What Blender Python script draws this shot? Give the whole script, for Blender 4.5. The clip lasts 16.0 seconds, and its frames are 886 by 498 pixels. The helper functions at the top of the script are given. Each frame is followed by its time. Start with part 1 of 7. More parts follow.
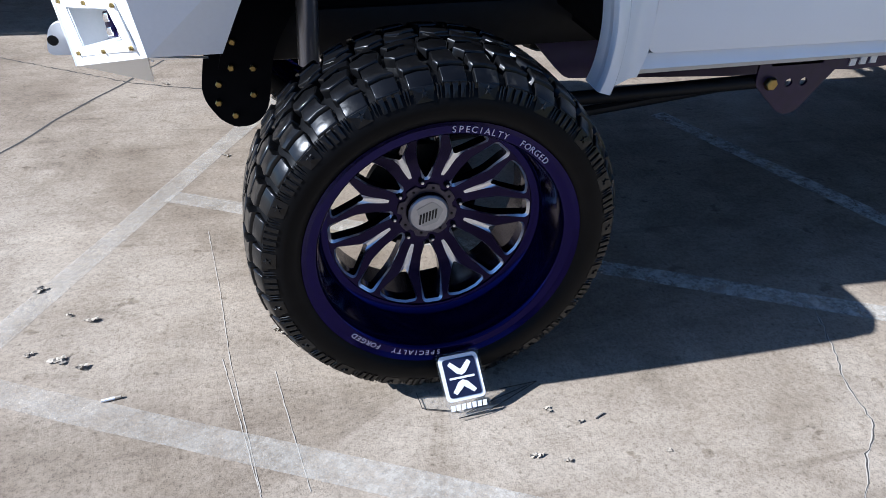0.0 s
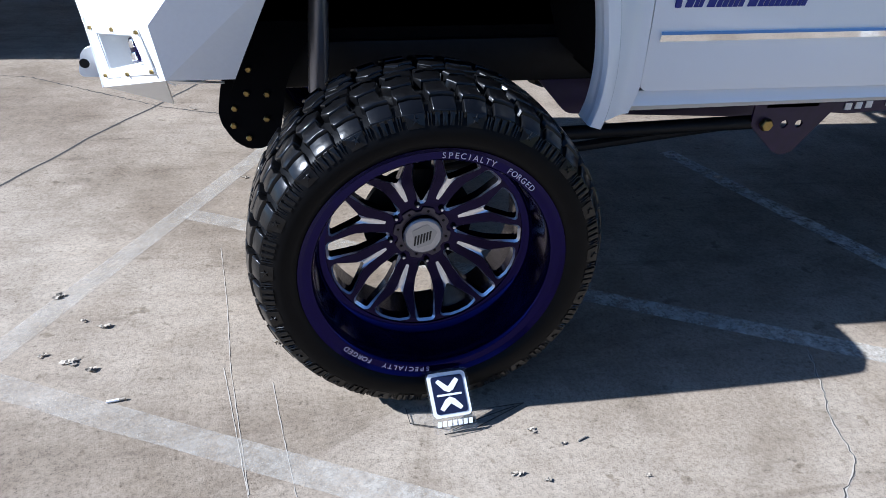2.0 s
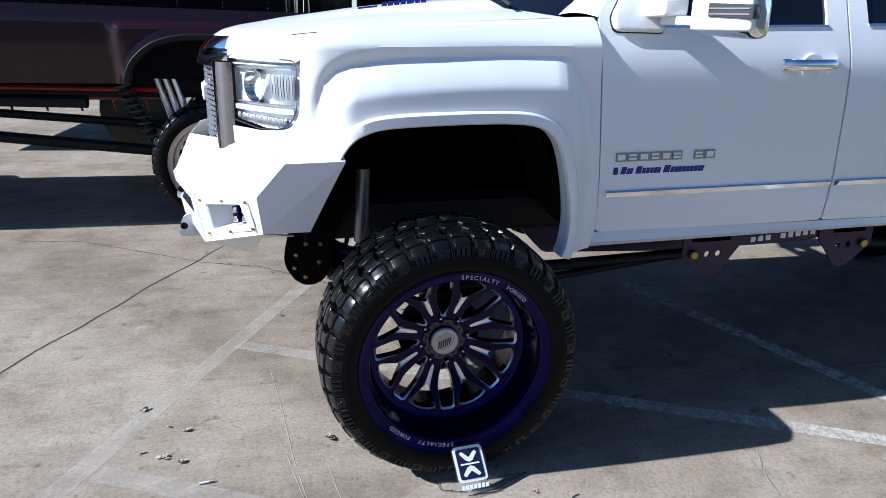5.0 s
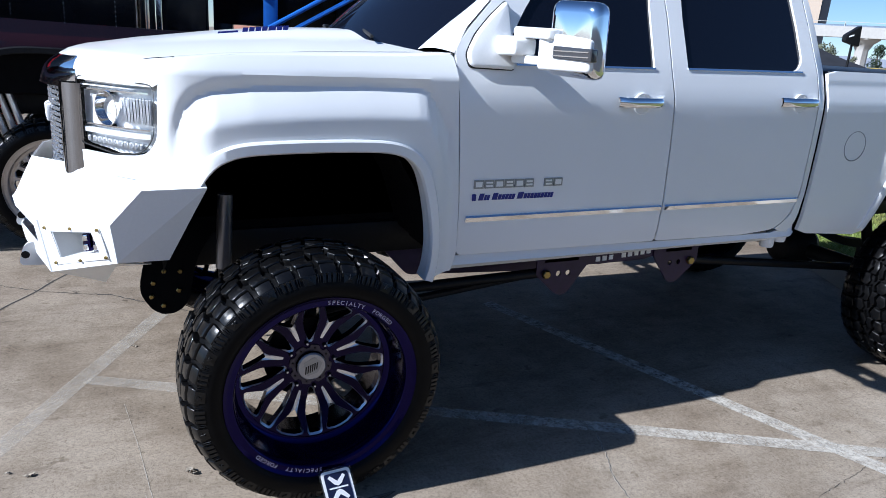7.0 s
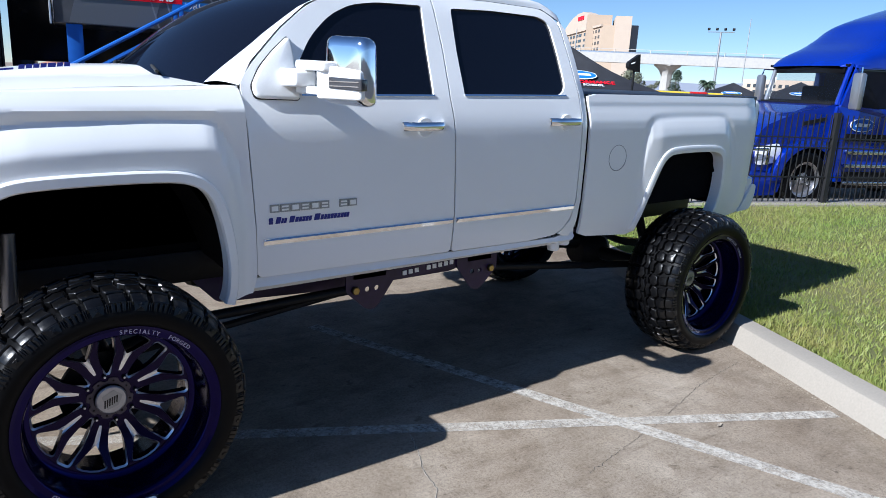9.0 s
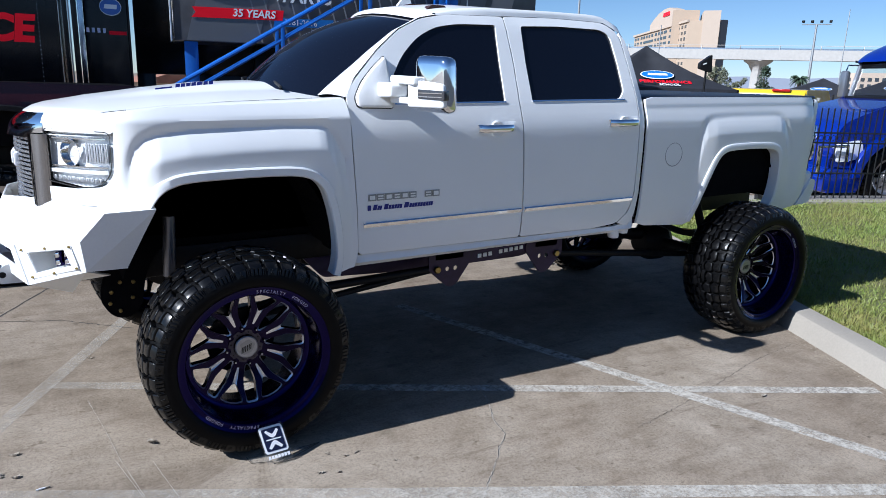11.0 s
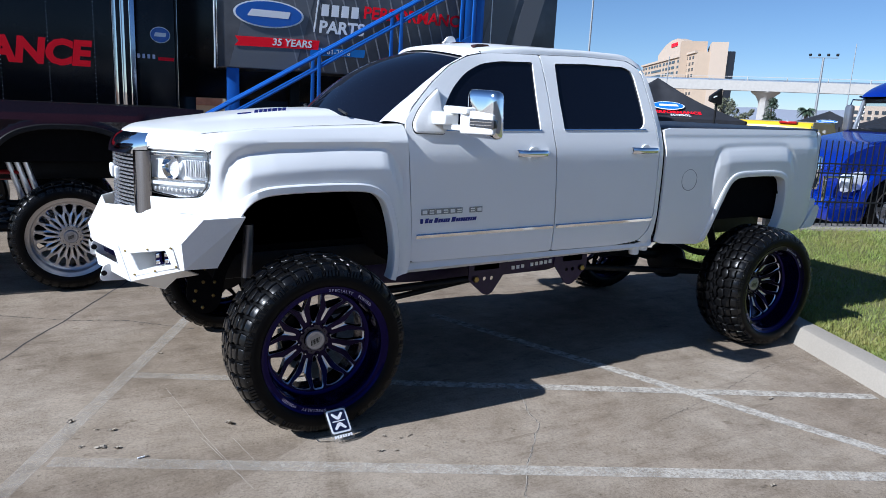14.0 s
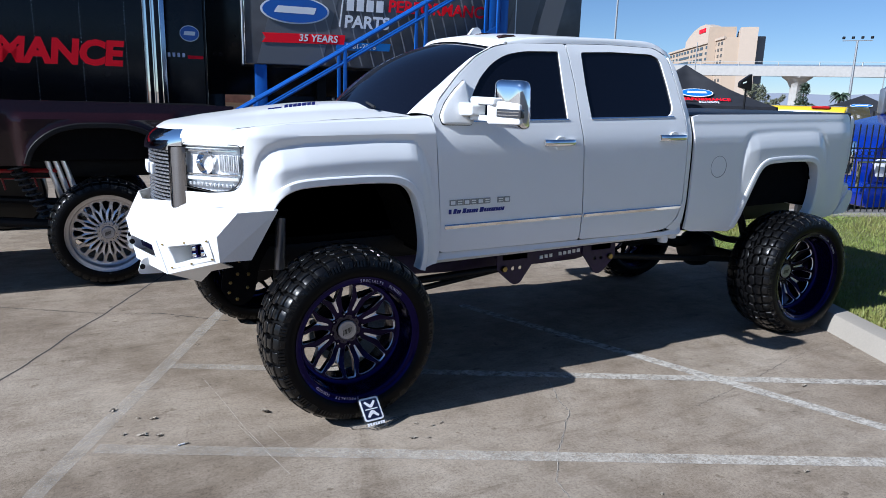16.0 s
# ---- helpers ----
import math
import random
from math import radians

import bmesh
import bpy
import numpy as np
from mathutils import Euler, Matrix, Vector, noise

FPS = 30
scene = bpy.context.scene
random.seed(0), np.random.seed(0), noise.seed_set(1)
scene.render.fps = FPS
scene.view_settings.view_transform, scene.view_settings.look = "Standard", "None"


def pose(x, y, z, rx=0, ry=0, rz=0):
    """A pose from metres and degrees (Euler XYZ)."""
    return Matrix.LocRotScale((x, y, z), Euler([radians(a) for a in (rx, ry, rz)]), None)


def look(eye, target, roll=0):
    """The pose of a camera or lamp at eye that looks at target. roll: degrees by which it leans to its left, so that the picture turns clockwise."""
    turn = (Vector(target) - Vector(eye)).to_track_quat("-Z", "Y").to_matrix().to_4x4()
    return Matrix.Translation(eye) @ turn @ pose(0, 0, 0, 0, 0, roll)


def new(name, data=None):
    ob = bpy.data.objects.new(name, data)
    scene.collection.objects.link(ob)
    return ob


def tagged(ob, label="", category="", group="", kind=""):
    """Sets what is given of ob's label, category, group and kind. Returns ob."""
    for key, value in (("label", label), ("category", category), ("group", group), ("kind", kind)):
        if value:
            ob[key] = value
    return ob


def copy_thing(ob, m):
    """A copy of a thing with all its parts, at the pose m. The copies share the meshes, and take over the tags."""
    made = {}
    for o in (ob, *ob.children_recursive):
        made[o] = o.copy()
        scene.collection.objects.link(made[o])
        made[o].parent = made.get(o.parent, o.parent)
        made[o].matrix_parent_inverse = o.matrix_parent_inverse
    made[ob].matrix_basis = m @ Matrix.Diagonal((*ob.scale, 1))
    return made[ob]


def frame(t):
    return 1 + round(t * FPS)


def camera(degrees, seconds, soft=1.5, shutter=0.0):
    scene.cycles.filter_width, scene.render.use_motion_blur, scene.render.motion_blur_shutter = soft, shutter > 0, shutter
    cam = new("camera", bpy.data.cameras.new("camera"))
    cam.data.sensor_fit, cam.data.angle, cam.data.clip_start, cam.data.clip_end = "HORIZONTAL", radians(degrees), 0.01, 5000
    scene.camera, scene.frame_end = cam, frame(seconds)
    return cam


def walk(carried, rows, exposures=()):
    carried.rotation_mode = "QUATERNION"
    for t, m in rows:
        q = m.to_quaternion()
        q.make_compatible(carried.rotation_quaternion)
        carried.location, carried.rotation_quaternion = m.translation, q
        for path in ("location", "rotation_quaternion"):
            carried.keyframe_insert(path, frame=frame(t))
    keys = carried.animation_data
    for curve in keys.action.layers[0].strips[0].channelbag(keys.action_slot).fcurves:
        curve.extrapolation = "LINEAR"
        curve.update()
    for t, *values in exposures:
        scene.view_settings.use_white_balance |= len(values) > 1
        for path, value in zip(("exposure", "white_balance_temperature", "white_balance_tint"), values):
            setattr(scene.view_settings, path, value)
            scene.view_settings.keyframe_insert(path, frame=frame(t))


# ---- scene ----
cam = camera(65.5, 16.0, soft=0.7)
PATH = [
    (0, (-0.372, -1.495, 1.514), (0.014, 0.109, 0.383), 2.2),
    (0.5, (-0.241, -1.413, 1.483), (0.003, 0.197, 0.321), 0.4),
    (1, (-0.212, -1.384, 1.482), (-0.028, 0.224, 0.307), 0.1),
    (1.5, (-0.214, -1.432, 1.49), (-0.022, 0.193, 0.342), -0.2),
    (2, (-0.3, -1.605, 1.538), (0.022, 0.065, 0.486), 3.0),
    (2.5, (-0.381, -1.803, 1.585), (-0.045, -0.084, 0.619), 1.9),
    (3, (-0.365, -2.045, 1.612), (0.009, -0.283, 0.744), 1.1),
    (3.5, (-0.344, -2.243, 1.65), (0.05, -0.44, 0.881), 0.3),
    (4, (-0.407, -2.274, 1.686), (-0.003, -0.444, 0.99), 1.9),
    (4.2, (-0.47, -2.273, 1.695), (-0.07, -0.43, 1.029), 1.6),
    (6.3, (-0.616, -2.324, 1.754), (-0.098, -0.495, 1.134), 2.4),
    (6.5, (-0.619, -2.332, 1.746), (-0.022, -0.519, 1.147), 3.0),
    (7, (-0.598, -2.341, 1.769), (0.185, -0.592, 1.195), 4.2),
    (7.5, (-0.573, -2.381, 1.768), (0.318, -0.662, 1.267), 3.3),
    (8, (-0.553, -2.424, 1.78), (0.489, -0.789, 1.29), 3.4),
    (8.5, (-0.521, -2.484, 1.785), (0.612, -0.906, 1.31), 3.6),
    (9, (-0.476, -2.649, 1.783), (0.676, -1.082, 1.316), 3.0),
    (9.5, (-0.525, -2.809, 1.783), (0.501, -1.163, 1.294), 2.3),
    (9.7, (-0.567, -2.859, 1.788), (0.421, -1.186, 1.316), 2.5),
    (11.8, (-0.868, -3.43, 1.838), (0.084, -1.735, 1.371), 1.9),
    (12, (-0.888, -3.486, 1.831), (0.058, -1.783, 1.379), 2.3),
    (12.5, (-0.989, -3.501, 1.846), (-0.088, -1.768, 1.418), 2.3),
    (13, (-1.121, -3.496, 1.853), (-0.199, -1.772, 1.435), 2.2),
    (13.5, (-1.208, -3.498, 1.848), (-0.264, -1.78, 1.454), 3.0),
    (14, (-1.231, -3.501, 1.845), (-0.281, -1.788, 1.44), 2.8),
    (14.5, (-1.211, -3.503, 1.848), (-0.233, -1.808, 1.435), 3.0),
    (15, (-1.216, -3.516, 1.838), (-0.252, -1.814, 1.42), 2.7),
    (15.5, (-1.24, -3.537, 1.837), (-0.307, -1.819, 1.415), 2.1),
    (16, (-1.264, -3.536, 1.837), (-0.384, -1.792, 1.409), 1.6),
]
walk(cam, [(t, look(eye, target, roll)) for t, eye, target, roll in PATH], [(0.0, 1.28, 5250.0, 10.0), (3.0, 1.25, 5150.0, 10.0), (4.2, 1.12, 5200.0, 10.0), (6.5, 0.78, 5300.0, 10.0), (7.5, 0.79, 5350.0, 10.0), (8.8, 0.89, 5450.0, 10.0), (9.6, 0.77, 5400.0, 10.0), (11.8, 0.675, 5350.0, 10.0), (16.0, 0.605, 5350.0, 10.0)])

# ---- world and sun ----
SUN = Vector((-1.43, 0.008, 1.0))
world = bpy.data.worlds.new("sky")
scene.world = world
world.use_nodes = True
wn = world.node_tree.nodes
sky = wn.new("ShaderNodeTexSky")
sky.sky_type = "NISHITA"
sky.sun_disc = False
sky.sun_elevation = math.atan2(SUN.z, math.hypot(SUN.x, SUN.y))
sky.sun_rotation = math.atan2(SUN.x, SUN.y)
sky.air_density, sky.dust_density, sky.ozone_density = 0.82, 0.0, 3.0
sky.altitude = 500
world.node_tree.links.new(sky.outputs[0], wn["Background"].inputs[0])
wn["Background"].inputs[1].default_value = 0.059
sun = new("sun", bpy.data.lights.new("sun", "SUN"))
sun.data.energy, sun.data.angle, sun.data.color = 5.0, radians(0.53), (1.0, 0.94, 0.85)
sun.matrix_world = look(SUN * 30, (0, 0, 0))


# ---- materials ----
def material(name, colour, rough=0.5, metal=0.0, coat=0.0, vary=0.0, grain=60.0, bump=0.0, second=None, spec=0.5, scale2=3.0):
    """A surface with colour variation at two scales and fine relief."""
    m = bpy.data.materials.new(name)
    m.use_nodes = True
    n, l = m.node_tree.nodes, m.node_tree.links
    b = n["Principled BSDF"]
    b.inputs["Base Color"].default_value = (*colour, 1)
    b.inputs["Roughness"].default_value = rough
    b.inputs["Metallic"].default_value = metal
    b.inputs["Coat Weight"].default_value = coat
    b.inputs["Coat Roughness"].default_value = 0.03
    b.inputs["Specular IOR Level"].default_value = spec
    if vary or bump:
        co = n.new("ShaderNodeTexCoord")
        fine, broad = n.new("ShaderNodeTexNoise"), n.new("ShaderNodeTexNoise")
        fine.inputs["Scale"].default_value, broad.inputs["Scale"].default_value = grain, scale2
        fine.inputs["Detail"].default_value, broad.inputs["Detail"].default_value = 4, 5
        for t in (fine, broad):
            l.new(co.outputs["Object"], t.inputs["Vector"])
        mix = n.new("ShaderNodeMath")
        mix.operation = "ADD"
        l.new(fine.outputs["Fac"], mix.inputs[0])
        l.new(broad.outputs["Fac"], mix.inputs[1])
        ramp = n.new("ShaderNodeValToRGB")
        ramp.color_ramp.elements[0].position, ramp.color_ramp.elements[1].position = 0.3, 0.7
        other = second or [c * (1 - vary) for c in colour]
        ramp.color_ramp.elements[0].color = (*other, 1)
        ramp.color_ramp.elements[1].color = (*[min(1, c * (1 + 0.5 * vary)) for c in colour], 1)
        half = n.new("ShaderNodeMath")
        half.operation = "MULTIPLY"
        half.inputs[1].default_value = 0.5
        l.new(mix.outputs[0], half.inputs[0])
        l.new(half.outputs[0], ramp.inputs[0])
        l.new(ramp.outputs[0], b.inputs["Base Color"])
        if bump:
            bp = n.new("ShaderNodeBump")
            bp.inputs["Strength"].default_value, bp.inputs["Distance"].default_value = bump, 0.004
            l.new(fine.outputs["Fac"], bp.inputs["Height"])
            l.new(bp.outputs[0], b.inputs["Normal"])
    return m


WHITE = material("white_paint", (0.84, 0.84, 0.83), 0.34, coat=0.5, vary=0.03, grain=350, spec=0.3)
SATIN = material("satin_white", (0.78, 0.78, 0.77), 0.42, vary=0.04, grain=90, bump=0.05)
CHROME = material("chrome", (0.85, 0.86, 0.88), 0.06, 1.0)
PURPLE = material("candy_purple", (0.0036, 0.0008, 0.052), 0.19, 0.85, coat=0.05, vary=0.25, grain=40)
SPOKE = material("black_purple_paint", (0.0060, 0.0026, 0.030), 0.20, 0.85, coat=0.04, vary=0.3, grain=40)
FRAMEPAINT = material("dark_purple_frame", (0.020, 0.006, 0.048), 0.4, 0.2, vary=0.4, grain=30)
MILLED = material("milled_aluminium", (0.72, 0.74, 0.80), 0.30, 1.0, vary=0.15, grain=120)
RUBBER = material("tyre_rubber", (0.004, 0.004, 0.0045), 0.28, coat=0.22, vary=0.35, grain=30, bump=0.30, spec=0.2)
RUBBER.node_tree.nodes["Principled BSDF"].inputs["Coat Roughness"].default_value = 0.09
WALLPLATE = material("tyre_wall_plate", (0.004, 0.004, 0.0045), 0.36, coat=0.3, vary=0.35, grain=22, bump=0.14, spec=0.2)
SIDEWALL = material("sidewall_rubber", (0.0035, 0.0035, 0.004), 0.45, vary=0.4, grain=30, bump=0.1, spec=0.10)
BLACK = material("black_metal", (0.009, 0.009, 0.010), 0.5, vary=0.5, grain=30, bump=0.1, spec=0.2)
LINER = material("wheel_liner", (0.006, 0.006, 0.007), 0.9, vary=0.4, grain=15, spec=0.03)
TINT = material("tinted_glass", (0.004, 0.005, 0.010), 0.02, coat=0.0, spec=0.5)
GAP = material("dark_seal", (0.01, 0.01, 0.01), 0.7)
GOLD = material("zinc_bolt", (0.34, 0.25, 0.09), 0.35, 1.0, vary=0.3, grain=90)
NAVY = material("navy_vinyl", (0.010, 0.017, 0.20), 0.4)
FIELD = material("sign_navy", (0.008, 0.011, 0.040), 0.4)
INK = material("white_print", (0.82, 0.82, 0.83), 0.5)
SILVER = material("silver_print", (0.55, 0.52, 0.66), 0.35, 0.4)


def glass(name, colour=(1, 1, 1), rough=0.02):
    m = material(name, colour, rough)
    m.node_tree.nodes["Principled BSDF"].inputs["Transmission Weight"].default_value = 1.0
    m.node_tree.nodes["Principled BSDF"].inputs["IOR"].default_value = 1.2
    return m


CAP = material("brushed_cap", (0.42, 0.42, 0.45), 0.38, 0.7, vary=0.2, grain=60)
RINGMETAL = material("dark_ring_metal", (0.065, 0.06, 0.085), 0.35, 0.8, vary=0.3, grain=60)
BADGE = material("badge_metal", (0.30, 0.31, 0.33), 0.28, 0.7)
LENS = material("lamp_lens", (0.02, 0.02, 0.02), 0.02)
LENS.node_tree.nodes["Principled BSDF"].inputs["Alpha"].default_value = 0.13
ACRYLIC = material("clear_acrylic", (0.35, 0.36, 0.36), 0.03)
ACRYLIC.node_tree.nodes["Principled BSDF"].inputs["Alpha"].default_value = 0.07


# ---- mesh helpers ----
def finish(name, bm, mat, parent=None, label="", smooth=True, sharp=35):
    bmesh.ops.recalc_face_normals(bm, faces=bm.faces[:])
    return link(name, bm, mat, parent, label, smooth, sharp)


def link(name, bm, mat, parent=None, label="", smooth=True, sharp=35):
    me = bpy.data.meshes.new(name)
    if smooth:
        lim = radians(sharp)
        for f in bm.faces:
            f.smooth = True
        for e in bm.edges:
            if e.smooth and len(e.link_faces) == 2 and e.calc_face_angle(0) > lim:
                e.smooth = False
    bm.to_mesh(me)
    bm.free()
    for m in (mat if isinstance(mat, (list, tuple)) else [mat]):
        me.materials.append(m)
    ob = new(name, me)
    if parent:
        ob.parent = parent
    if label:
        tagged(ob, label)
    return ob


def part(name, bm, mat, parent, label="", smooth=True, sharp=35):
    return finish(name, bm, mat, parent, label, smooth, sharp)


# the surroundings lie turned a little about the parking bay
BAY = Matrix.Translation((-0.9, -3.2, 0)) @ Matrix.Rotation(radians(0.62), 4, "Z") @ Matrix.Translation((0.9, 3.2, 0))
SURROUNDINGS = {"race_trailer", "trailer_nose", "show_trailer", "stairs", "yellow_van", "loudspeaker", "canopy_tent", "monorail_track", "hotel_building", "distant_tower", "flood_light_pole", "mast", "tree", "palm_tree", "house"}


def thing(name, label, category, group="", m=None, kind=""):
    ob = new(name)
    ob.empty_display_size = 0.2
    m = m or Matrix()
    ob.matrix_world = BAY @ m if name in SURROUNDINGS else m
    return tagged(ob, label, category, group, kind)


def box(lo, hi, bevel=0.0, bm=None):
    bm = bm or bmesh.new()
    x0, y0, z0 = lo
    x1, y1, z1 = hi
    vs = [bm.verts.new(p) for p in ((x0, y0, z0), (x1, y0, z0), (x1, y1, z0), (x0, y1, z0), (x0, y0, z1), (x1, y0, z1), (x1, y1, z1), (x0, y1, z1))]
    fs = [bm.faces.new([vs[i] for i in q]) for q in ((3, 2, 1, 0), (4, 5, 6, 7), (0, 1, 5, 4), (1, 2, 6, 5), (2, 3, 7, 6), (3, 0, 4, 7))]
    if bevel:
        es = list({e for f in fs for e in f.edges})
        bmesh.ops.bevel(bm, geom=es, offset=bevel, segments=2, affect="EDGES", profile=0.5)
    return bm


def prism(outline, depth, axis="y", bevel=0.0, at=0.0, bm=None):
    """A solid from an outline in (x, z) for axis y, (y, z) for x, (x, y) for z, from at to at + depth."""
    bm = bm or bmesh.new()
    put = {"y": lambda a, b, d: (a, d, b), "x": lambda a, b, d: (d, a, b), "z": lambda a, b, d: (a, b, d)}[axis]
    lo = [bm.verts.new(put(a, b, at)) for a, b in outline]
    hi = [bm.verts.new(put(a, b, at + depth)) for a, b in outline]
    n = len(lo)
    fs = [bm.faces.new(lo), bm.faces.new(hi[::-1])]
    for i in range(n):
        bm.faces.new((lo[i], hi[i], hi[(i + 1) % n], lo[(i + 1) % n]))
    if bevel:
        es = list({e for f in fs for e in f.edges})
        bmesh.ops.bevel(bm, geom=es, offset=bevel, segments=2, affect="EDGES", profile=0.5)
    return bm


def lathe(profile, n=48, bm=None, axis="y", arc=(0, 360)):
    """Turns a profile of (radius, along) round the axis."""
    bm = bm or bmesh.new()
    full = arc[1] - arc[0] >= 360
    rings = []
    for i in range(n if full else n + 1):
        a = radians(arc[0] + (arc[1] - arc[0]) * i / n)
        c, s = math.cos(a), math.sin(a)
        ring = []
        for r, d in profile:
            ring.append(bm.verts.new({"y": (r * c, d, r * s), "z": (r * c, r * s, d), "x": (d, r * c, r * s)}[axis]))
        rings.append(ring)
    for i in range(n):
        a, b = rings[i], rings[(i + 1) % len(rings)]
        for j in range(len(profile) - 1):
            if profile[j][0] < 1e-6 and profile[j + 1][0] < 1e-6:
                continue
            bm.faces.new((a[j], a[j + 1], b[j + 1], b[j]))
    bmesh.ops.remove_doubles(bm, verts=bm.verts[:], dist=1e-6)
    return bm


def tube(points, r, n=10, bm=None, cap=True):
    """A round bar along points; r may be one radius or one for each point."""
    bm = bm or bmesh.new()
    pts = [Vector(p) for p in points]
    rs = r if isinstance(r, (list, tuple)) else [r] * len(pts)
    rings, side = [], None
    for i, p in enumerate(pts):
        d = (pts[min(i + 1, len(pts) - 1)] - pts[max(i - 1, 0)]).normalized()
        if side is None:
            side = d.orthogonal().normalized()
        side = (side - d * side.dot(d)).normalized()
        up = d.cross(side)
        rings.append([bm.verts.new(p + rs[i] * (math.cos(2 * math.pi * k / n) * side + math.sin(2 * math.pi * k / n) * up)) for k in range(n)])
    for a, b in zip(rings, rings[1:]):
        for k in range(n):
            bm.faces.new((a[k], a[(k + 1) % n], b[(k + 1) % n], b[k]))
    if cap:
        bm.faces.new(rings[0][::-1])
        bm.faces.new(rings[-1])
    return bm


def patch(f, nu, nv, bm=None):
    bm = bm or bmesh.new()
    g = [[bm.verts.new(f(i / nu, j / nv)) for j in range(nv + 1)] for i in range(nu + 1)]
    for i in range(nu):
        for j in range(nv):
            bm.faces.new((g[i][j], g[i + 1][j], g[i + 1][j + 1], g[i][j + 1]))
    return bm


def rounded(points, radius, n=5):
    """An outline with rounded corners; radius may be one for each corner."""
    out, k = [], len(points)
    for i in range(k):
        r = radius[i] if isinstance(radius, (list, tuple)) else radius
        p, a, b = Vector(points[i]), Vector(points[i - 1]), Vector(points[(i + 1) % k])
        if r <= 0:
            out.append(tuple(p))
            continue
        u, v = (a - p), (b - p)
        r1 = min(r, 0.49 * u.length, 0.49 * v.length)
        s, e = p + u.normalized() * r1, p + v.normalized() * r1
        for j in range(n + 1):
            t = j / n
            out.append(tuple((1 - t) ** 2 * s + 2 * t * (1 - t) * p + t * t * e))
    return out


def polar(r, deg):
    return (r * math.cos(radians(deg)), r * math.sin(radians(deg)))


def interp(table, x):
    return float(np.interp(x, [a for a, _ in table], [b for _, b in table]))


def smooth01(t):
    t = max(0.0, min(1.0, t))
    return t * t * (3 - 2 * t)


def sheet(outer, holes, step, f, rim=0.018, inward=Vector((0, 1, 0))):
    """A curved panel: outlines in a plane, cut into a fine net and laid on the surface f(a, b); its edges are folded inwards."""
    bm = bmesh.new()
    for loop in (outer, *holes):
        vs = [bm.verts.new((a, 0, b)) for a, b in loop]
        for i in range(len(vs)):
            bm.edges.new((vs[i], vs[(i + 1) % len(vs)]))
    bmesh.ops.triangle_fill(bm, use_beauty=True, use_dissolve=False, edges=bm.edges[:], normal=(0, -1, 0))
    for ax, no in ((0, (1, 0, 0)), (2, (0, 0, 1))):
        lo, hi = min(v.co[ax] for v in bm.verts), max(v.co[ax] for v in bm.verts)
        k = math.ceil(lo / step)
        while k * step < hi:
            co = [0, 0, 0]
            co[ax] = k * step
            bmesh.ops.bisect_plane(bm, geom=bm.verts[:] + bm.edges[:] + bm.faces[:], dist=1e-5, plane_co=co, plane_no=no)
            k += 1
    bmesh.ops.dissolve_limit(bm, angle_limit=radians(1), verts=bm.verts[:], edges=[e for e in bm.edges if len(e.link_faces) == 2 and not on_grid(e, step)])
    for v in bm.verts:
        v.co = f(v.co.x, v.co.z)
    if rim:
        edge = [e for e in bm.edges if len(e.link_faces) == 1]
        for e in edge:
            e.smooth = False
        ex = bmesh.ops.extrude_edge_only(bm, edges=edge)
        bmesh.ops.translate(bm, vec=inward * rim, verts=[g for g in ex["geom"] if isinstance(g, bmesh.types.BMVert)])
    return bm


def on_grid(e, step):
    a, b = e.verts[0].co, e.verts[1].co
    for ax in (0, 2):
        if abs(a[ax] - b[ax]) < 1e-6 and abs(a[ax] / step - round(a[ax] / step)) < 1e-3:
            return True
    return False


def mirrored(ob, yc, name=None):
    """The same part on the other side of the plane y = yc."""
    me = ob.data.copy()
    bm = bmesh.new()
    bm.from_mesh(me)
    for v in bm.verts:
        v.co.y = 2 * yc - v.co.y
    bmesh.ops.reverse_faces(bm, faces=bm.faces[:])
    bm.to_mesh(me)
    bm.free()
    o = new(name or ob.name.split(".")[0], me)
    o.parent, o.matrix_basis = ob.parent, ob.matrix_basis
    if "label" in ob:
        o["label"] = ob["label"]
    return o


def lettering(name, text, size, mat, m, parent=None, label="", extrude=0.001, align="LEFT", shear=0.0, spacing=1.0, bold=0.0):
    cu = bpy.data.curves.new(name, "FONT")
    cu.body, cu.size, cu.extrude, cu.align_x, cu.shear, cu.space_character, cu.offset = text, size, extrude, align, shear, spacing, bold
    cu.resolution_u = 3
    tmp = bpy.data.objects.new(name, cu)
    me = bpy.data.meshes.new_from_object(tmp)
    bpy.data.objects.remove(tmp)
    bpy.data.curves.remove(cu)
    me.materials.clear()
    me.materials.append(mat)
    me.transform(m)
    ob = new(name, me)
    if parent:
        ob.parent = parent
    if label:
        tagged(ob, label)
    return ob

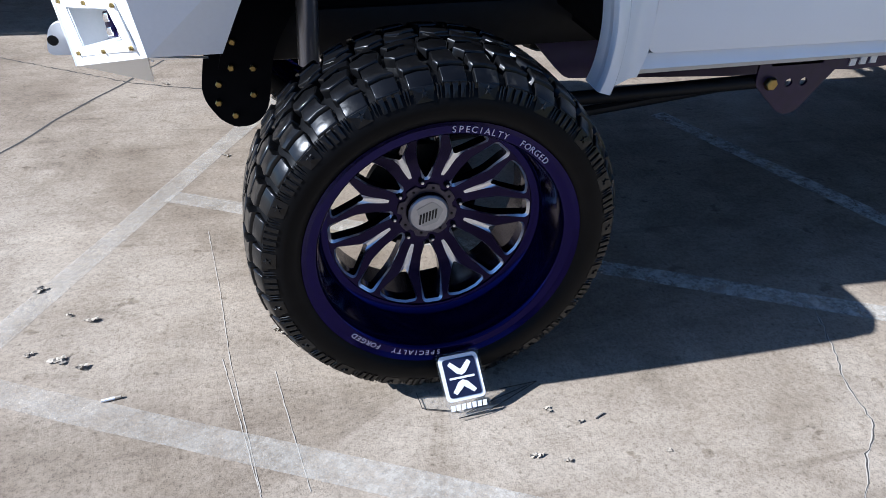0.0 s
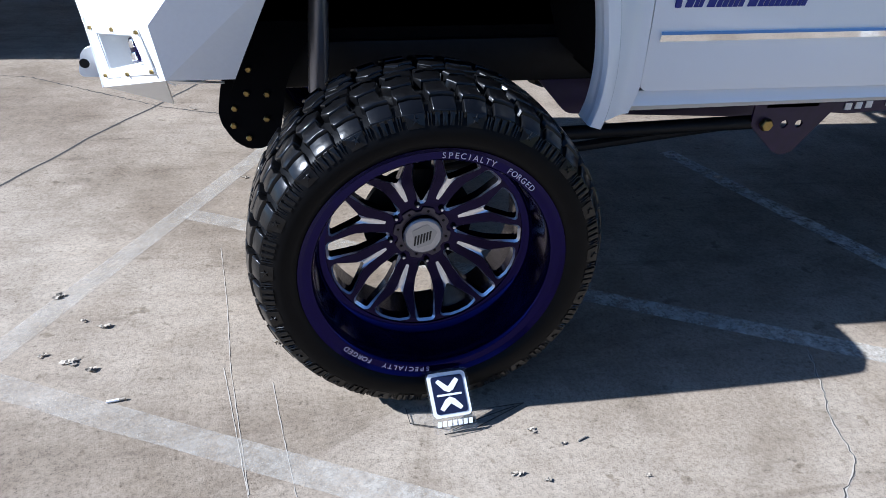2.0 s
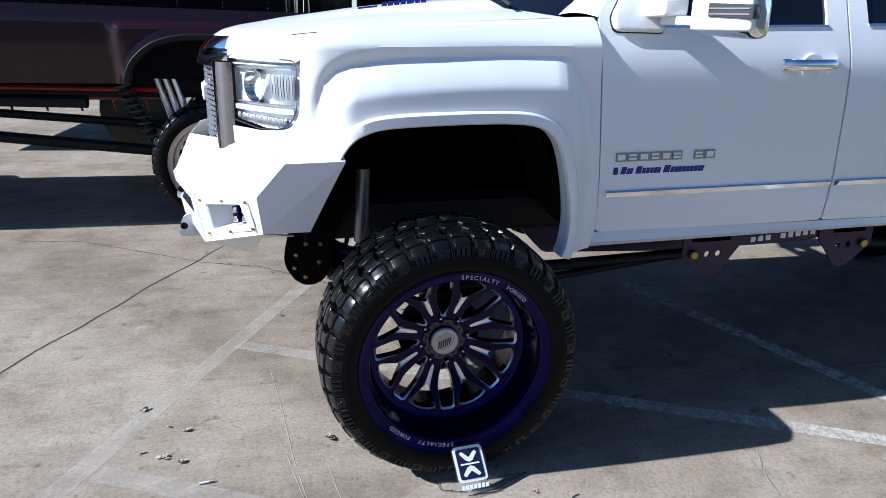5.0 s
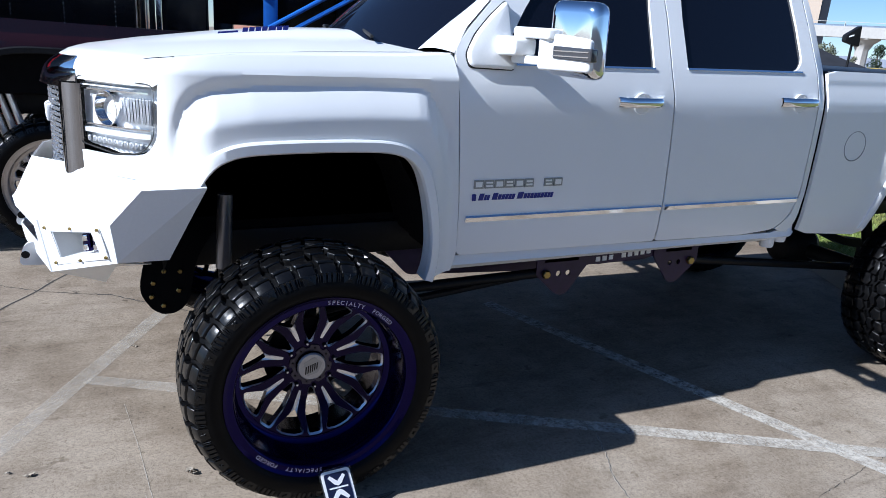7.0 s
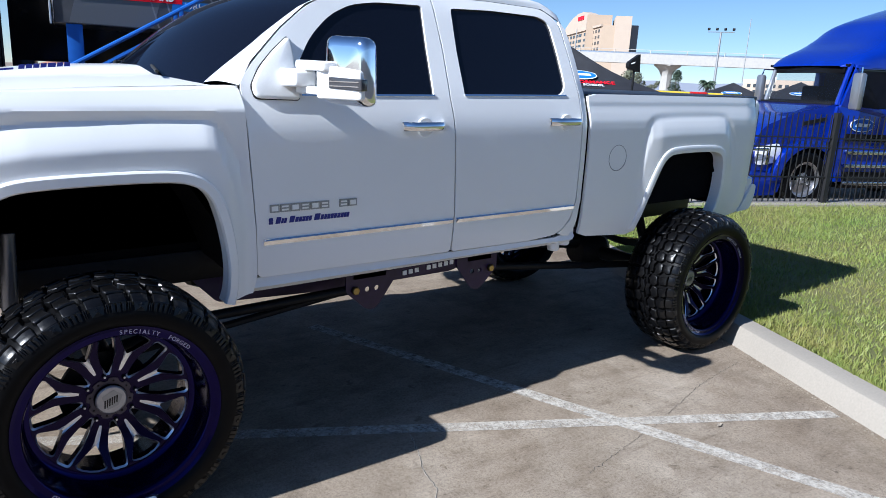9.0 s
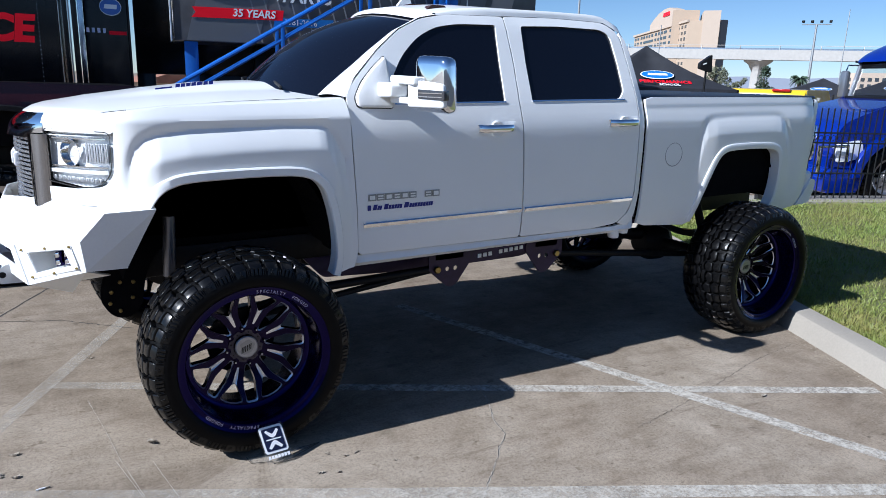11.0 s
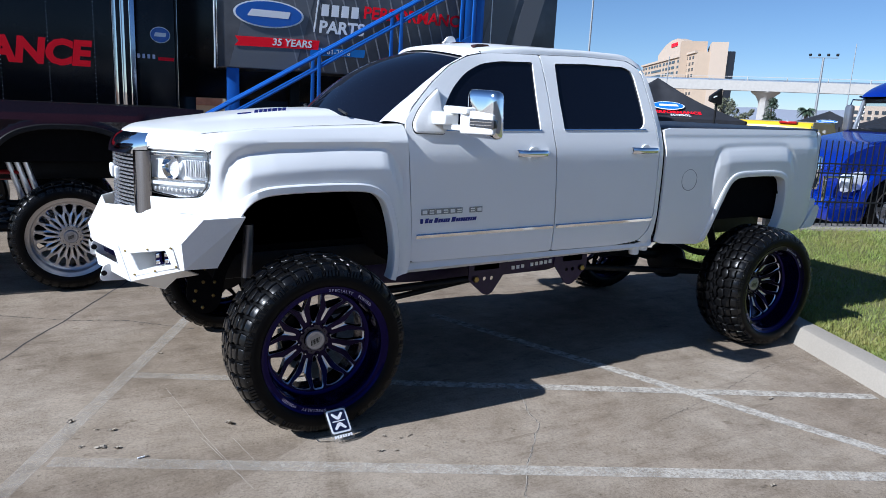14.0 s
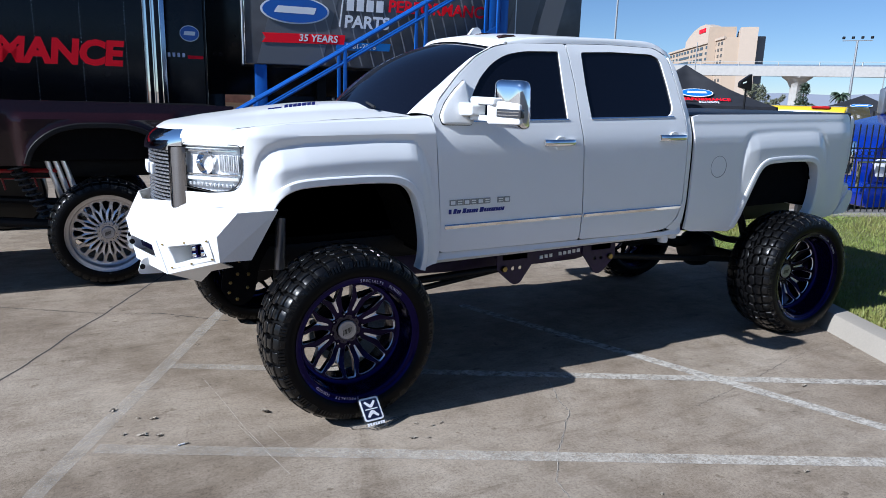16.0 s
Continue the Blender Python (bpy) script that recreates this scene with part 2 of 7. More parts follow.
# ---- ground ----
def concrete():
    m = bpy.data.materials.new("worn_concrete")
    m.use_nodes = True
    n, l = m.node_tree.nodes, m.node_tree.links
    b = n["Principled BSDF"]
    co = n.new("ShaderNodeTexCoord")

    def noise_of(scale, detail=5, rough=0.6):
        t = n.new("ShaderNodeTexNoise")
        t.inputs["Scale"].default_value, t.inputs["Detail"].default_value, t.inputs["Roughness"].default_value = scale, detail, rough
        l.new(co.outputs["Object"], t.inputs["Vector"])
        return t

    def ramp_of(src, stops):
        r = n.new("ShaderNodeValToRGB")
        while len(r.color_ramp.elements) < len(stops):
            r.color_ramp.elements.new(0.5)
        for e, (p, c) in zip(r.color_ramp.elements, stops):
            e.position, e.color = p, (*c, 1)
        l.new(src, r.inputs[0])
        return r

    def mixed(kind, fac, a, b2):
        x = n.new("ShaderNodeMix")
        x.data_type, x.blend_type = "RGBA", kind
        x.inputs[0].default_value = fac
        l.new(a, x.inputs[6])
        l.new(b2, x.inputs[7])
        return x.outputs[2]

    broad = ramp_of(noise_of(0.55, 6, 0.62).outputs["Fac"], [(0.30, (0.214, 0.168, 0.124)), (0.50, (0.287, 0.235, 0.179)), (0.70, (0.380, 0.324, 0.258))])
    mid = ramp_of(noise_of(5.0, 6, 0.7).outputs["Fac"], [(0.32, (0.62, 0.60, 0.57)), (0.5, (1, 1, 1)), (0.75, (1.0, 1.0, 1.0))])
    fine = ramp_of(noise_of(95.0, 4, 0.75).outputs["Fac"], [(0.34, (0.40, 0.38, 0.36)), (0.46, (0.95, 0.95, 0.95)), (0.60, (1, 1, 1)), (0.72, (1.0, 1.0, 1.0))])
    spots = ramp_of(noise_of(2.2, 3, 0.5).outputs["Fac"], [(0.66, (1, 1, 1)), (0.74, (0.55, 0.52, 0.48))])
    c = mixed("MULTIPLY", 0.45, broad.outputs[0], mid.outputs[0])
    c = mixed("MULTIPLY", 0.55, c, fine.outputs[0])
    c = mixed("MULTIPLY", 0.6, c, spots.outputs[0])
    pits = ramp_of(noise_of(38.0, 2, 0.5).outputs["Fac"], [(0.27, (0.35, 0.33, 0.31)), (0.33, (1, 1, 1))])
    c = mixed("MULTIPLY", 0.45, c, pits.outputs[0])
    smear = ramp_of(noise_of(1.3, 8, 0.75).outputs["Fac"], [(0.36, (0.66, 0.63, 0.60)), (0.50, (1, 1, 1))])
    c = mixed("MULTIPLY", 0.75, c, smear.outputs[0])
    speck = ramp_of(noise_of(55.0, 9, 0.82).outputs["Fac"], [(0.36, (0.58, 0.56, 0.53)), (0.50, (1, 1, 1)), (0.64, (1.18, 1.18, 1.17))])
    c = mixed("MULTIPLY", 0.85, c, speck.outputs[0])
    v = n.new("ShaderNodeTexVoronoi")
    v.inputs["Scale"].default_value = 85.0
    l.new(co.outputs["Object"], v.inputs["Vector"])
    dots = ramp_of(v.outputs["Distance"], [(0.10, (0.42, 0.40, 0.38)), (0.22, (1, 1, 1))])
    c = mixed("MULTIPLY", 0.22, c, dots.outputs[0])
    blot = ramp_of(noise_of(3.3, 7, 0.68).outputs["Fac"], [(0.40, (0.78, 0.75, 0.71)), (0.52, (1, 1, 1)), (0.66, (1.12, 1.12, 1.11))])
    c = mixed("MULTIPLY", 0.55, c, blot.outputs[0])
    stain = ramp_of(noise_of(8.5, 5, 0.55).outputs["Fac"], [(0.665, (1, 1, 1)), (0.70, (0.62, 0.59, 0.55)), (0.78, (0.42, 0.40, 0.38))])
    c = mixed("MULTIPLY", 0.85, c, stain.outputs[0])
    patch_ = ramp_of(noise_of(0.9, 9, 0.72).outputs["Fac"], [(0.38, (0.80, 0.78, 0.75)), (0.50, (1, 1, 1)), (0.60, (1.10, 1.10, 1.10))])
    c = mixed("MULTIPLY", 0.9, c, patch_.outputs[0])
    scuff = ramp_of(noise_of(19.0, 9, 0.85).outputs["Fac"], [(0.33, (0.72, 0.70, 0.67)), (0.45, (1, 1, 1)), (0.62, (1, 1, 1)), (0.70, (1.15, 1.15, 1.14))])
    c = mixed("MULTIPLY", 0.9, c, scuff.outputs[0])
    grit = ramp_of(noise_of(230.0, 3, 0.6).outputs["Fac"], [(0.33, (0.45, 0.43, 0.41)), (0.43, (1, 1, 1)), (0.60, (1, 1, 1)), (0.70, (1.16, 1.16, 1.15))])
    c = mixed("MULTIPLY", 0.75, c, grit.outputs[0])
    pv = n.new("ShaderNodeTexVoronoi")
    pv.inputs["Scale"].default_value = 46.0
    l.new(co.outputs["Object"], pv.inputs["Vector"])
    pore = ramp_of(pv.outputs["Distance"], [(0.05, (0.30, 0.28, 0.26)), (0.13, (1, 1, 1))])
    c = mixed("MULTIPLY", 0.6, c, pore.outputs[0])
    # drag marks and drip stains that run across the slab
    mp = n.new("ShaderNodeMapping")
    mp.inputs["Rotation"].default_value, mp.inputs["Scale"].default_value = (0, 0, radians(24)), (1.6, 11.0, 1.0)
    l.new(co.outputs["Object"], mp.inputs["Vector"])
    drag_noise = noise_of(1.0, 6, 0.62)
    l.new(mp.outputs[0], drag_noise.inputs["Vector"])
    drag = ramp_of(drag_noise.outputs["Fac"], [(0.30, (0.60, 0.57, 0.54)), (0.40, (0.92, 0.91, 0.90)), (0.55, (1, 1, 1)), (0.72, (1.10, 1.10, 1.09))])
    c = mixed("MULTIPLY", 0.8, c, drag.outputs[0])
    drip = ramp_of(noise_of(6.2, 4, 0.6).outputs["Fac"], [(0.290, (0.45, 0.43, 0.41)), (0.325, (1, 1, 1))])
    c = mixed("MULTIPLY", 0.8, c, drip.outputs[0])
    l.new(c, b.inputs["Base Color"])
    b.inputs["Roughness"].default_value = 0.85
    b.inputs["Specular IOR Level"].default_value = 0.3
    bp = n.new("ShaderNodeBump")
    bp.inputs["Strength"].default_value, bp.inputs["Distance"].default_value = 0.5, 0.003
    l.new(noise_of(140, 5, 0.7).outputs["Fac"], bp.inputs["Height"])
    l.new(bp.outputs[0], b.inputs["Normal"])
    return m


def worn_paint(name, colour, gone):
    """Old road paint: noise wears holes into it, through which the slab shows."""
    m = material(name, colour, 0.7, vary=0.25, grain=70, bump=0.2, second=gone, scale2=9)
    r = [x for x in m.node_tree.nodes if x.type == "VALTORGB"][0]
    r.color_ramp.elements[0].position, r.color_ramp.elements[1].position = 0.36, 0.56
    n, l = m.node_tree.nodes, m.node_tree.links
    co, t, a = n.new("ShaderNodeTexCoord"), n.new("ShaderNodeTexNoise"), n.new("ShaderNodeValToRGB")
    t.inputs["Scale"].default_value, t.inputs["Detail"].default_value, t.inputs["Roughness"].default_value = 16.0, 9, 0.86
    a.color_ramp.elements[0].position, a.color_ramp.elements[0].color = 0.42, (0.28, 0.28, 0.28, 1)
    a.color_ramp.elements[1].position, a.color_ramp.elements[1].color = 0.58, (0.72, 0.72, 0.72, 1)
    l.new(co.outputs["Object"], t.inputs["Vector"])
    l.new(t.outputs["Fac"], a.inputs[0])
    sep, span, mul = n.new("ShaderNodeSeparateXYZ"), n.new("ShaderNodeMapRange"), n.new("ShaderNodeMath")
    span.inputs[1].default_value, span.inputs[2].default_value, span.inputs[3].default_value, span.inputs[4].default_value = -1.0, 2.0, 0.42, 1.1
    mul.operation = "MULTIPLY"
    l.new(co.outputs["Object"], sep.inputs[0])
    l.new(sep.outputs[0], span.inputs[0])
    l.new(span.outputs[0], mul.inputs[0])
    l.new(a.outputs[0], mul.inputs[1])
    l.new(mul.outputs[0], n["Principled BSDF"].inputs["Alpha"])
    return m


CONCRETE = concrete()
LINE = worn_paint("worn_line_paint", (0.58, 0.54, 0.47), (0.40, 0.37, 0.32))
KERB = material("kerb_concrete", (0.30, 0.27, 0.228), 0.85, vary=0.14, grain=70, bump=0.4, scale2=1.2)
JOINT = material("joint_filler", (0.05, 0.045, 0.04), 0.9, vary=0.5, grain=60)

bm = bmesh.new()
vs = [bm.verts.new(p) for p in ((-900, -900, 0), (900, -900, 0), (900, 900, 0), (-900, 900, 0))]
bm.faces.new(vs)
tagged(link("ground", bm, CONCRETE, smooth=False), "stained light grey concrete car park slab", "ground", kind="structure")


def strip(a, b, width, mat, name, label, category, z=0.004, wobble=0.0, n=24):
    """A thin painted or filled strip on the slab from a to b."""
    a, b = Vector((*a, z)), Vector((*b, z))
    d = (b - a).normalized()
    s = Vector((-d.y, d.x, 0))
    bm = bmesh.new()
    rows = []
    for i in range(n + 1):
        p = a.lerp(b, i / n) + s * wobble * (noise.noise(Vector((i * 0.37, a.x, a.y))))
        w = width / 2 * (1 + 0.12 * noise.noise(Vector((i * 1.3, b.x, 5))))
        rows.append((bm.verts.new(p + s * w), bm.verts.new(p - s * w)))
    for (p, q), (r, t) in zip(rows, rows[1:]):
        bm.faces.new((p, q, t, r))
    return tagged(finish(name, bm, mat, smooth=False), label, category, kind="structure")


for lift, (a, b, w) in enumerate((((-2.75, -2.45), (0.45, 4.1), 0.095), ((-1.38, 0.19), (3.60, -2.19), 0.095), ((-0.92, 1.23), (3.66, -1.02), 0.09), ((1.605, 1.75), (3.33, -2.75), 0.10))):
    strip(a, b, w, LINE, "parking_line", "worn white painted parking line on concrete", "road marking", z=0.002 + 0.0006 * lift)
strip((-2.75, -0.35), (-0.45, 4.4), 0.014, JOINT, "slab_joint", "dark expansion joint between concrete slabs", "joint", z=0.0012, wobble=0.02, n=60)

# ---- the pickup truck ----
YC = 1.19
TRUCK_POSE = pose(0.024, 0, 0.016, 0, -1.26, 0)
truck = thing("pickup_truck", "lifted white crew cab pickup truck on huge off-road tyres", "pickup truck", m=TRUCK_POSE)

SIDE = [(0.76, 0.300), (0.82, 0.282), (0.90, 0.270), (1.05, 0.262), (1.30, 0.256), (1.48, 0.255), (1.53, 0.258), (1.57, 0.268), (1.62, 0.283), (1.67, 0.299), (1.70, 0.310), (2.12, 0.490), (2.20, 0.54)]
FRONT = [(-0.99, 0.98), (-0.92, 0.83), (-0.82, 0.68), (-0.70, 0.49), (-0.62, 0.385), (-0.55, 0.318), (-0.48, 0.275), (-0.40, 0.256), (-0.30, 0.248), (-0.15, 0.2445), (0.0, 0.245), (0.45, 0.252), (0.62, 0.256)]
ARCHF = [(-0.415, 1.205), (-0.375, 1.262), (-0.325, 1.296), (-0.235, 1.318), (0.0, 1.326), (0.24, 1.322), (0.345, 1.300), (0.405, 1.250), (0.437, 1.170), (0.462, 1.05), (0.473, 0.93), (0.466, 0.835), (0.45, 0.78)]
ARCHR = [(3.26, 0.79), (3.30, 0.90), (3.345, 1.02), (3.395, 1.14), (3.445, 1.235), (3.50, 1.285), (3.58, 1.303), (3.78, 1.308), (3.98, 1.303), (4.08, 1.285), (4.127, 1.235), (4.143, 1.13), (4.142, 1.02), (4.127, 0.93), (4.10, 0.855), (4.06, 0.80)]


def dist_to(line, x, z):
    best = 9.0
    for (ax, az), (bx, bz) in zip(line, line[1:]):
        dx, dz = bx - ax, bz - az
        t = max(0, min(1, ((x - ax) * dx + (z - az) * dz) / (dx * dx + dz * dz)))
        best = min(best, math.hypot(x - ax - t * dx, z - az - t * dz))
    return best


CROWN_F = [(-0.53, 1.38), (-0.505, 1.44), (-0.49, 1.475), (-0.46, 1.524), (-0.42, 1.556), (-0.36, 1.576), (-0.23, 1.594), (0.0, 1.604), (0.20, 1.607), (0.42, 1.603), (0.465, 1.592), (0.50, 1.560), (0.53, 1.52), (0.565, 1.46), (0.60, 1.39)]
CROWN_R = [(3.18, 1.30), (3.225, 1.39), (3.25, 1.47), (3.275, 1.525), (3.31, 1.556), (3.40, 1.575), (3.6, 1.583), (4.06, 1.583), (4.14, 1.575), (4.19, 1.553), (4.225, 1.52), (4.27, 1.45), (4.313, 1.366), (4.35, 1.29)]


def flare(x, z, crown, wl, wr, size=1.0):
    """A wheel-arch bulge: a narrow step inwards under a crease, a shelf sloping out below it, then an upright face; both ends run out."""
    rise = (interp(crown, x + 0.01) - interp(crown, x - 0.01)) / 0.02
    d = (interp(crown, x) - z) / math.sqrt(1 + rise * rise)
    ends = smooth01((x - crown[0][0]) / wl) * smooth01((crown[-1][0] - x) / wr)
    shelf = max(0.0, min(1.0, (d - 0.040) / 0.115))
    step = max(0.0, min(1.0, d / 0.036))
    return size * (ends * 0.066 * (1 - (1 - shelf) ** 1.3) - smooth01(4 * ends) * 0.013 * step * (1 - shelf) - ends * 0.013 * shelf)


def fender_y(x, z):
    y = interp(FRONT_S, x)
    if z > 1.60:
        y += 1.1 * (z - 1.60) ** 1.2
    if z < 0.95 and x > 0.3:
        y += 0.05 * (0.95 - z)
    return y - flare(x, z, CROWN_F, 0.17, 0.12)


def bed_y(x, z):
    y = interp(SIDE, min(z, 1.62)) + 0.003
    if z > 1.64:
        y += 0.25 * (z - 1.64)
    if x > 4.41:
        y += 0.9 * (x - 4.41) ** 2 + 5.0 * max(0, x - 4.58) ** 2
    return y - flare(x, z, CROWN_R, 0.26, 0.22, 0.45)


def spline(points, k=6):
    """A smooth line through points."""
    p = [Vector(q) for q in points]
    p = [2 * p[0] - p[1]] + p + [2 * p[-1] - p[-2]]
    out = []
    for i in range(1, len(p) - 2):
        for j in range(k):
            t = j / k
            a, b, c, d = p[i - 1], p[i], p[i + 1], p[i + 2]
            out.append(0.5 * (2 * b + (c - a) * t + (2 * a - 5 * b + 4 * c - d) * t * t + (3 * b - a - 3 * c + d) * t ** 3))
    return [tuple(q) for q in out] + [tuple(p[-2])]


ARCHF, ARCHR = spline(ARCHF, 4), spline(ARCHR, 4)


FRONT_S = spline(FRONT, 5)


def side_y(x, z):
    return interp(SIDE, z)


def both(ob):
    mirrored(ob, YC)
    return ob


def side_panel(name, outer, holes, f, mat=WHITE, label="", step=0.05, rim=0.02, parent=None):
    bm = sheet(outer, holes, step, lambda x, z: Vector((x, f(x, z), z)), rim)
    return part(name, bm, mat, parent or truck, label, sharp=28)


# fenders
fender = rounded([(0.602, 0.785), (0.624, 0.86), (0.621, 1.10), (0.600, 1.45), (0.588, 1.697), (0.40, 1.682), (-0.30, 1.664), (-0.50, 1.640), (-0.535, 1.56), (-0.548, 1.36), (-0.585, 1.300), (-0.70, 1.278), (-0.835, 1.272), (-0.845, 1.195), (-0.62, 1.205)], [0, 0.02, 0, 0, 0.02, 0, 0.05, 0.03, 0.02, 0.03, 0.03, 0, 0, 0, 0]) + ARCHF
both(side_panel("front_fender", fender, [], fender_y, label="glossy white front fender with flared wheel arch", step=0.0125))
# doors
fwin = rounded([(0.862, 1.672), (0.862, 1.775), (0.965, 1.925), (1.085, 2.030), (1.21, 2.088), (1.36, 2.112), (1.632, 2.118), (1.612, 1.90), (1.598, 1.668)], [0.03, 0.02, 0.06, 0.06, 0.05, 0.05, 0.02, 0, 0.01])
rwin = rounded([(1.795, 1.668), (1.800, 1.90), (1.818, 2.118), (2.10, 2.128), (2.46, 2.122), (2.535, 2.085), (2.552, 1.90), (2.555, 1.73), (2.51, 1.682)], [0.01, 0, 0.02, 0, 0.06, 0.05, 0, 0.04, 0.03])
fdoor = rounded([(0.631, 0.848), (0.627, 1.10), (0.606, 1.45), (0.595, 1.66), (0.598, 1.722), (0.668, 1.80), (0.83, 1.955), (0.98, 2.068), (1.13, 2.135), (1.30, 2.163), (1.700, 2.170), (1.706, 1.90), (1.694, 1.67), (1.712, 1.35), (1.724, 1.05), (1.718, 0.838)], [0.03, 0, 0, 0, 0.03, 0, 0.05, 0.05, 0.05, 0.05, 0.02, 0, 0, 0, 0, 0.02])
rdoor = rounded([(1.727, 0.838), (1.733, 1.05), (1.721, 1.35), (1.703, 1.67), (1.715, 1.90), (1.709, 2.170), (2.10, 2.178), (2.50, 2.168), (2.612, 2.10), (2.634, 1.90), (2.650, 1.67), (2.655, 1.35), (2.655, 1.05), (2.62, 0.93), (2.53, 0.848), (2.30, 0.832)], [0.02, 0, 0, 0, 0, 0.02, 0, 0.05, 0.06, 0, 0.02, 0, 0.06, 0.06, 0.06, 0])
both(side_panel("front_door", fdoor, [fwin], side_y, label="glossy white front door with chrome strip"))
both(side_panel("rear_door", rdoor, [rwin], side_y, label="glossy white rear door with chrome strip"))
# pillar and cab corner behind the rear door, rocker
corner = [(2.538, 0.850), (2.628, 0.928), (2.663, 1.05), (2.663, 1.35), (2.658, 1.67), (2.642, 1.90), (2.620, 2.105), (2.66, 2.06), (2.690, 1.90), (2.712, 1.67), (2.716, 1.35), (2.712, 1.05), (2.69, 0.93), (2.66, 0.85), (2.60, 0.83)]
both(side_panel("cab_corner", corner, [], lambda x, z: side_y(x, z) + 1.3 * max(0, x - 2.665) ** 1.5, label="white rear corner of the cab"))
rocker = rounded([(0.60, 0.775), (0.625, 0.842), (1.72, 0.830), (2.52, 0.826), (2.66, 0.840), (2.69, 0.90), (2.70, 0.84), (2.66, 0.775), (2.0, 0.782)], [0.01, 0, 0, 0, 0, 0, 0.02, 0.02, 0])
both(side_panel("rocker_panel", rocker, [], lambda x, z: 0.270 + 1.2 * max(0, 0.81 - z) + 0.03 * smooth01((z - 0.815) / 0.02), label="white rocker panel below the doors"))
# roof rail above the doors
def roof_z(x, y):
    v = abs(y - YC) / (YC - 0.52)
    fall = 0.055 * max(0, (1.55 - x) / 0.4) ** 2 if x < 1.55 else 0.10 * max(0, (x - 2.30) / 0.4) ** 3
    return 2.262 - 0.060 * v ** 2.6 - fall


# cargo bed
bed = [(2.724, 0.83), (2.732, 0.95), (2.736, 1.10), (2.738, 1.35), (2.735, 1.55), (2.728, 1.675), (2.80, 1.690), (3.60, 1.686), (4.56, 1.678), (4.62, 1.63), (4.655, 1.40), (4.685, 1.10), (4.665, 1.02), (4.525, 0.86), (4.465, 0.81), (4.32, 0.792)]


def arch_lip(arch, f, sign, proud=1.0):
    """The moulded lip round a wheel opening, with its return into the arch."""
    bm = bmesh.new()
    rows = []
    for i, p in enumerate(arch):
        a, b = Vector(arch[max(0, i - 1)]), Vector(arch[min(len(arch) - 1, i + 1)])
        t = (b - a).normalized()
        n = Vector((-t.y, t.x)) * sign
        row = []
        for d, out in ((0.002, 0.075), (0.0, -0.012 * proud), (0.006, -0.020 * proud), (0.040, -0.020 * proud), (0.047, -0.014 * proud), (0.050, 0.006)):
            q = Vector(p) + n * d
            w = Vector(p) + n * min(max(d, 0.004), 0.048)
            row.append(bm.verts.new((q.x, f(w.x, w.y) + out, q.y)))
        rows.append(row)
    for a, b in zip(rows, rows[1:]):
        for j in range(len(a) - 1):
            bm.faces.new((a[j], a[j + 1], b[j + 1], b[j]))
    return bm


both(part("arch_lip", arch_lip(ARCHF, fender_y, 1), WHITE, truck, "white moulded wheel arch lip", sharp=40))
both(part("arch_lip", arch_lip(ARCHR, bed_y, 1, 0.5), WHITE, truck, "white moulded wheel arch lip", sharp=40))
both(side_panel("bed_side", bed + ARCHR[::-1] + [(3.20, 0.770), (3.12, 0.778), (2.80, 0.805)], [], bed_y, label="glossy white cargo bed side with flared wheel arch", step=0.0125))

both(part("window_glass", sheet(fwin, [], 0.05, lambda x, z: Vector((x, side_y(x, z) + 0.012, z)), 0), TINT, truck, "dark tinted front door window"))
both(part("window_glass", sheet(rwin, [], 0.05, lambda x, z: Vector((x, side_y(x, z) + 0.012, z)), 0), TINT, truck, "dark tinted rear door window"))


# roof, hood, windscreen as curved nets
def roof_f(u, v):
    x = 1.235 + (2.69 - 1.235) * u
    w = YC - (0.585 - 0.05 * (1 - smooth01(u / 0.16)) - 0.012 * math.sin(math.pi * u))
    y = YC + w * (2 * v - 1)
    front = 0.13 * (1 - (2 * v - 1) ** 2) * (1 - u) ** 3
    return Vector((x - front, y, roof_z(x, y)))


part("roof", patch(roof_f, 24, 32), WHITE, truck, "white painted cab roof")


def rail_f(u, v):
    """The curved gutter between door tops and roof."""
    x = 1.235 + (2.69 - 1.235) * u
    zt = interp([(1.2, 2.150), (1.32, 2.165), (1.7, 2.173), (2.1, 2.181), (2.5, 2.171), (2.62, 2.112), (2.66, 2.06), (2.69, 1.93)], x)
    a = Vector((x, interp(SIDE, zt) + 0.002 + 1.3 * max(0, x - 2.665) ** 1.5, zt))
    r = roof_f(u, 0.0)
    return a.lerp(r, v) + Vector((0, -0.010, 0.021)) * math.sin(math.pi * v) * (0.2 + 0.8 * smooth01(u / 0.25))


both(part("roof_rail", patch(rail_f, 24, 5), WHITE, truck))


def hood_z(x, y):
    v = abs(y - YC) / (YC - 0.40)
    z = interp([(-1.0, 1.610), (-0.95, 1.632), (-0.90, 1.650), (-0.80, 1.676), (-0.6, 1.708), (-0.3, 1.736), (0.0, 1.755), (0.5, 1.772)], x)
    bulge = 0.030 * smooth01((0.56 - v) / 0.24)
    return z - 0.055 * v ** 2.2 - 0.02 + bulge * smooth01((x + 0.75) / 0.9)


def hood_front(y):
    return interp([(0.412, -0.600), (0.49, -0.660), (0.60, -0.730), (0.68, -0.775), (0.80, -0.830), (0.95, -0.872), (1.10, -0.895), (1.27, -0.902)], YC - abs(y - YC))


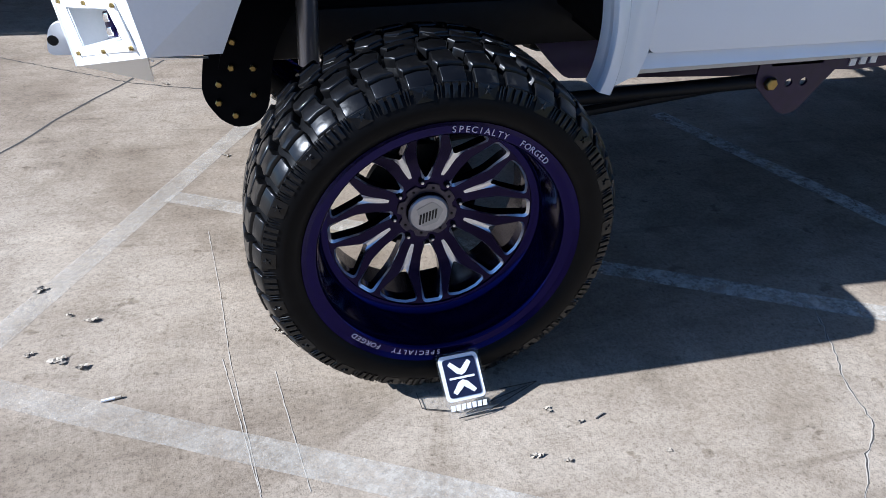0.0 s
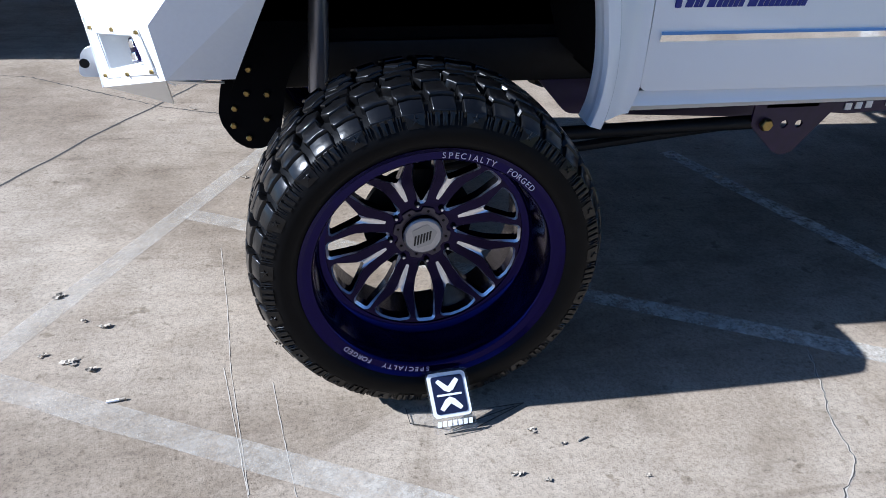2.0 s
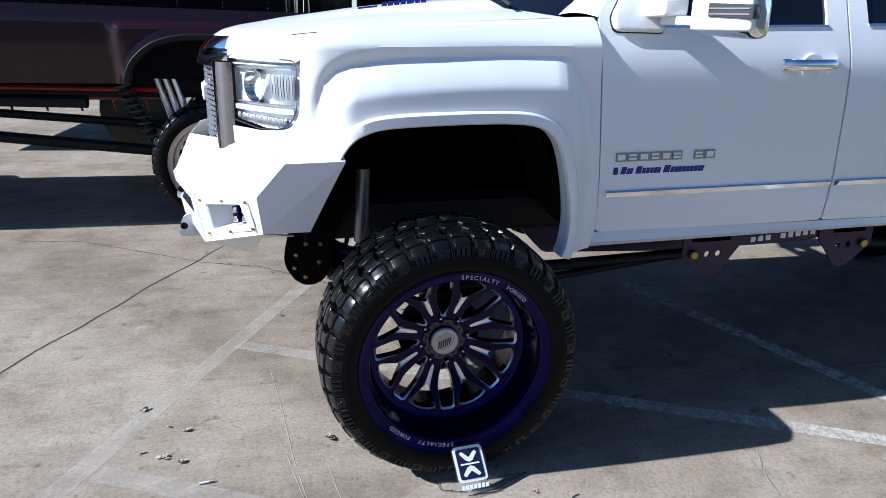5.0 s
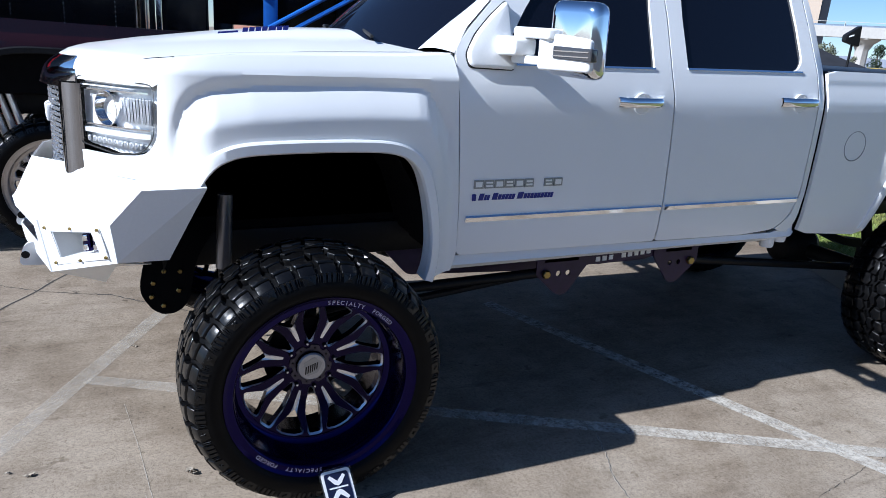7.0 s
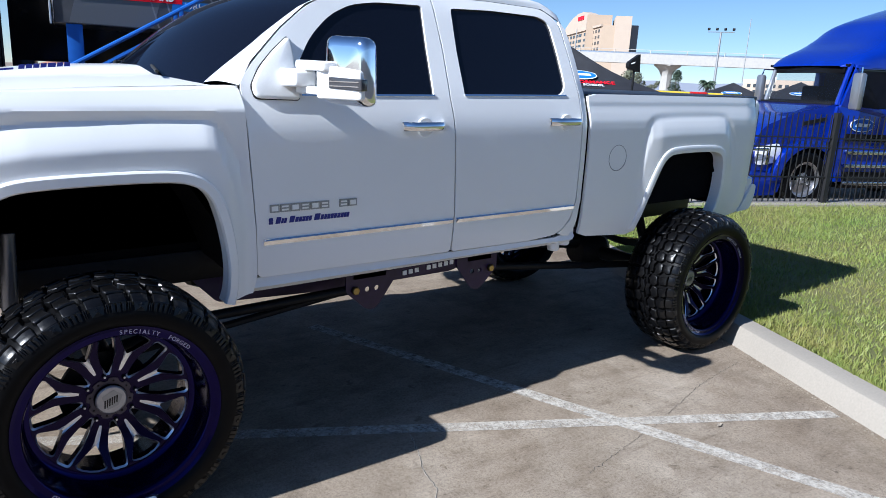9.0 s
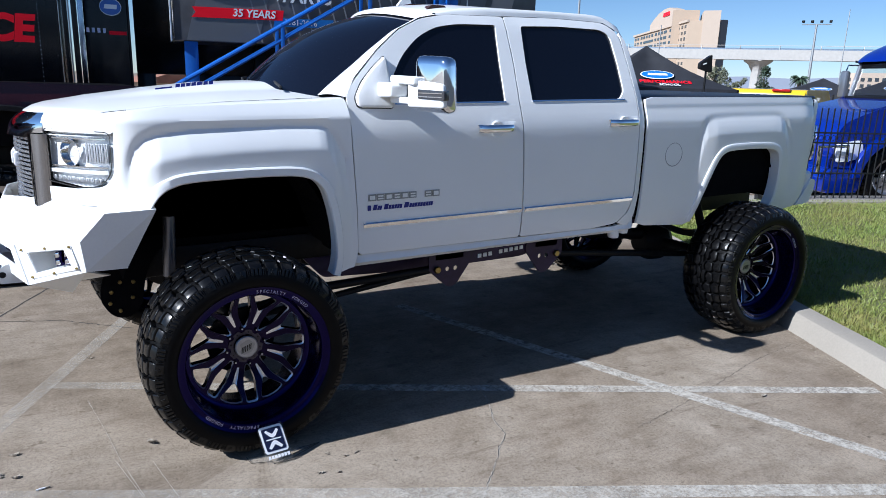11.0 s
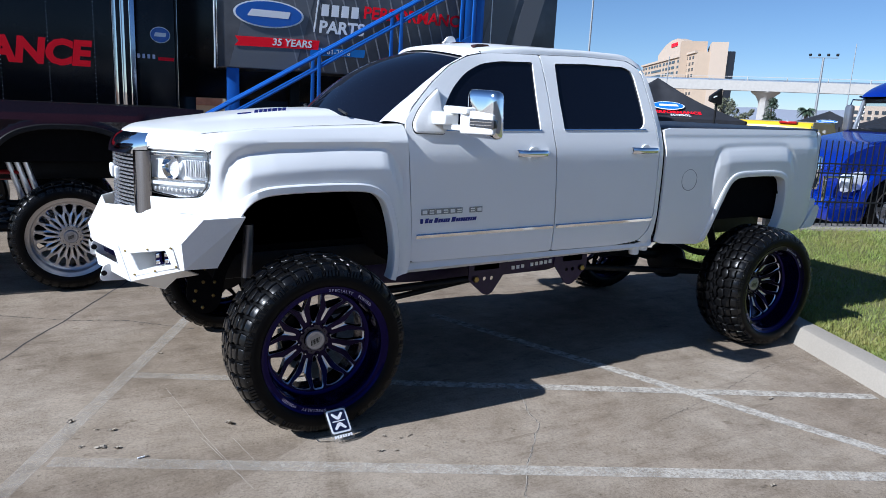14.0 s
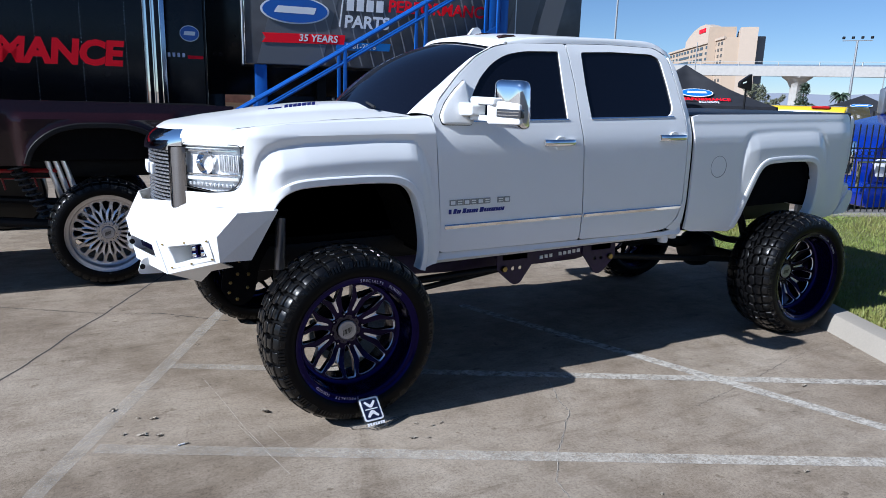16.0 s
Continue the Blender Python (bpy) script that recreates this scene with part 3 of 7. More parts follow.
def hood_f(u, v):
    s = 2 * v - 1
    y = YC + (YC - 0.412) * s
    xf, xr = hood_front(y), 0.30 + 0.20 * s * s
    x = xf + (xr - xf) * u
    edge = 0.012 * max(0, (0.04 - u) / 0.04) ** 2
    return Vector((x, y, hood_z(x, y) - edge))


part("hood", patch(hood_f, 40, 44), WHITE, truck, "glossy white hood with raised centre")


def gutter_f(u, v):
    """Fender top from its upper edge to the hood."""
    x = -0.47 + (0.588 + 0.47) * u
    z0 = interp([(-0.50, 1.640), (-0.30, 1.664), (0.40, 1.682), (0.588, 1.697)], x)
    a = Vector((x, fender_y(x, z0), z0))
    b = Vector((x, 0.418, hood_z(x, 0.412) - 0.004))
    return a.lerp(b, v) + Vector((0, -0.008, 0.008)) * math.sin(math.pi * v)


both(part("fender_top", patch(gutter_f, 24, 5), WHITE, truck))


both(part("hood_flange", patch(lambda u, v: Vector((-0.60 + 1.08 * u, 0.417 + 0.02 * v, hood_z(-0.60 + 1.08 * u, 0.412) - 0.006 - 0.07 * v)), 20, 1), WHITE, truck))


def screen_f(u, v):
    s = 2 * v - 1
    lo = Vector((0.28 + 0.20 * s * s, YC + 0.75 * s, 1.735 - 0.03 * s * s))
    hi = Vector((1.098 + 0.120 * s * s, YC + 0.575 * s, 2.195 - 0.055 * s * s))
    p = lo.lerp(hi, u)
    n = Vector((-0.5, 0, 0.86))
    return p + n * (0.030 + 0.055 * (1 - s * s)) * math.sin(math.pi * min(1, u * 1.0)) ** 0.9


def header_f(u, v):
    """White strip between windscreen and roof, with its corners."""
    a, b = screen_f(0.965, v) + Vector((-0.004, 0, 0.007)), roof_f(0.0, v)
    return a.lerp(b, u) + Vector((-0.003, 0, 0.003)) * math.sin(math.pi * u)


part("roof_header", patch(header_f, 6, 32), WHITE, truck)
part("windscreen", patch(screen_f, 16, 24), TINT, truck, "dark tinted windscreen")


def pillar_f(u, v):
    """Windscreen pillar from fender to roof."""
    door = [(0.590, 1.702), (0.660, 1.805), (0.825, 1.960), (0.975, 2.073), (1.125, 2.140), (1.235, 2.160)]
    t = u * 5
    i = min(4, int(t))
    q = Vector(door[i]).lerp(Vector(door[i + 1]), t - i)
    a = Vector((q.x, interp(SIDE, q.y) + 0.003, q.y))
    b = screen_f(u, 0.0) + Vector((0, 0.0, 0.004))
    return a.lerp(b, v) + Vector((-0.012, -0.014, 0.012)) * math.sin(math.pi * v)


both(part("windscreen_pillar", patch(pillar_f, 20, 6), WHITE, truck))
# cowl
part("cowl", patch(lambda u, v: Vector((0.26 + 0.20 * (2 * v - 1) ** 2 + 0.10 * u, YC + 0.71 * (2 * v - 1), 1.735 - 0.04 * (2 * v - 1) ** 2 - 0.02 * u)), 2, 20), GAP, truck)
# closed cab shell behind glass, cab back, floor
part("cab_back", prism(rounded([(0.36, 0.9), (0.33, 1.66), (0.52, 2.07), (0.72, 2.13), (2 * YC - 0.72, 2.13), (2 * YC - 0.52, 2.07), (2 * YC - 0.33, 1.66), (2 * YC - 0.36, 0.9)], 0.04), 0.045, "x", 0.01, at=2.650), WHITE, truck)
part("cab_liner", box((0.62, 0.36, 0.86), (2.64, 2 * YC - 0.36, 1.60)), LINER, truck)

# ---- truck: bumper, lamps, grille ----
V = Vector
P3, P4, P5, P6 = V((-0.995, 0.655, 1.003)), V((-0.952, 0.545, 0.822)), V((-0.710, 0.258, 0.928)), V((-0.722, 0.233, 1.077))
P7, P8, P9 = V((-0.612, 0.200, 1.203)), V((-0.397, 0.186, 1.208)), V((-0.536, 0.286, 0.918))
P8b, Qa, Qb, G1 = V((-0.40, 0.27, 1.216)), V((-0.62, 0.43, 1.214)), V((-0.86, 0.745, 1.206)), V((-1.035, 1.0, 1.196))
F1, F2 = V((-1.120, 1.0, 1.025)), V((-1.090, 1.0, 0.832))


def mir(v):
    return V((v.x, 2 * YC - v.y, v.z))


def plate(faces, thick=0.006):
    bm = bmesh.new()
    for f in faces:
        bm.faces.new([bm.verts.new(p) for p in f])
    bmesh.ops.remove_doubles(bm, verts=bm.verts[:], dist=1e-5)
    bmesh.ops.recalc_face_normals(bm, faces=bm.faces[:])
    bmesh.ops.solidify(bm, geom=bm.faces[:], thickness=thick)
    return bm


bumper = part("front_bumper", plate([(P6, P7, Qa), (P7, P8, P8b, Qa), (P6, Qa, Qb, P3), (P3, Qb, G1, F1), (F1, G1, mir(G1), mir(F1)),
    (mir(P6), mir(P7), mir(Qa)), (mir(P7), mir(P8), mir(P8b), mir(Qa)), (mir(P6), mir(Qa), mir(Qb), mir(P3)), (mir(P3), mir(Qb), mir(G1), mir(F1)),
    (P6, P7, P8, P9, P5), (mir(P6), mir(P7), mir(P8), mir(P9), mir(P5))]), SATIN, truck, "faceted white steel off-road front bumper", smooth=False)


def lamp_point(u, v):
    """A place on the lamp facet: u along its length, v from bottom to top."""
    return P4.lerp(P5, u).lerp(P3.lerp(P6, u), v)


for flip in (False, True):
    g = (lambda p: mir(p)) if flip else (lambda p: p)
    o = [(0, 0), (1, 0), (1, 1), (0, 1)]
    i = [(0.20, 0.24), (0.80, 0.26), (0.74, 0.80), (0.16, 0.78)]
    fs = [[g(lamp_point(*o[k])), g(lamp_point(*o[(k + 1) % 4])), g(lamp_point(*i[(k + 1) % 4])), g(lamp_point(*i[k]))] for k in range(4)]
    part("lamp_plate", plate(fs), SATIN, bumper, "white bumper corner with a cut-out for lamps", smooth=False)
    back = V((0.12, 0.10, 0.0)) if not flip else V((0.12, -0.10, 0.0))
    fs = [[g(lamp_point(*i[k])), g(lamp_point(*i[(k + 1) % 4])), g(lamp_point(*i[(k + 1) % 4])) + back, g(lamp_point(*i[k])) + back] for k in range(4)]
    fs.append([g(lamp_point(*q)) + back for q in i])
    part("lamp_recess", plate(fs, 0.003), SATIN, bumper, smooth=False)
    fr = []
    for a, b in ((0.10, 0.12), (0.90, 0.14), (0.86, 0.90), (0.07, 0.89)):
        fr.append((a, b))
    n = (P5 - P4).cross(P3 - P4).normalized()
    n = n if n.x < 0 else -n
    nn = V((n.x, -n.y, n.z)) if flip else n
    fs = [[g(lamp_point(*fr[k])) + nn * 0.004, g(lamp_point(*fr[(k + 1) % 4])) + nn * 0.004, g(lamp_point(*i[(k + 1) % 4])) + nn * 0.004, g(lamp_point(*i[k])) + nn * 0.004] for k in range(4)]
    part("lamp_surround", plate(fs, 0.005), SATIN, bumper, "bolted white lamp surround", smooth=False)
    for a, b in ((0.12, 0.16), (0.50, 0.16), (0.88, 0.18), (0.84, 0.86), (0.47, 0.86), (0.09, 0.85)):
        bt = lathe([(0, 0), (0.005, 0), (0.006, 0.003), (0.006, 0.008)], 8)
        bmesh.ops.transform(bt, matrix=Matrix.Translation(g(lamp_point(a, b)) + nn * 0.012) @ (-nn).to_track_quat("Y", "Z").to_matrix().to_4x4(), verts=bt.verts[:])
        part("bolt", bt, GOLD, bumper)
    for a in (0.53, 0.68):
        c = g(lamp_point(a, 0.52)) + (V((0.035, 0.03, 0)) if not flip else V((0.035, -0.03, 0)))
        e = (g(P5) - g(P4)).normalized()
        rot = Matrix((e, (e.cross(V((0, 0, 1)))).normalized(), V((0, 0, 1)))).transposed().to_4x4()
        pod = box((-0.024, -0.02, -0.036), (0.024, 0.02, 0.036), 0.006)
        bmesh.ops.transform(pod, matrix=Matrix.Translation(c) @ rot, verts=pod.verts[:])
        p_ = part("led_pod", pod, PURPLE, bumper, "purple square lamp pod")
        for dz in (-0.018, 0.018):
            led = box((-0.014, -0.026, dz - 0.012), (0.014, 0.026, dz + 0.012), 0.004)
            bmesh.ops.transform(led, matrix=Matrix.Translation(c) @ rot, verts=led.verts[:])
            part("lens", led, CHROME, p_)
    # front face with slot, tow tabs, lower skid plate
    N3, N4 = P3.lerp(F1, 0.22), P4.lerp(F2, 0.22)
    part("face_plate", plate([[g(q) for q in (P3, N3, N4, P4)]]), SATIN, bumper, smooth=False)
    T3, T4 = N3.lerp(N4, 0.22), N3.lerp(N4, 0.62)
    H3, H4 = F1.lerp(F2, 0.22), F1.lerp(F2, 0.62)
    part("face_plate", plate([[g(q) for q in (N3, F1, H3, T3)], [g(q) for q in (T4, H4, F2, N4)]]), SATIN, bumper, smooth=False)
    part("slot_insert", plate([[g(q + V((0.05, 0.02, 0))) for q in (T3, H3, H4, T4)]]), PURPLE, bumper, "purple mesh insert in the bumper slot", smooth=False)
    part("skid_plate", plate([[g(q) for q in (P4, P5, V((-0.60, 0.52, 0.83)), V((-0.80, 0.80, 0.740)), V((-0.92, 0.85, 0.775)))]]), SATIN, bumper, smooth=False)
    part("skid_plate", plate([[g(q) for q in (P4, V((-0.775, 0.60, 0.742)), P5)]]), SATIN, bumper, smooth=False)
    for yy, zz, xx in ((0.80, 0.825, -1.03), (1.06, 0.930, -1.065)):
        tab = prism(rounded([(-0.075, -0.05), (0.06, -0.055), (0.06, 0.055), (-0.045, 0.045)], [0.03, 0, 0, 0.03]), 0.022, "y")
        bmesh.ops.translate(tab, vec=(xx, yy, zz), verts=tab.verts[:])
        if flip:
            for v in tab.verts:
                v.co.y = 2 * YC - v.co.y
            bmesh.ops.reverse_faces(tab, faces=tab.faces[:])
        part("tow_tab", tab, SATIN, bumper)
        ring = lathe([(0.0, 0.0), (0.016, 0.0), (0.016, 0.026), (0.0, 0.026)], 14)
        bmesh.ops.translate(ring, vec=(xx - 0.045, yy - 0.002 if not flip else 2 * YC - yy - 0.024, zz - 0.005), verts=ring.verts[:])
        part("tow_hole", ring, BLACK, bumper)
part("face_plate", plate([(F1, mir(F1), mir(F1.lerp(F2, 0.22)), F1.lerp(F2, 0.22)), (F1.lerp(F2, 0.62), mir(F1.lerp(F2, 0.62)), mir(F2), F2)]), SATIN, bumper, smooth=False)
part("slot_insert", plate([[q + V((0.05, 0, 0)) for q in (F1.lerp(F2, 0.22), mir(F1.lerp(F2, 0.22)), mir(F1.lerp(F2, 0.62)), F1.lerp(F2, 0.62))]]), PURPLE, bumper, smooth=False)
part("skid_plate", plate([(V((-0.92, 0.85, 0.775)), V((-0.80, 0.80, 0.74)), mir(V((-0.80, 0.80, 0.74))), mir(V((-0.92, 0.85, 0.775)))), (F2, V((-0.92, 0.85, 0.775)), mir(V((-0.92, 0.85, 0.775))), mir(F2))]), SATIN, bumper, smooth=False)

# headlamps
lampo = rounded([(-0.547, 1.552), (-0.815, 1.556), (-0.820, 1.300), (-0.70, 1.283), (-0.603, 1.296), (-0.556, 1.36)], [0.03, 0.02, 0.02, 0, 0.05, 0.05])


def lamp_y(x, z):
    return interp(FRONT, x) + 0.12 * max(0, z - 1.40) + 0.003


LED = material("lamp_reflector", (0.90, 0.91, 0.92), 0.30, 0.15, vary=0.12, grain=25, bump=0.4)
for flip in (False, True):
    hl = part("headlamp", sheet(lampo, [], 0.03, lambda x, z: V((x, lamp_y(x, z), z)), 0.012), LENS, truck, "clear glass headlamp with chrome reflectors")
    hl.visible_shadow = False
    kids = [part("housing", sheet(lampo, [], 0.03, lambda x, z: V((x + 0.024, lamp_y(x, z) + 0.034 + 0.006 * math.sin(z * 55) * math.sin(x * 40), z)), 0.036, Vector((-0.024, -0.03, 0))), LED, hl)]
    rim_ = sheet(lampo, [[(-0.70 + (x + 0.70) * 0.982, 1.42 + (z - 1.42) * 0.982) for x, z in lampo]], 0.04, lambda x, z: V((x, lamp_y(x, z) - 0.002, z)), 0.02)
    kids.append(part("bezel", rim_, GAP, hl))
    d = V((-0.80, -0.60, 0)).normalized()
    q = d.to_track_quat("-Y", "Z").to_matrix().to_4x4()
    bowl = lathe([(0.0, 0.055), (0.03, 0.050), (0.052, 0.030), (0.062, 0.0), (0.066, 0.0), (0.066, 0.06)], 28)
    bmesh.ops.transform(bowl, matrix=Matrix.Translation((-0.715, lamp_y(-0.715, 1.44) + 0.020, 1.445)) @ q, verts=bowl.verts[:])
    kids.append(part("reflector", bowl, CHROME, hl, "round chrome lamp bowl"))
    bulb = lathe([(0.0, -0.012), (0.018, -0.006), (0.024, 0.012), (0.024, 0.05)], 18)
    bmesh.ops.transform(bulb, matrix=Matrix.Translation((-0.715, lamp_y(-0.715, 1.44) + 0.024, 1.445)) @ q, verts=bulb.verts[:])
    kids.append(part("projector", bulb, LENS, hl))
    for i in range(11):
        x = -0.790 + 0.0185 * i
        led = box((x, lamp_y(x, 1.32) + 0.012, 1.312), (x + 0.010, lamp_y(x, 1.32) + 0.05, 1.330), 0.002)
        kids.append(part("led", led, LED, hl))
    for i in range(9):
        x = -0.650 + 0.0105 * i
        rib = box((x, lamp_y(x, 1.45) + 0.014 + 0.006 * (i % 2), 1.405), (x + 0.007, lamp_y(x, 1.45) + 0.060, 1.492), 0.001)
        kids.append(part("reflector_rib", rib, LED, hl))
    for z0, z1, d, mat in ((1.345, 1.362, 0.018, LED), (1.374, 1.380, 0.024, CHROME), (1.505, 1.511, 0.020, CHROME), (1.519, 1.524, 0.022, LED), (1.532, 1.537, 0.024, CHROME)):
        bar = sheet([(-0.805, z0), (-0.572, z0 + 0.008), (-0.572, z1 + 0.008), (-0.805, z1)], [], 0.03, lambda x, z: V((x + 0.004, lamp_y(x, z) + d, z)), 0.04)
        kids.append(part("divider", bar, mat, hl))
    if flip:
        for o_ in (hl, *kids):
            for v in o_.data.vertices:
                v.co.y = 2 * YC - v.co.y
            o_.data.flip_normals()

# front closing panel under the hood lip, grille
def nose_x(y):
    d = abs(y - YC)
    return -0.978 + 0.71 * d * d


grille = thing("grille_unit", "", "")
grille.parent = truck
for key in ("label", "category"):
    if key in grille:
        del grille[key]
part("backing", patch(lambda u, v: V((nose_x(0.70 + 0.98 * u) + 0.030 + 0.03 * v, 0.70 + 0.98 * u, 1.15 + 0.40 * v)), 16, 2), LINER, grille)
bm = bmesh.new()
for r in range(15):
    for c in range(17):
        y = 0.800 + 0.780 * (c + 0.5 * (r % 2)) / 17.5
        z = 1.172 + 0.022 * r
        x = nose_x(y + 0.019) + 0.006 + 0.03 * (z - 1.2)
        k = -1.42 * (y + 0.019 - YC)
        vs = []
        for d, t in ((0.012, 0.0), (0.0, 0.25)):
            for yy, zz in ((0.004 + t * 0.012, t * 0.010), (0.034 - t * 0.012, t * 0.010), (0.034 - t * 0.012, 0.0135 - t * 0.010), (0.004 + t * 0.012, 0.0135 - t * 0.010)):
                vs.append(bm.verts.new((x + d - k * (yy - 0.019), y + yy, z + zz)))
        for q in ((4, 5, 6, 7), (0, 1, 5, 4), (1, 2, 6, 5), (2, 3, 7, 6), (3, 0, 4, 7)):
            bm.faces.new([vs[n_] for n_ in q])
part("mesh_insert", bm, material("grille_chrome", (0.62, 0.64, 0.68), 0.25, 0.8), grille, "dotted chrome grille mesh", smooth=False)


def bar_f(z0, z1, y0, y1, out, lean=0.05):
    def f(u, v):
        a = 2 * math.pi * v
        y = y0 + (y1 - y0) * u
        z = (z0 + z1) / 2 + (z1 - z0) / 2 * math.sin(a)
        return V((nose_x(y) - out + 0.018 * (1 - math.cos(a)) + lean * (z - 1.2), y, z))
    return f


def top_f(u, v):
    y = 0.690 + (2 * YC - 1.38) * u
    a = V((nose_x(y) - 0.014, y, 1.500))
    b_ = V((hood_front(y) - 0.006, y, hood_z(hood_front(y), y) - 0.016))
    return a.lerp(b_, v) + V((-0.014, 0, 0.012)) * math.sin(math.pi * v)


part("top_bar", patch(top_f, 40, 8), CHROME, grille, "wide sloping chrome bar over the grille")
part("top_bar_underside", patch(lambda u, v: top_f(u, 0.0) + V((0.05 * v, 0, 0)), 40, 1), CHROME, grille)
part("bottom_bar", patch(bar_f(1.095, 1.170, 0.76, 2 * YC - 0.76, 0.010), 30, 14), CHROME, grille, "chrome grille bottom bar")
for s in (0, 1):
    def col_f(u, v):
        z = 1.105 + 0.420 * u
        q = spline([(-0.810, 0.672), (-0.832, 0.677), (-0.854, 0.690), (-0.872, 0.711), (-0.886, 0.737), (-0.894, 0.765), (-0.887, 0.785), (-0.860, 0.796)], 4)
        p = Vector(q[min(len(q) - 1, int(round(v * (len(q) - 1))))])
        return V((p.x + 0.03 * (z - 1.2), p.y if not s else 2 * YC - p.y, z))
    # chrome whose colour is darkened in place of dark reflected surroundings
    part("side_column", patch(col_f, 10, 20), material("dark_chrome", (0.42, 0.43, 0.46), 0.08, 1.0) if not s else bpy.data.materials["dark_chrome"], grille, "broad chrome grille column")
for y in (1.037, 1.147, 1.257):
    part("badge", box((nose_x(y) - 0.006, y, 1.335), (nose_x(y) + 0.02, y + 0.085, 1.405), 0.008), INK, grille, "pale block letter shapes")
# lip from the chrome bar to the hood
part("hood_lip", patch(lambda u, v: top_f(u, 1.0).lerp(V((hood_front(top_f(u, 0).y) + 0.004, top_f(u, 0).y, hood_z(hood_front(top_f(u, 0).y), top_f(u, 0).y) - 0.008)), v), 40, 1), WHITE, truck)


def cheek_f(u, v):
    """White panel between headlamp top and hood."""
    x = -0.824 + (0.824 - 0.455) * u
    a = V((x, lamp_y(x, 1.545) + 0.002, 1.541))
    if x > -0.552:
        z = interp([(-0.552, 1.543), (-0.525, 1.562), (-0.478, 1.628), (-0.455, 1.640)], x)
        a = V((x, fender_y(x, z) + 0.005, z))
    y = max(0.413, lamp_y(x, 1.545) + 0.014)
    xb = hood_front(y) if y > 0.4131 else max(-0.60, x + 0.02)
    b_ = V((xb + 0.004, y, hood_z(xb, y) - 0.002))
    return a.lerp(b_, v) + V((-0.010, -0.010, 0.006)) * math.sin(math.pi * v)


both(part("nose_backing", patch(lambda u, v: V((-0.60 + 0.12 * u, lamp_y(-0.60 + 0.12 * u, 1.53 + 0.055 * v) + 0.032, 1.53 + 0.055 * v)), 6, 2), WHITE, truck))
both(part("nose_panel", patch(cheek_f, 40, 6), WHITE, truck, "white panel above the headlamp"))

# ---- truck: doors' fittings ----
for x0, x1 in ((0.658, 1.716), (1.738, 2.640)):
    tr = sheet(rounded([(x0, 1.000), (x0, 1.028), (x1, 1.026), (x1, 1.002)], 0.004, 2), [], 0.06, lambda x, z: V((x, side_y(x, z) - 0.012 + 40 * (z - 1.014) ** 2, z)), 0.02)
    both(part("door_moulding", tr, CHROME, truck, "thin chrome strip along the doors"))
for x0, x1, zt in ((0.87, 1.600, 1.668), (1.795, 2.545, 1.676)):
    tr = sheet([(x0, zt - 0.006), (x0, zt + 0.003), (x1, zt + 0.007), (x1, zt - 0.002)], [], 0.06, lambda x, z: V((x, side_y(x, z) - 0.005, z)), 0.014)
    both(part("window_strip", tr, CHROME, truck, "chrome strip under the side window"))
for x, z in ((1.512, 1.520), (2.515, 1.530)):
    h = both(part("door_handle", patch(lambda u, v: V((x + 0.127 * (2 * u - 1), side_y(x, z) - 0.036 * (1 - (2 * u - 1) ** 4) - 0.014 * math.sin(2 * math.pi * v) - 0.002, z + 0.023 * math.cos(2 * math.pi * v))), 16, 12), CHROME, truck, "polished chrome door handle"))
    cup = lathe([(0.0, 0.016), (0.022, 0.012), (0.040, 0.002), (0.046, -0.003), (0.050, -0.001), (0.050, 0.01)], 28)
    bmesh.ops.translate(cup, vec=(x + 0.01, side_y(x, z) - 0.001, z - 0.006), verts=cup.verts[:])
    part("handle_recess", cup, WHITE, h)

# badges as plain bars
def bars(name, x0, x1, z0, z1, n, mat, label, gaps=(), y=None):
    """Letter-like bars, each a part of its own."""
    w = (x1 - x0) / n
    for i in range(n):
        if i in gaps:
            continue
        bm = bmesh.new()
        a, b = x0 + i * w, x0 + i * w + 0.90 * w
        yy = side_y(a, z0) if y is None else y
        t = 0.19 * (z1 - z0)
        prism([(a, z0), (b, z0), (b, z1), (a, z1)], 0.010, "y", at=yy - 0.006, bm=bm)
        o = part(name, bm, mat, truck, label, smooth=False)
        mid = (z0 + z1) / 2
        for lo, hi in ((z0 + t, mid - t / 2), (mid + t / 2, z1 - t)) if i % 2 else ((z0 + t, z1 - t),):
            part("inset", prism([(a + t, lo), (b - t, lo), (b - t, hi), (a + t, hi)], 0.002, "y", at=yy - 0.0075), WHITE, o, smooth=False)


bars("name_badge", 0.690, 1.135, 1.148, 1.184, 9, BADGE, "raised chrome badge bars", (6,))
x = 0.715
for w in (0.026, 0.014, 0.014, 0, 0.028, 0.018, 0.018, 0.016, 0.016, 0.016, 0, 0.032, 0.018, 0.016, 0.018, 0.017, 0.018, 0.018, 0.018, 0.014, 0.015):
    if w:
        hgt = 0.030 if w > 0.024 else 0.023
        k = 0.25 * hgt
        part("decal_bar", prism([(x, 1.095), (x + w * 0.84, 1.095), (x + w * 0.84 + k, 1.095 + hgt), (x + k, 1.095 + hgt)], 0.0065, "y", at=side_y(x, 1.1) - 0.0025), NAVY, truck, smooth=False)
    x += w if w else 0.012
part("decal", box((0.684, 0.255, 1.094), (0.704, 0.262, 1.124), 0.004), NAVY, truck)
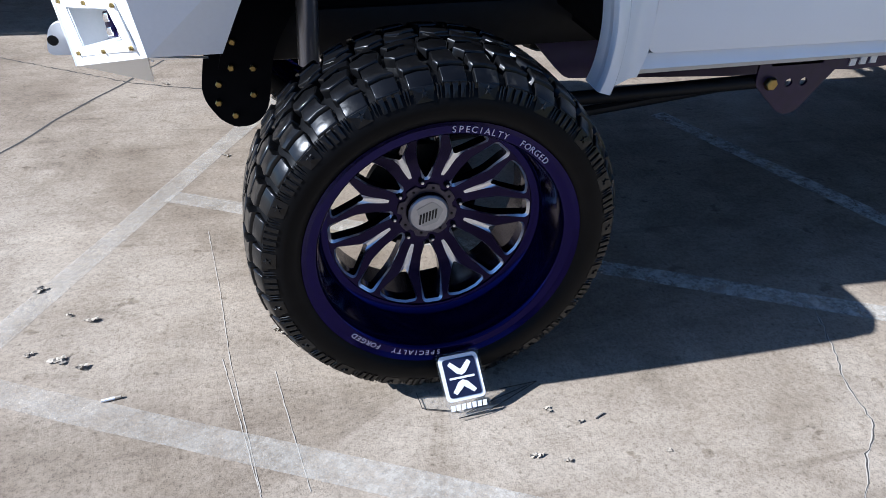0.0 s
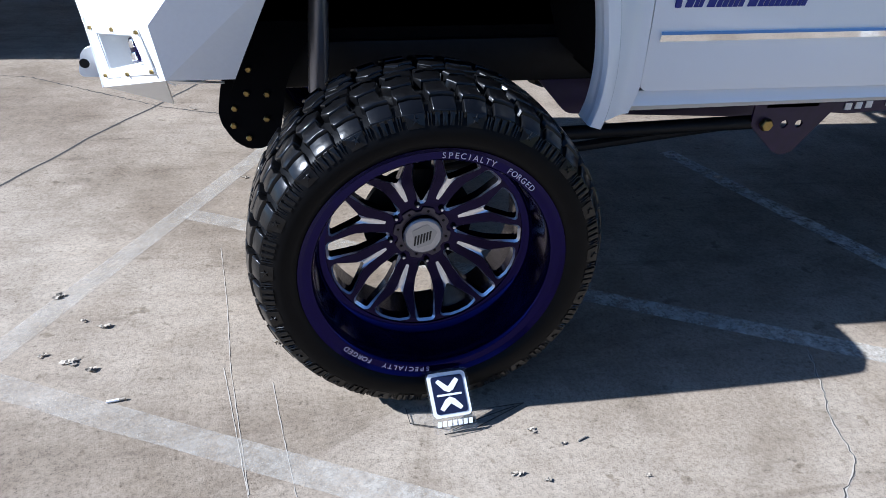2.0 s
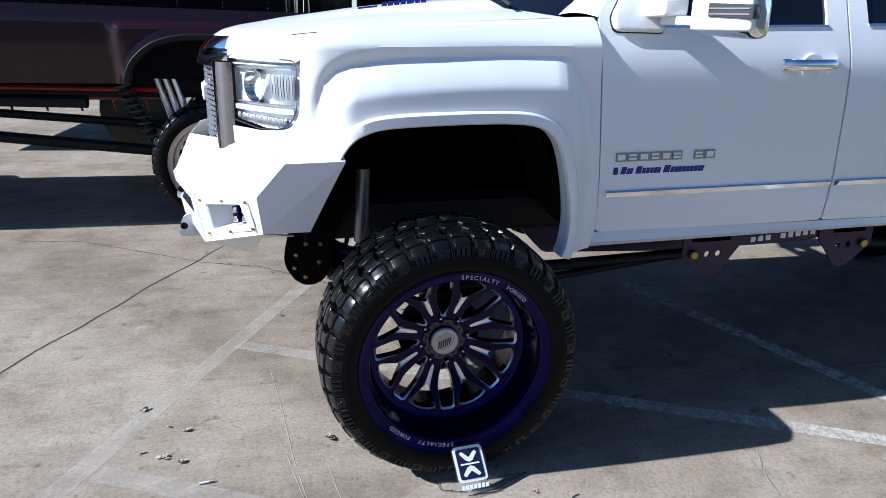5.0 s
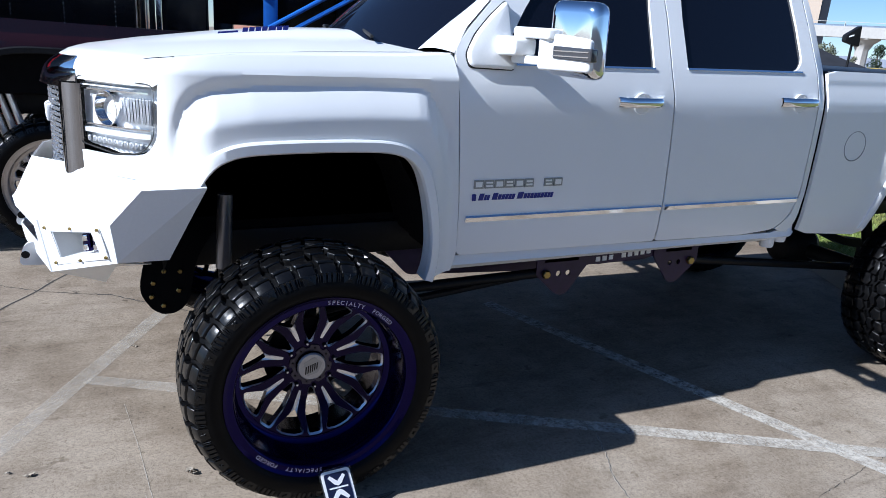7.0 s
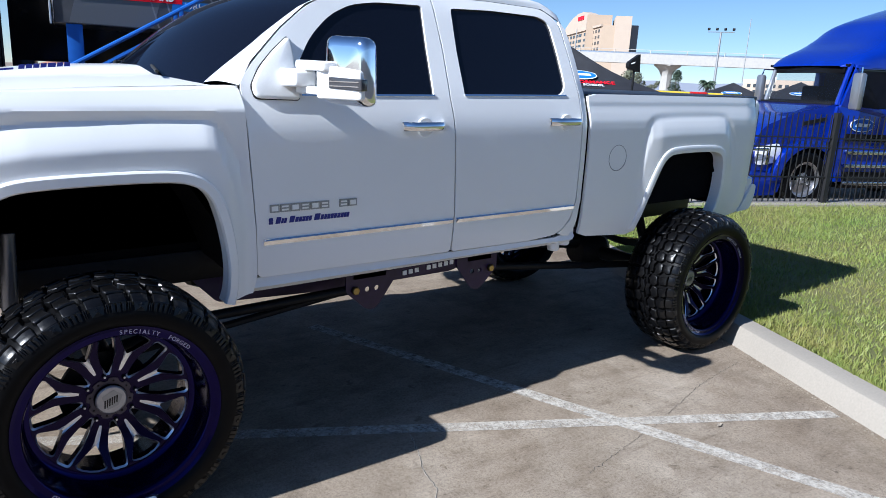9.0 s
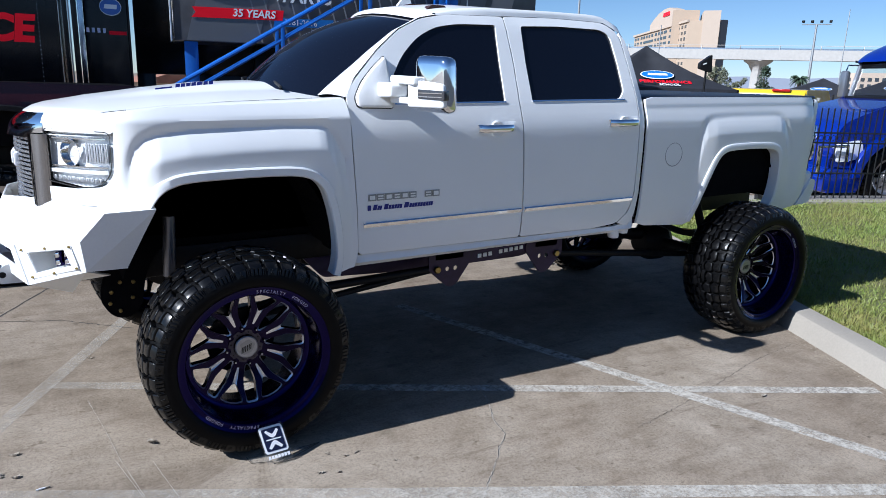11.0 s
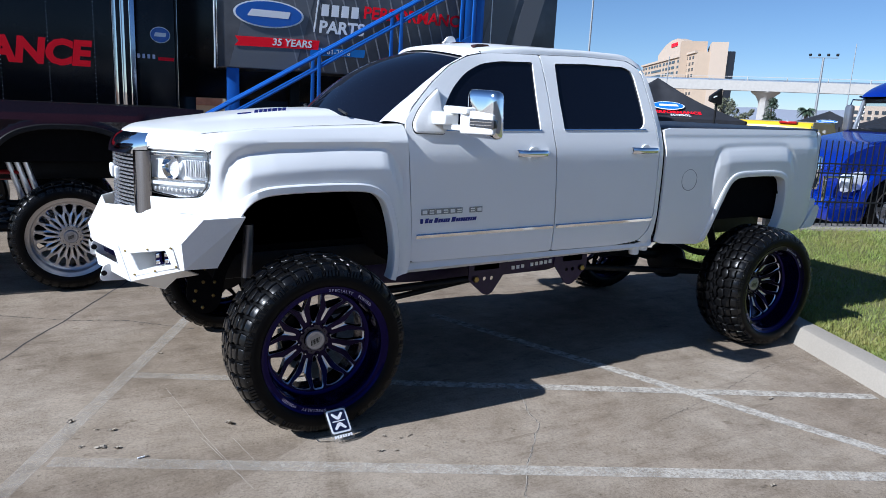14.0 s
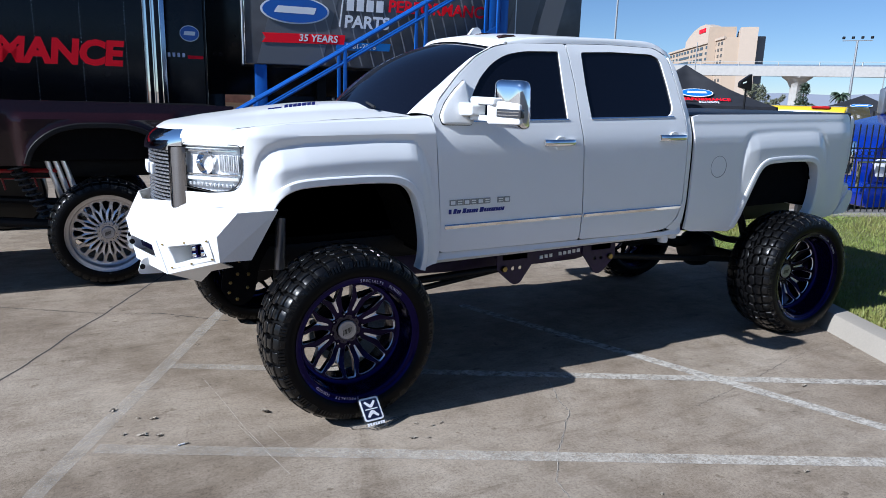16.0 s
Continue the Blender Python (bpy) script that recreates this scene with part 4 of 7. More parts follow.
for x0, x1 in ((-0.27, -0.185), (-0.165, -0.142), (-0.137, -0.114), (-0.109, -0.086), (-0.081, -0.058), (-0.053, -0.022), (-0.017, 0.006), (0.011, 0.034)):
    lo, hi = hood_z(x0, 0.905) - 0.004, (0.008 if x0 < -0.2 else 0.018)
    part("hood_badge", prism([(x0, lo), (x1, hood_z(x1, 0.905) - 0.004), (x1 + 0.004, hood_z(x1, 0.905) + hi), (x0 + 0.004, hood_z(x0, 0.905) + hi)], 0.006, "y", at=0.902), NAVY, truck, "dark hood badge bars", smooth=False)

# mirrors
def pillow(outline, d0, d1, r, axis="x", n=5):
    """A rounded solid from an outline: rings that shrink towards both faces."""
    c = Vector((sum(q[0] for q in outline) / len(outline), sum(q[1] for q in outline) / len(outline)))
    put = (lambda a, b, d: (d, a, b)) if axis == "x" else (lambda a, b, d: (a, d, b))
    size = min(max(q[0] for q in outline) - min(q[0] for q in outline), max(q[1] for q in outline) - min(q[1] for q in outline)) / 2
    bm, rings = bmesh.new(), []
    steps = [(d0 + r * (1 - math.sin(t)), r * (1 - math.cos(t))) for t in [math.pi / 2 * (1 - i / n) for i in range(n + 1)]]
    steps += [(d1 - (d - d0), k) for d, k in steps[::-1]]
    for d, k in steps:
        f = 1 - k / size
        rings.append([bm.verts.new(put(*(c + (Vector(q) - c) * f), d)) for q in outline])
    m = len(outline)
    for p, q in zip(rings, rings[1:]):
        for i in range(m):
            bm.faces.new((p[i], p[(i + 1) % m], q[(i + 1) % m], q[i]))
    for ring, d in ((rings[0], d0 - 0.15 * r), (rings[-1], d1 + 0.15 * r)):
        v = bm.verts.new(put(c.x, c.y, d))
        for i in range(m):
            bm.faces.new((ring[i], ring[(i + 1) % m], v))
    return bm


def swung(bm):
    """The mirror head turned outwards about its inner edge."""
    bmesh.ops.transform(bm, matrix=Matrix.Translation((0.87, 0.05, 0)) @ Matrix.Rotation(radians(20), 4, "Z") @ Matrix.Translation((-0.87, -0.05, 0)), verts=bm.verts[:])
    return bm


mirror = part("side_mirror", swung(pillow(rounded([(-0.190, 1.634), (-0.184, 1.908), (0.040, 1.918), (0.050, 1.644)], [0.035, 0.045, 0.04, 0.03], 6), 0.845, 0.935, 0.035)), CHROME, truck, "tow mirror with chrome shell and white bracket", sharp=60)
part("mirror_band", swung(pillow(rounded([(-0.178, 1.662), (-0.172, 1.778), (-0.05, 1.792), (0.070, 1.796), (0.070, 1.660)], 0.016), 0.826, 0.90, 0.012)), SATIN, mirror, "white bracket band across the mirror", sharp=60)
part("turn_lamp", swung(pillow(rounded([(-0.188, 1.700), (-0.188, 1.746), (-0.01, 1.752), (-0.01, 1.706)], 0.006), 0.818, 0.86, 0.005)), material("smoked_lens", (0.05, 0.05, 0.055), 0.08, spec=0.6), mirror, "smoked turn lamp strip", sharp=60)
for z in (1.714, 1.732):
    part("turn_lamp_rib", swung(box((0.8155, -0.176, z), (0.83, -0.014, z + 0.004))), CHROME, mirror)
part("mirror_glass", swung(prism(rounded([(-0.165, 1.675), (-0.160, 1.900), (0.022, 1.908), (0.028, 1.685)], 0.03), 0.004, "x", at=0.936)), CHROME, mirror, "mirror glass")
part("mirror_arm", pillow(rounded([(-0.02, 1.772), (-0.02, 1.812), (0.25, 1.818), (0.262, 1.800), (0.25, 1.774)], 0.012), 0.815, 0.885, 0.014), SATIN, mirror, "white mirror arm", sharp=60)
part("mirror_arm", pillow(rounded([(0.02, 1.676), (0.02, 1.706), (0.27, 1.710), (0.28, 1.690), (0.27, 1.674)], 0.010), 0.825, 0.885, 0.010), SATIN, mirror, "white mirror arm", sharp=60)
part("mirror_hinge", pillow(rounded([(0.150, 1.706), (0.148, 1.772), (0.32, 1.782), (0.32, 1.700)], 0.016), 0.770, 0.880, 0.016), SATIN, mirror, sharp=60)
foot = pillow(rounded([(0.652, 1.650), (0.640, 1.700), (0.690, 1.778), (0.77, 1.856), (0.846, 1.916), (0.856, 1.900), (0.856, 1.644)], [0.03, 0.03, 0.04, 0.04, 0.01, 0.01, 0.02]), 0.272, 0.325, 0.014, "y")
for v in foot.verts:
    v.co.y += 0.88 * (side_y(v.co.x, v.co.z) - 0.296)
part("mirror_foot", foot, SATIN, mirror, "white mirror foot plate", sharp=60)
part("foot_seal", sheet(rounded([(0.647, 1.645), (0.635, 1.700), (0.687, 1.781), (0.768, 1.859), (0.848, 1.921), (0.860, 1.907), (0.860, 1.640)], 0.02), [], 0.05, lambda x, z: V((x, side_y(x, z) - 0.003, z)), 0.004), GAP, mirror, "black seal round the mirror foot")
for o_ in (mirror, *mirror.children):
    m2 = mirrored(o_, YC)
    if o_ is not mirror:
        m2.parent = far_mirror
    else:
        far_mirror = m2

# roof fin, marker lamps, wipers, sticker
fin = prism(rounded([(1.28, 2.235), (1.35, 2.312), (1.395, 2.315), (1.435, 2.24)], [0, 0.02, 0.015, 0]), 0.03, "y", 0.008, at=YC - 0.015)
part("roof_antenna", fin, WHITE, truck, "white shark fin aerial")
AMBER = material("amber_lens", (0.06, 0.022, 0.008), 0.15)
for y in (0.66, 0.96, YC, 1.42, 1.72):
    part("marker_lamp", prism(rounded([(1.23, -0.02), (1.27, 0.012), (1.36, 0.012), (1.38, -0.02)], 0.01), 0.075, "y", 0.006, at=y - 0.037), AMBER, truck, "amber roof marker lamp").location.z = roof_z(1.3, y) + 0.004
for a, b in (((0.33, 0.60, 1.748), (0.46, 1.16, 1.775)), ((0.27, 1.18, 1.762), (0.43, 1.74, 1.785))):
    part("wiper", tube([a, V(a).lerp(V(b), 0.5) + V((-0.02, 0, 0.012)), b], 0.008, 6), GAP, truck)

# fuel door
ring = lathe([(0.078, 0.002), (0.080, -0.0005), (0.0825, -0.0005), (0.084, 0.003)], 40)
bmesh.ops.translate(ring, vec=(3.005, bed_y(3.0, 1.30) - 0.001, 1.298), verts=ring.verts[:])
part("fuel_door_seam", ring, material("seam_grey", (0.25, 0.25, 0.26), 0.6), truck, "round seam of the fuel door")

# ---- truck: cab, bed and tail ----
part("cab_gap", box((2.690, 0.335, 0.86), (2.752, 2 * YC - 0.335, 1.66)), material("gap_grey", (0.10, 0.10, 0.105), 0.7), truck)
part("bed_box", box((2.76, 0.34, 0.95), (4.64, 2 * YC - 0.34, 1.66)), LINER, truck)
COVER = material("vinyl_cover", (0.012, 0.012, 0.013), 0.45, vary=0.3, grain=200, bump=0.2)
part("bed_cover", box((2.765, 0.315, 1.66), (4.61, 2 * YC - 0.315, 1.690), 0.012), COVER, truck, "black folding bed cover")
tail = prism(rounded([(0.40, 0.98), (0.36, 1.30), (0.36, 1.66), (2 * YC - 0.36, 1.66), (2 * YC - 0.36, 1.30), (2 * YC - 0.40, 0.98)], 0.03), 0.06, "x", 0.015, at=4.665)
part("tailgate", tail, WHITE, truck, "white tailgate")
RED = material("red_lens", (0.35, 0.01, 0.01), 0.1)
for s in (0, 1):
    tl = prism(rounded([(0.395, 1.24), (0.385, 1.60), (0.50, 1.60), (0.51, 1.24)], 0.02), 0.05, "x", 0.015, at=4.685)
    o_ = part("tail_lamp", tl, RED, truck, "red tail lamp")
    if s:
        for v in o_.data.vertices:
            v.co.y = 2 * YC - v.co.y
        o_.data.flip_normals()
rb = rounded([(4.42, 0.34), (4.68, 0.30), (4.83, 0.42), (4.87, 0.75), (4.89, YC), (4.87, 2 * YC - 0.75), (4.83, 2 * YC - 0.42), (4.68, 2 * YC - 0.30), (4.42, 2 * YC - 0.34)], 0.05)
rbm = prism(rb, 0.20, "z", 0.02, at=0.86)
part("rear_bumper", rbm, SATIN, truck, "white painted steel rear bumper")
sd = rounded([(4.495, 0.815), (4.675, 1.018), (4.74, 1.012), (4.82, 0.985), (4.80, 0.92), (4.68, 0.825)], [0, 0.02, 0.02, 0.02, 0.02, 0.02])
both(part("bumper_end", sheet(sd, [], 0.05, lambda x, z: V((x, 0.285 + 0.6 * max(0, x - 4.60) ** 1.5, z)), 0.08), SATIN, truck, "white wrap-around bumper end"))

# ---- truck: wheel wells, frame, suspension ----
def well(x0, x1, z0, z1, y0, y1, yi):
    bm = bmesh.new()
    n = 12
    arc = [(x0 + (x1 - x0) * i / n, z0 + (z1 - z0) * (1 - abs(2 * i / n - 1) ** 4)) for i in range(n + 1)]
    a = [bm.verts.new((x, y0, z)) for x, z in arc]
    b = [bm.verts.new((x, y1, z)) for x, z in arc]
    for i in range(n):
        bm.faces.new((a[i], a[i + 1], b[i + 1], b[i]))
    bm.faces.new(b if yi == y1 else a)
    return bm


for x0, x1, z0, z1 in ((-0.56, 0.54, 0.86, 1.39), (3.24, 4.22, 0.90, 1.40)):
    part("wheel_well", well(x0, x1, z0, z1, 0.30, 0.80, 0.80), LINER, truck, "matt black wheel well", smooth=False)
    part("wheel_well", well(x0, x1, z0, z1, 2 * YC - 0.80, 2 * YC - 0.30, 2 * YC - 0.80), LINER, truck, "matt black wheel well", smooth=False)
part("engine_bay", box((-0.78, 0.80, 0.92), (0.58, 2 * YC - 0.80, 1.60)), LINER, truck)
for y in (0.78, 2 * YC - 0.86):
    part("frame_rail", box((-0.45, y, 0.72), (4.58, y + 0.08, 0.88), 0.01), BLACK, truck, "black frame rail")
for x in (0.65, 1.55, 2.2, 3.2, 4.5):
    part("cross_member", box((x, 0.80, 0.68), (x + 0.09, 2 * YC - 0.80, 0.80), 0.01), FRAMEPAINT, truck)
for x, z in ((0.0, 0.482), (3.84, 0.396)):
    part("axle", tube([(x, 0.28, z), (x, 2 * YC - 0.28, z)], 0.055, 14), BLACK, truck, "black axle tube")
    d = lathe([(0.0, -0.17), (0.10, -0.15), (0.17, -0.06), (0.18, 0.05), (0.12, 0.14), (0.0, 0.16)], 24, axis="x")
    bmesh.ops.translate(d, vec=(x, YC + (0.25 if x < 1 else 0.0), z), verts=d.verts[:])
    part("differential", d, BLACK, truck, "black axle housing")
part("drive_shaft", tube([(3.75, YC, 0.46), (1.9, YC, 0.70)], 0.05, 12), BLACK, truck)
part("gearbox", box((0.5, YC - 0.22, 0.60), (1.6, YC + 0.25, 0.95), 0.08), BLACK, truck)
part("fuel_tank", box((1.75, 0.98, 0.62), (3.05, 1.40, 0.86), 0.06), LINER, truck, "black fuel tank under the bed")
part("exhaust", tube([(1.2, 1.58, 0.66), (3.4, 1.58, 0.70), (4.3, 1.75, 0.78)], 0.05, 12), BLACK, truck)
part("floor_pan", box((0.60, 0.36, 0.80), (2.70, 2 * YC - 0.36, 0.88)), LINER, truck)
part("bed_floor", box((2.76, 0.36, 0.84), (3.28, 2 * YC - 0.36, 0.96)), LINER, truck)
for s in (0, 1):
    Y = (lambda y: y) if not s else (lambda y: 2 * YC - y)
    # bracket plates with links and gold bolts
    for x, flipx in ((1.33, 1), (2.20, -1)):
        ol = [(-0.10, 0.17), (0.20, 0.17), (0.22, 0.05), (0.10, -0.11), (0.06, -0.125), (0.02, -0.11), (-0.10, 0.0)]
        hole = [polar(0.016, 45 * i) for i in range(8)]
        bmx = bmesh.new()
        loops = [rounded([(x + flipx * a, 0.60 + b) for a, b in ol], 0.015, 3)] + [[(x + flipx * hx + a, 0.60 + b) for a, b in hole] for hx in (0.035, 0.095)]
        for lp in loops:
            vs = [bmx.verts.new((a, 0, b)) for a, b in lp]
            for i in range(len(vs)):
                bmx.edges.new((vs[i], vs[(i + 1) % len(vs)]))
        bmesh.ops.triangle_fill(bmx, use_beauty=True, edges=bmx.edges[:], normal=(0, -1, 0))
        for v in bmx.verts:
            v.co.y = Y(0.56)
        bmesh.ops.solidify(bmx, geom=bmx.faces[:], thickness=0.010)
        br = part("link_bracket", bmx, FRAMEPAINT, truck, "purple steel link bracket with drilled holes", smooth=False)
        bt = lathe([(0.0, -0.012), (0.020, -0.012), (0.024, -0.008), (0.024, 0.01)], 6)
        bmesh.ops.translate(bt, vec=(x - flipx * 0.045, Y(0.55) - (0 if not s else 0.0), 0.605), verts=bt.verts[:])
        part("bolt", bt, GOLD, br, "gold zinc bolt")
        part("bracket_web", box((x - 0.06 if flipx > 0 else x - 0.14, min(Y(0.56), Y(0.80)), 0.66), (x + 0.16 if flipx > 0 else x + 0.06, max(Y(0.56), Y(0.80)), 0.76), 0.006), FRAMEPAINT, truck)
    part("lower_frame", prism(rounded([(0.46, 0.74), (0.60, 0.585), (1.30, 0.545), (2.10, 0.545), (2.45, 0.62), (2.60, 0.74)], 0.03), 0.06, "y", 0.006, at=Y(0.79) - (0.06 if s else 0)), FRAMEPAINT, truck, "dark purple drop frame under the cab")
    ol = [(1.50, 0.765), (1.50, 0.640), (1.62, 0.628), (1.76, 0.634), (1.90, 0.648), (2.04, 0.650), (2.10, 0.66), (2.10, 0.765)]
    part("name_plate", prism(rounded(ol, 0.01), 0.008, "y", at=Y(0.57)), FRAMEPAINT, truck, "purple cross plate with cut-out letter bars", smooth=False)
    for i in range(9):
        if i != 3:
            part("plate_bar", box((1.60 + 0.042 * i, Y(0.566) - 0.001, 0.645 + 0.0025 * i), (1.60 + 0.042 * i + 0.026, Y(0.566) + 0.014, 0.671 + 0.0025 * i)), INK if not s else BLACK, truck, smooth=False)
    part("link_arm", tube([(0.05, Y(0.62), 0.50), (0.5, Y(0.60), 0.585), (1.30, Y(0.585), 0.605)], 0.026, 12), BLACK, truck, "long black suspension link")
    part("link_arm", tube([(0.10, Y(0.72), 0.42), (1.34, Y(0.66), 0.58)], 0.020, 10), BLACK, truck)
    part("link_arm", tube([(2.25, Y(0.60), 0.60), (3.85, Y(0.62), 0.40)], 0.026, 12), BLACK, truck, "long black suspension link")
    # front knuckle plate with gold bolts
    kp = rounded([(-0.66, 0.66), (-0.60, 0.56), (-0.52, 0.545), (-0.46, 0.60), (-0.42, 0.80), (-0.30, 0.98), (-0.56, 0.98), (-0.63, 0.80)], [0.05, 0.05, 0.04, 0.04, 0.06, 0, 0, 0.06])
    k = part("axle_plate", prism(kp, 0.02, "y", 0.004, at=Y(0.66)), LINER, truck, "black steel bracket with gold bolts")
    for bx, bz in ((-0.60, 0.70), (-0.61, 0.64), (-0.565, 0.595), (-0.555, 0.75), (-0.49, 0.745), (-0.50, 0.66), (-0.54, 0.83)):
        bt = lathe([(0.0, -0.007), (0.008, -0.007), (0.011, -0.004), (0.011, 0.01)], 6)
        bmesh.ops.translate(bt, vec=(bx, Y(0.655), bz), verts=bt.verts[:])
        part("bolt", bt, GOLD, k)
    part("shock_absorber", tube([(-0.30, Y(0.56), 1.10), (-0.32, Y(0.56), 0.78)], 0.032, 14), material("grey_metal", (0.22, 0.22, 0.24), 0.35, 0.8), truck, "grey shock absorber tube") if not s else None
    part("shock_absorber", tube([(-0.32, Y(0.56), 0.80), (-0.33, Y(0.56), 0.55)], 0.022, 12), BLACK, truck)
    part("shock_absorber", tube([(3.55, Y(0.55), 1.05), (3.80, Y(0.55), 0.45)], 0.032, 12), BLACK, truck)
    part("leaf_spring", prism([(3.25, 0.72), (3.6, 0.58), (3.905, 0.52), (4.2, 0.58), (4.6, 0.74), (4.6, 0.77), (4.2, 0.63), (3.905, 0.58), (3.6, 0.63), (3.25, 0.75)], 0.08, "y", at=Y(0.62) - (0.08 if s else 0)), BLACK, truck)
    part("block", box((3.85, min(Y(0.60), Y(0.70)), 0.40), (3.97, max(Y(0.60), Y(0.70)), 0.56), 0.01), BLACK, truck)
    for dx in (0, 0.085):
        part("body_mount", lathe([(0.0, 0.0), (0.034, 0.0), (0.038, 0.01), (0.038, 0.09)], 16, axis="z"), SATIN, truck, "short white cylinder under the rocker").location = (2.56 + dx, Y(0.33), 0.735 + 0.3 * dx)

# ---- wheels ----
def wheel_holes():
    """Outlines of the eight narrow and eight wide openings between the forked spokes."""
    out = []
    for k in range(8):
        c = 2 + 45 * k
        R = Matrix.Rotation(radians(c), 2)
        a = [(0.104, 0.0), (0.150, 0.020), (0.192, 0.0275), (0.222, 0.0265), (0.276, 0.0205)]
        a += [(x, -z) for x, z in a[:0:-1]]
        out.append([tuple(R @ Vector(p)) for p in rounded(a, [0.006, 0.010, 0.012, 0.010, 0.006, 0.006, 0.010, 0.012, 0.010], 3)])
        R = Matrix.Rotation(radians(c + 22.5), 2)
        b = [(0.1975, 0.0012), (0.199, 0.0030), (0.202, 0.0052), (0.208, 0.0105), (0.218, 0.0190), (0.267, 0.0545), (0.2775, 0.028), (0.280, 0.0)]
        b += [(x, -z) for x, z in b[-2::-1]]
        out.append([tuple(R @ Vector(p)) for p in rounded(b, [0, 0, 0, 0, 0, 0.007, 0, 0, 0, 0.007, 0, 0, 0, 0, 0], 3)])
    return out


def grown(loop, d, varied=True):
    """A loop set outwards; its inner end runs out into a long drop-shaped facet towards the hub."""
    c = Vector((sum(p[0] for p in loop) / len(loop), sum(p[1] for p in loop) / len(loop)))
    inner = min(Vector(p).length for p in loop)
    out = []
    n = len(loop)
    for i in range(n):
        a, p, b = Vector(loop[i - 1]), Vector(loop[i]), Vector(loop[(i + 1) % n])
        t = (b - a).normalized()
        nm = Vector((t.y, -t.x))
        if nm.dot(p - c) < 0:
            nm = -nm
        r = p.length
        k = 0.10 + 0.65 * smooth01((r - 0.250) / 0.025) + (0.40 * smooth01((r - 0.185) / 0.02) + 1.2 * smooth01((0.128 - r) / 0.02) if inner < 0.13 else 0.0)
        q = p + nm * d * (k if varied else 1.0)
        along = c.normalized()
        u = p.dot(along)
        if varied and inner > 0.13 and u < inner + 0.028:
            across = p - along * u
            u -= interp([(0, 0.078), (0.0015, 0.066), (0.0045, 0.046), (0.0105, 0.028), (0.0205, 0.010), (0.028, 0.0)], u - inner)
            q = along * u + across.normalized() * interp([(0.110, 0.003), (0.125, 0.006), (0.15, 0.0085), (0.175, 0.0095), (0.20, 0.0130), (0.222, 0.0225)], u)
        out.append(tuple(q))
    return out


FLAT_DISC = [(0.0, -0.004), (0.08, -0.004), (0.10, 0.006), (0.17, 0.010), (0.25, 0.020), (0.27, 0.022)]
CONCAVE_DISC = [(0.0, 0.0), (0.09, 0.0), (0.115, -0.003), (0.17, -0.018), (0.23, -0.040), (0.275, -0.058), (0.30, -0.064)]


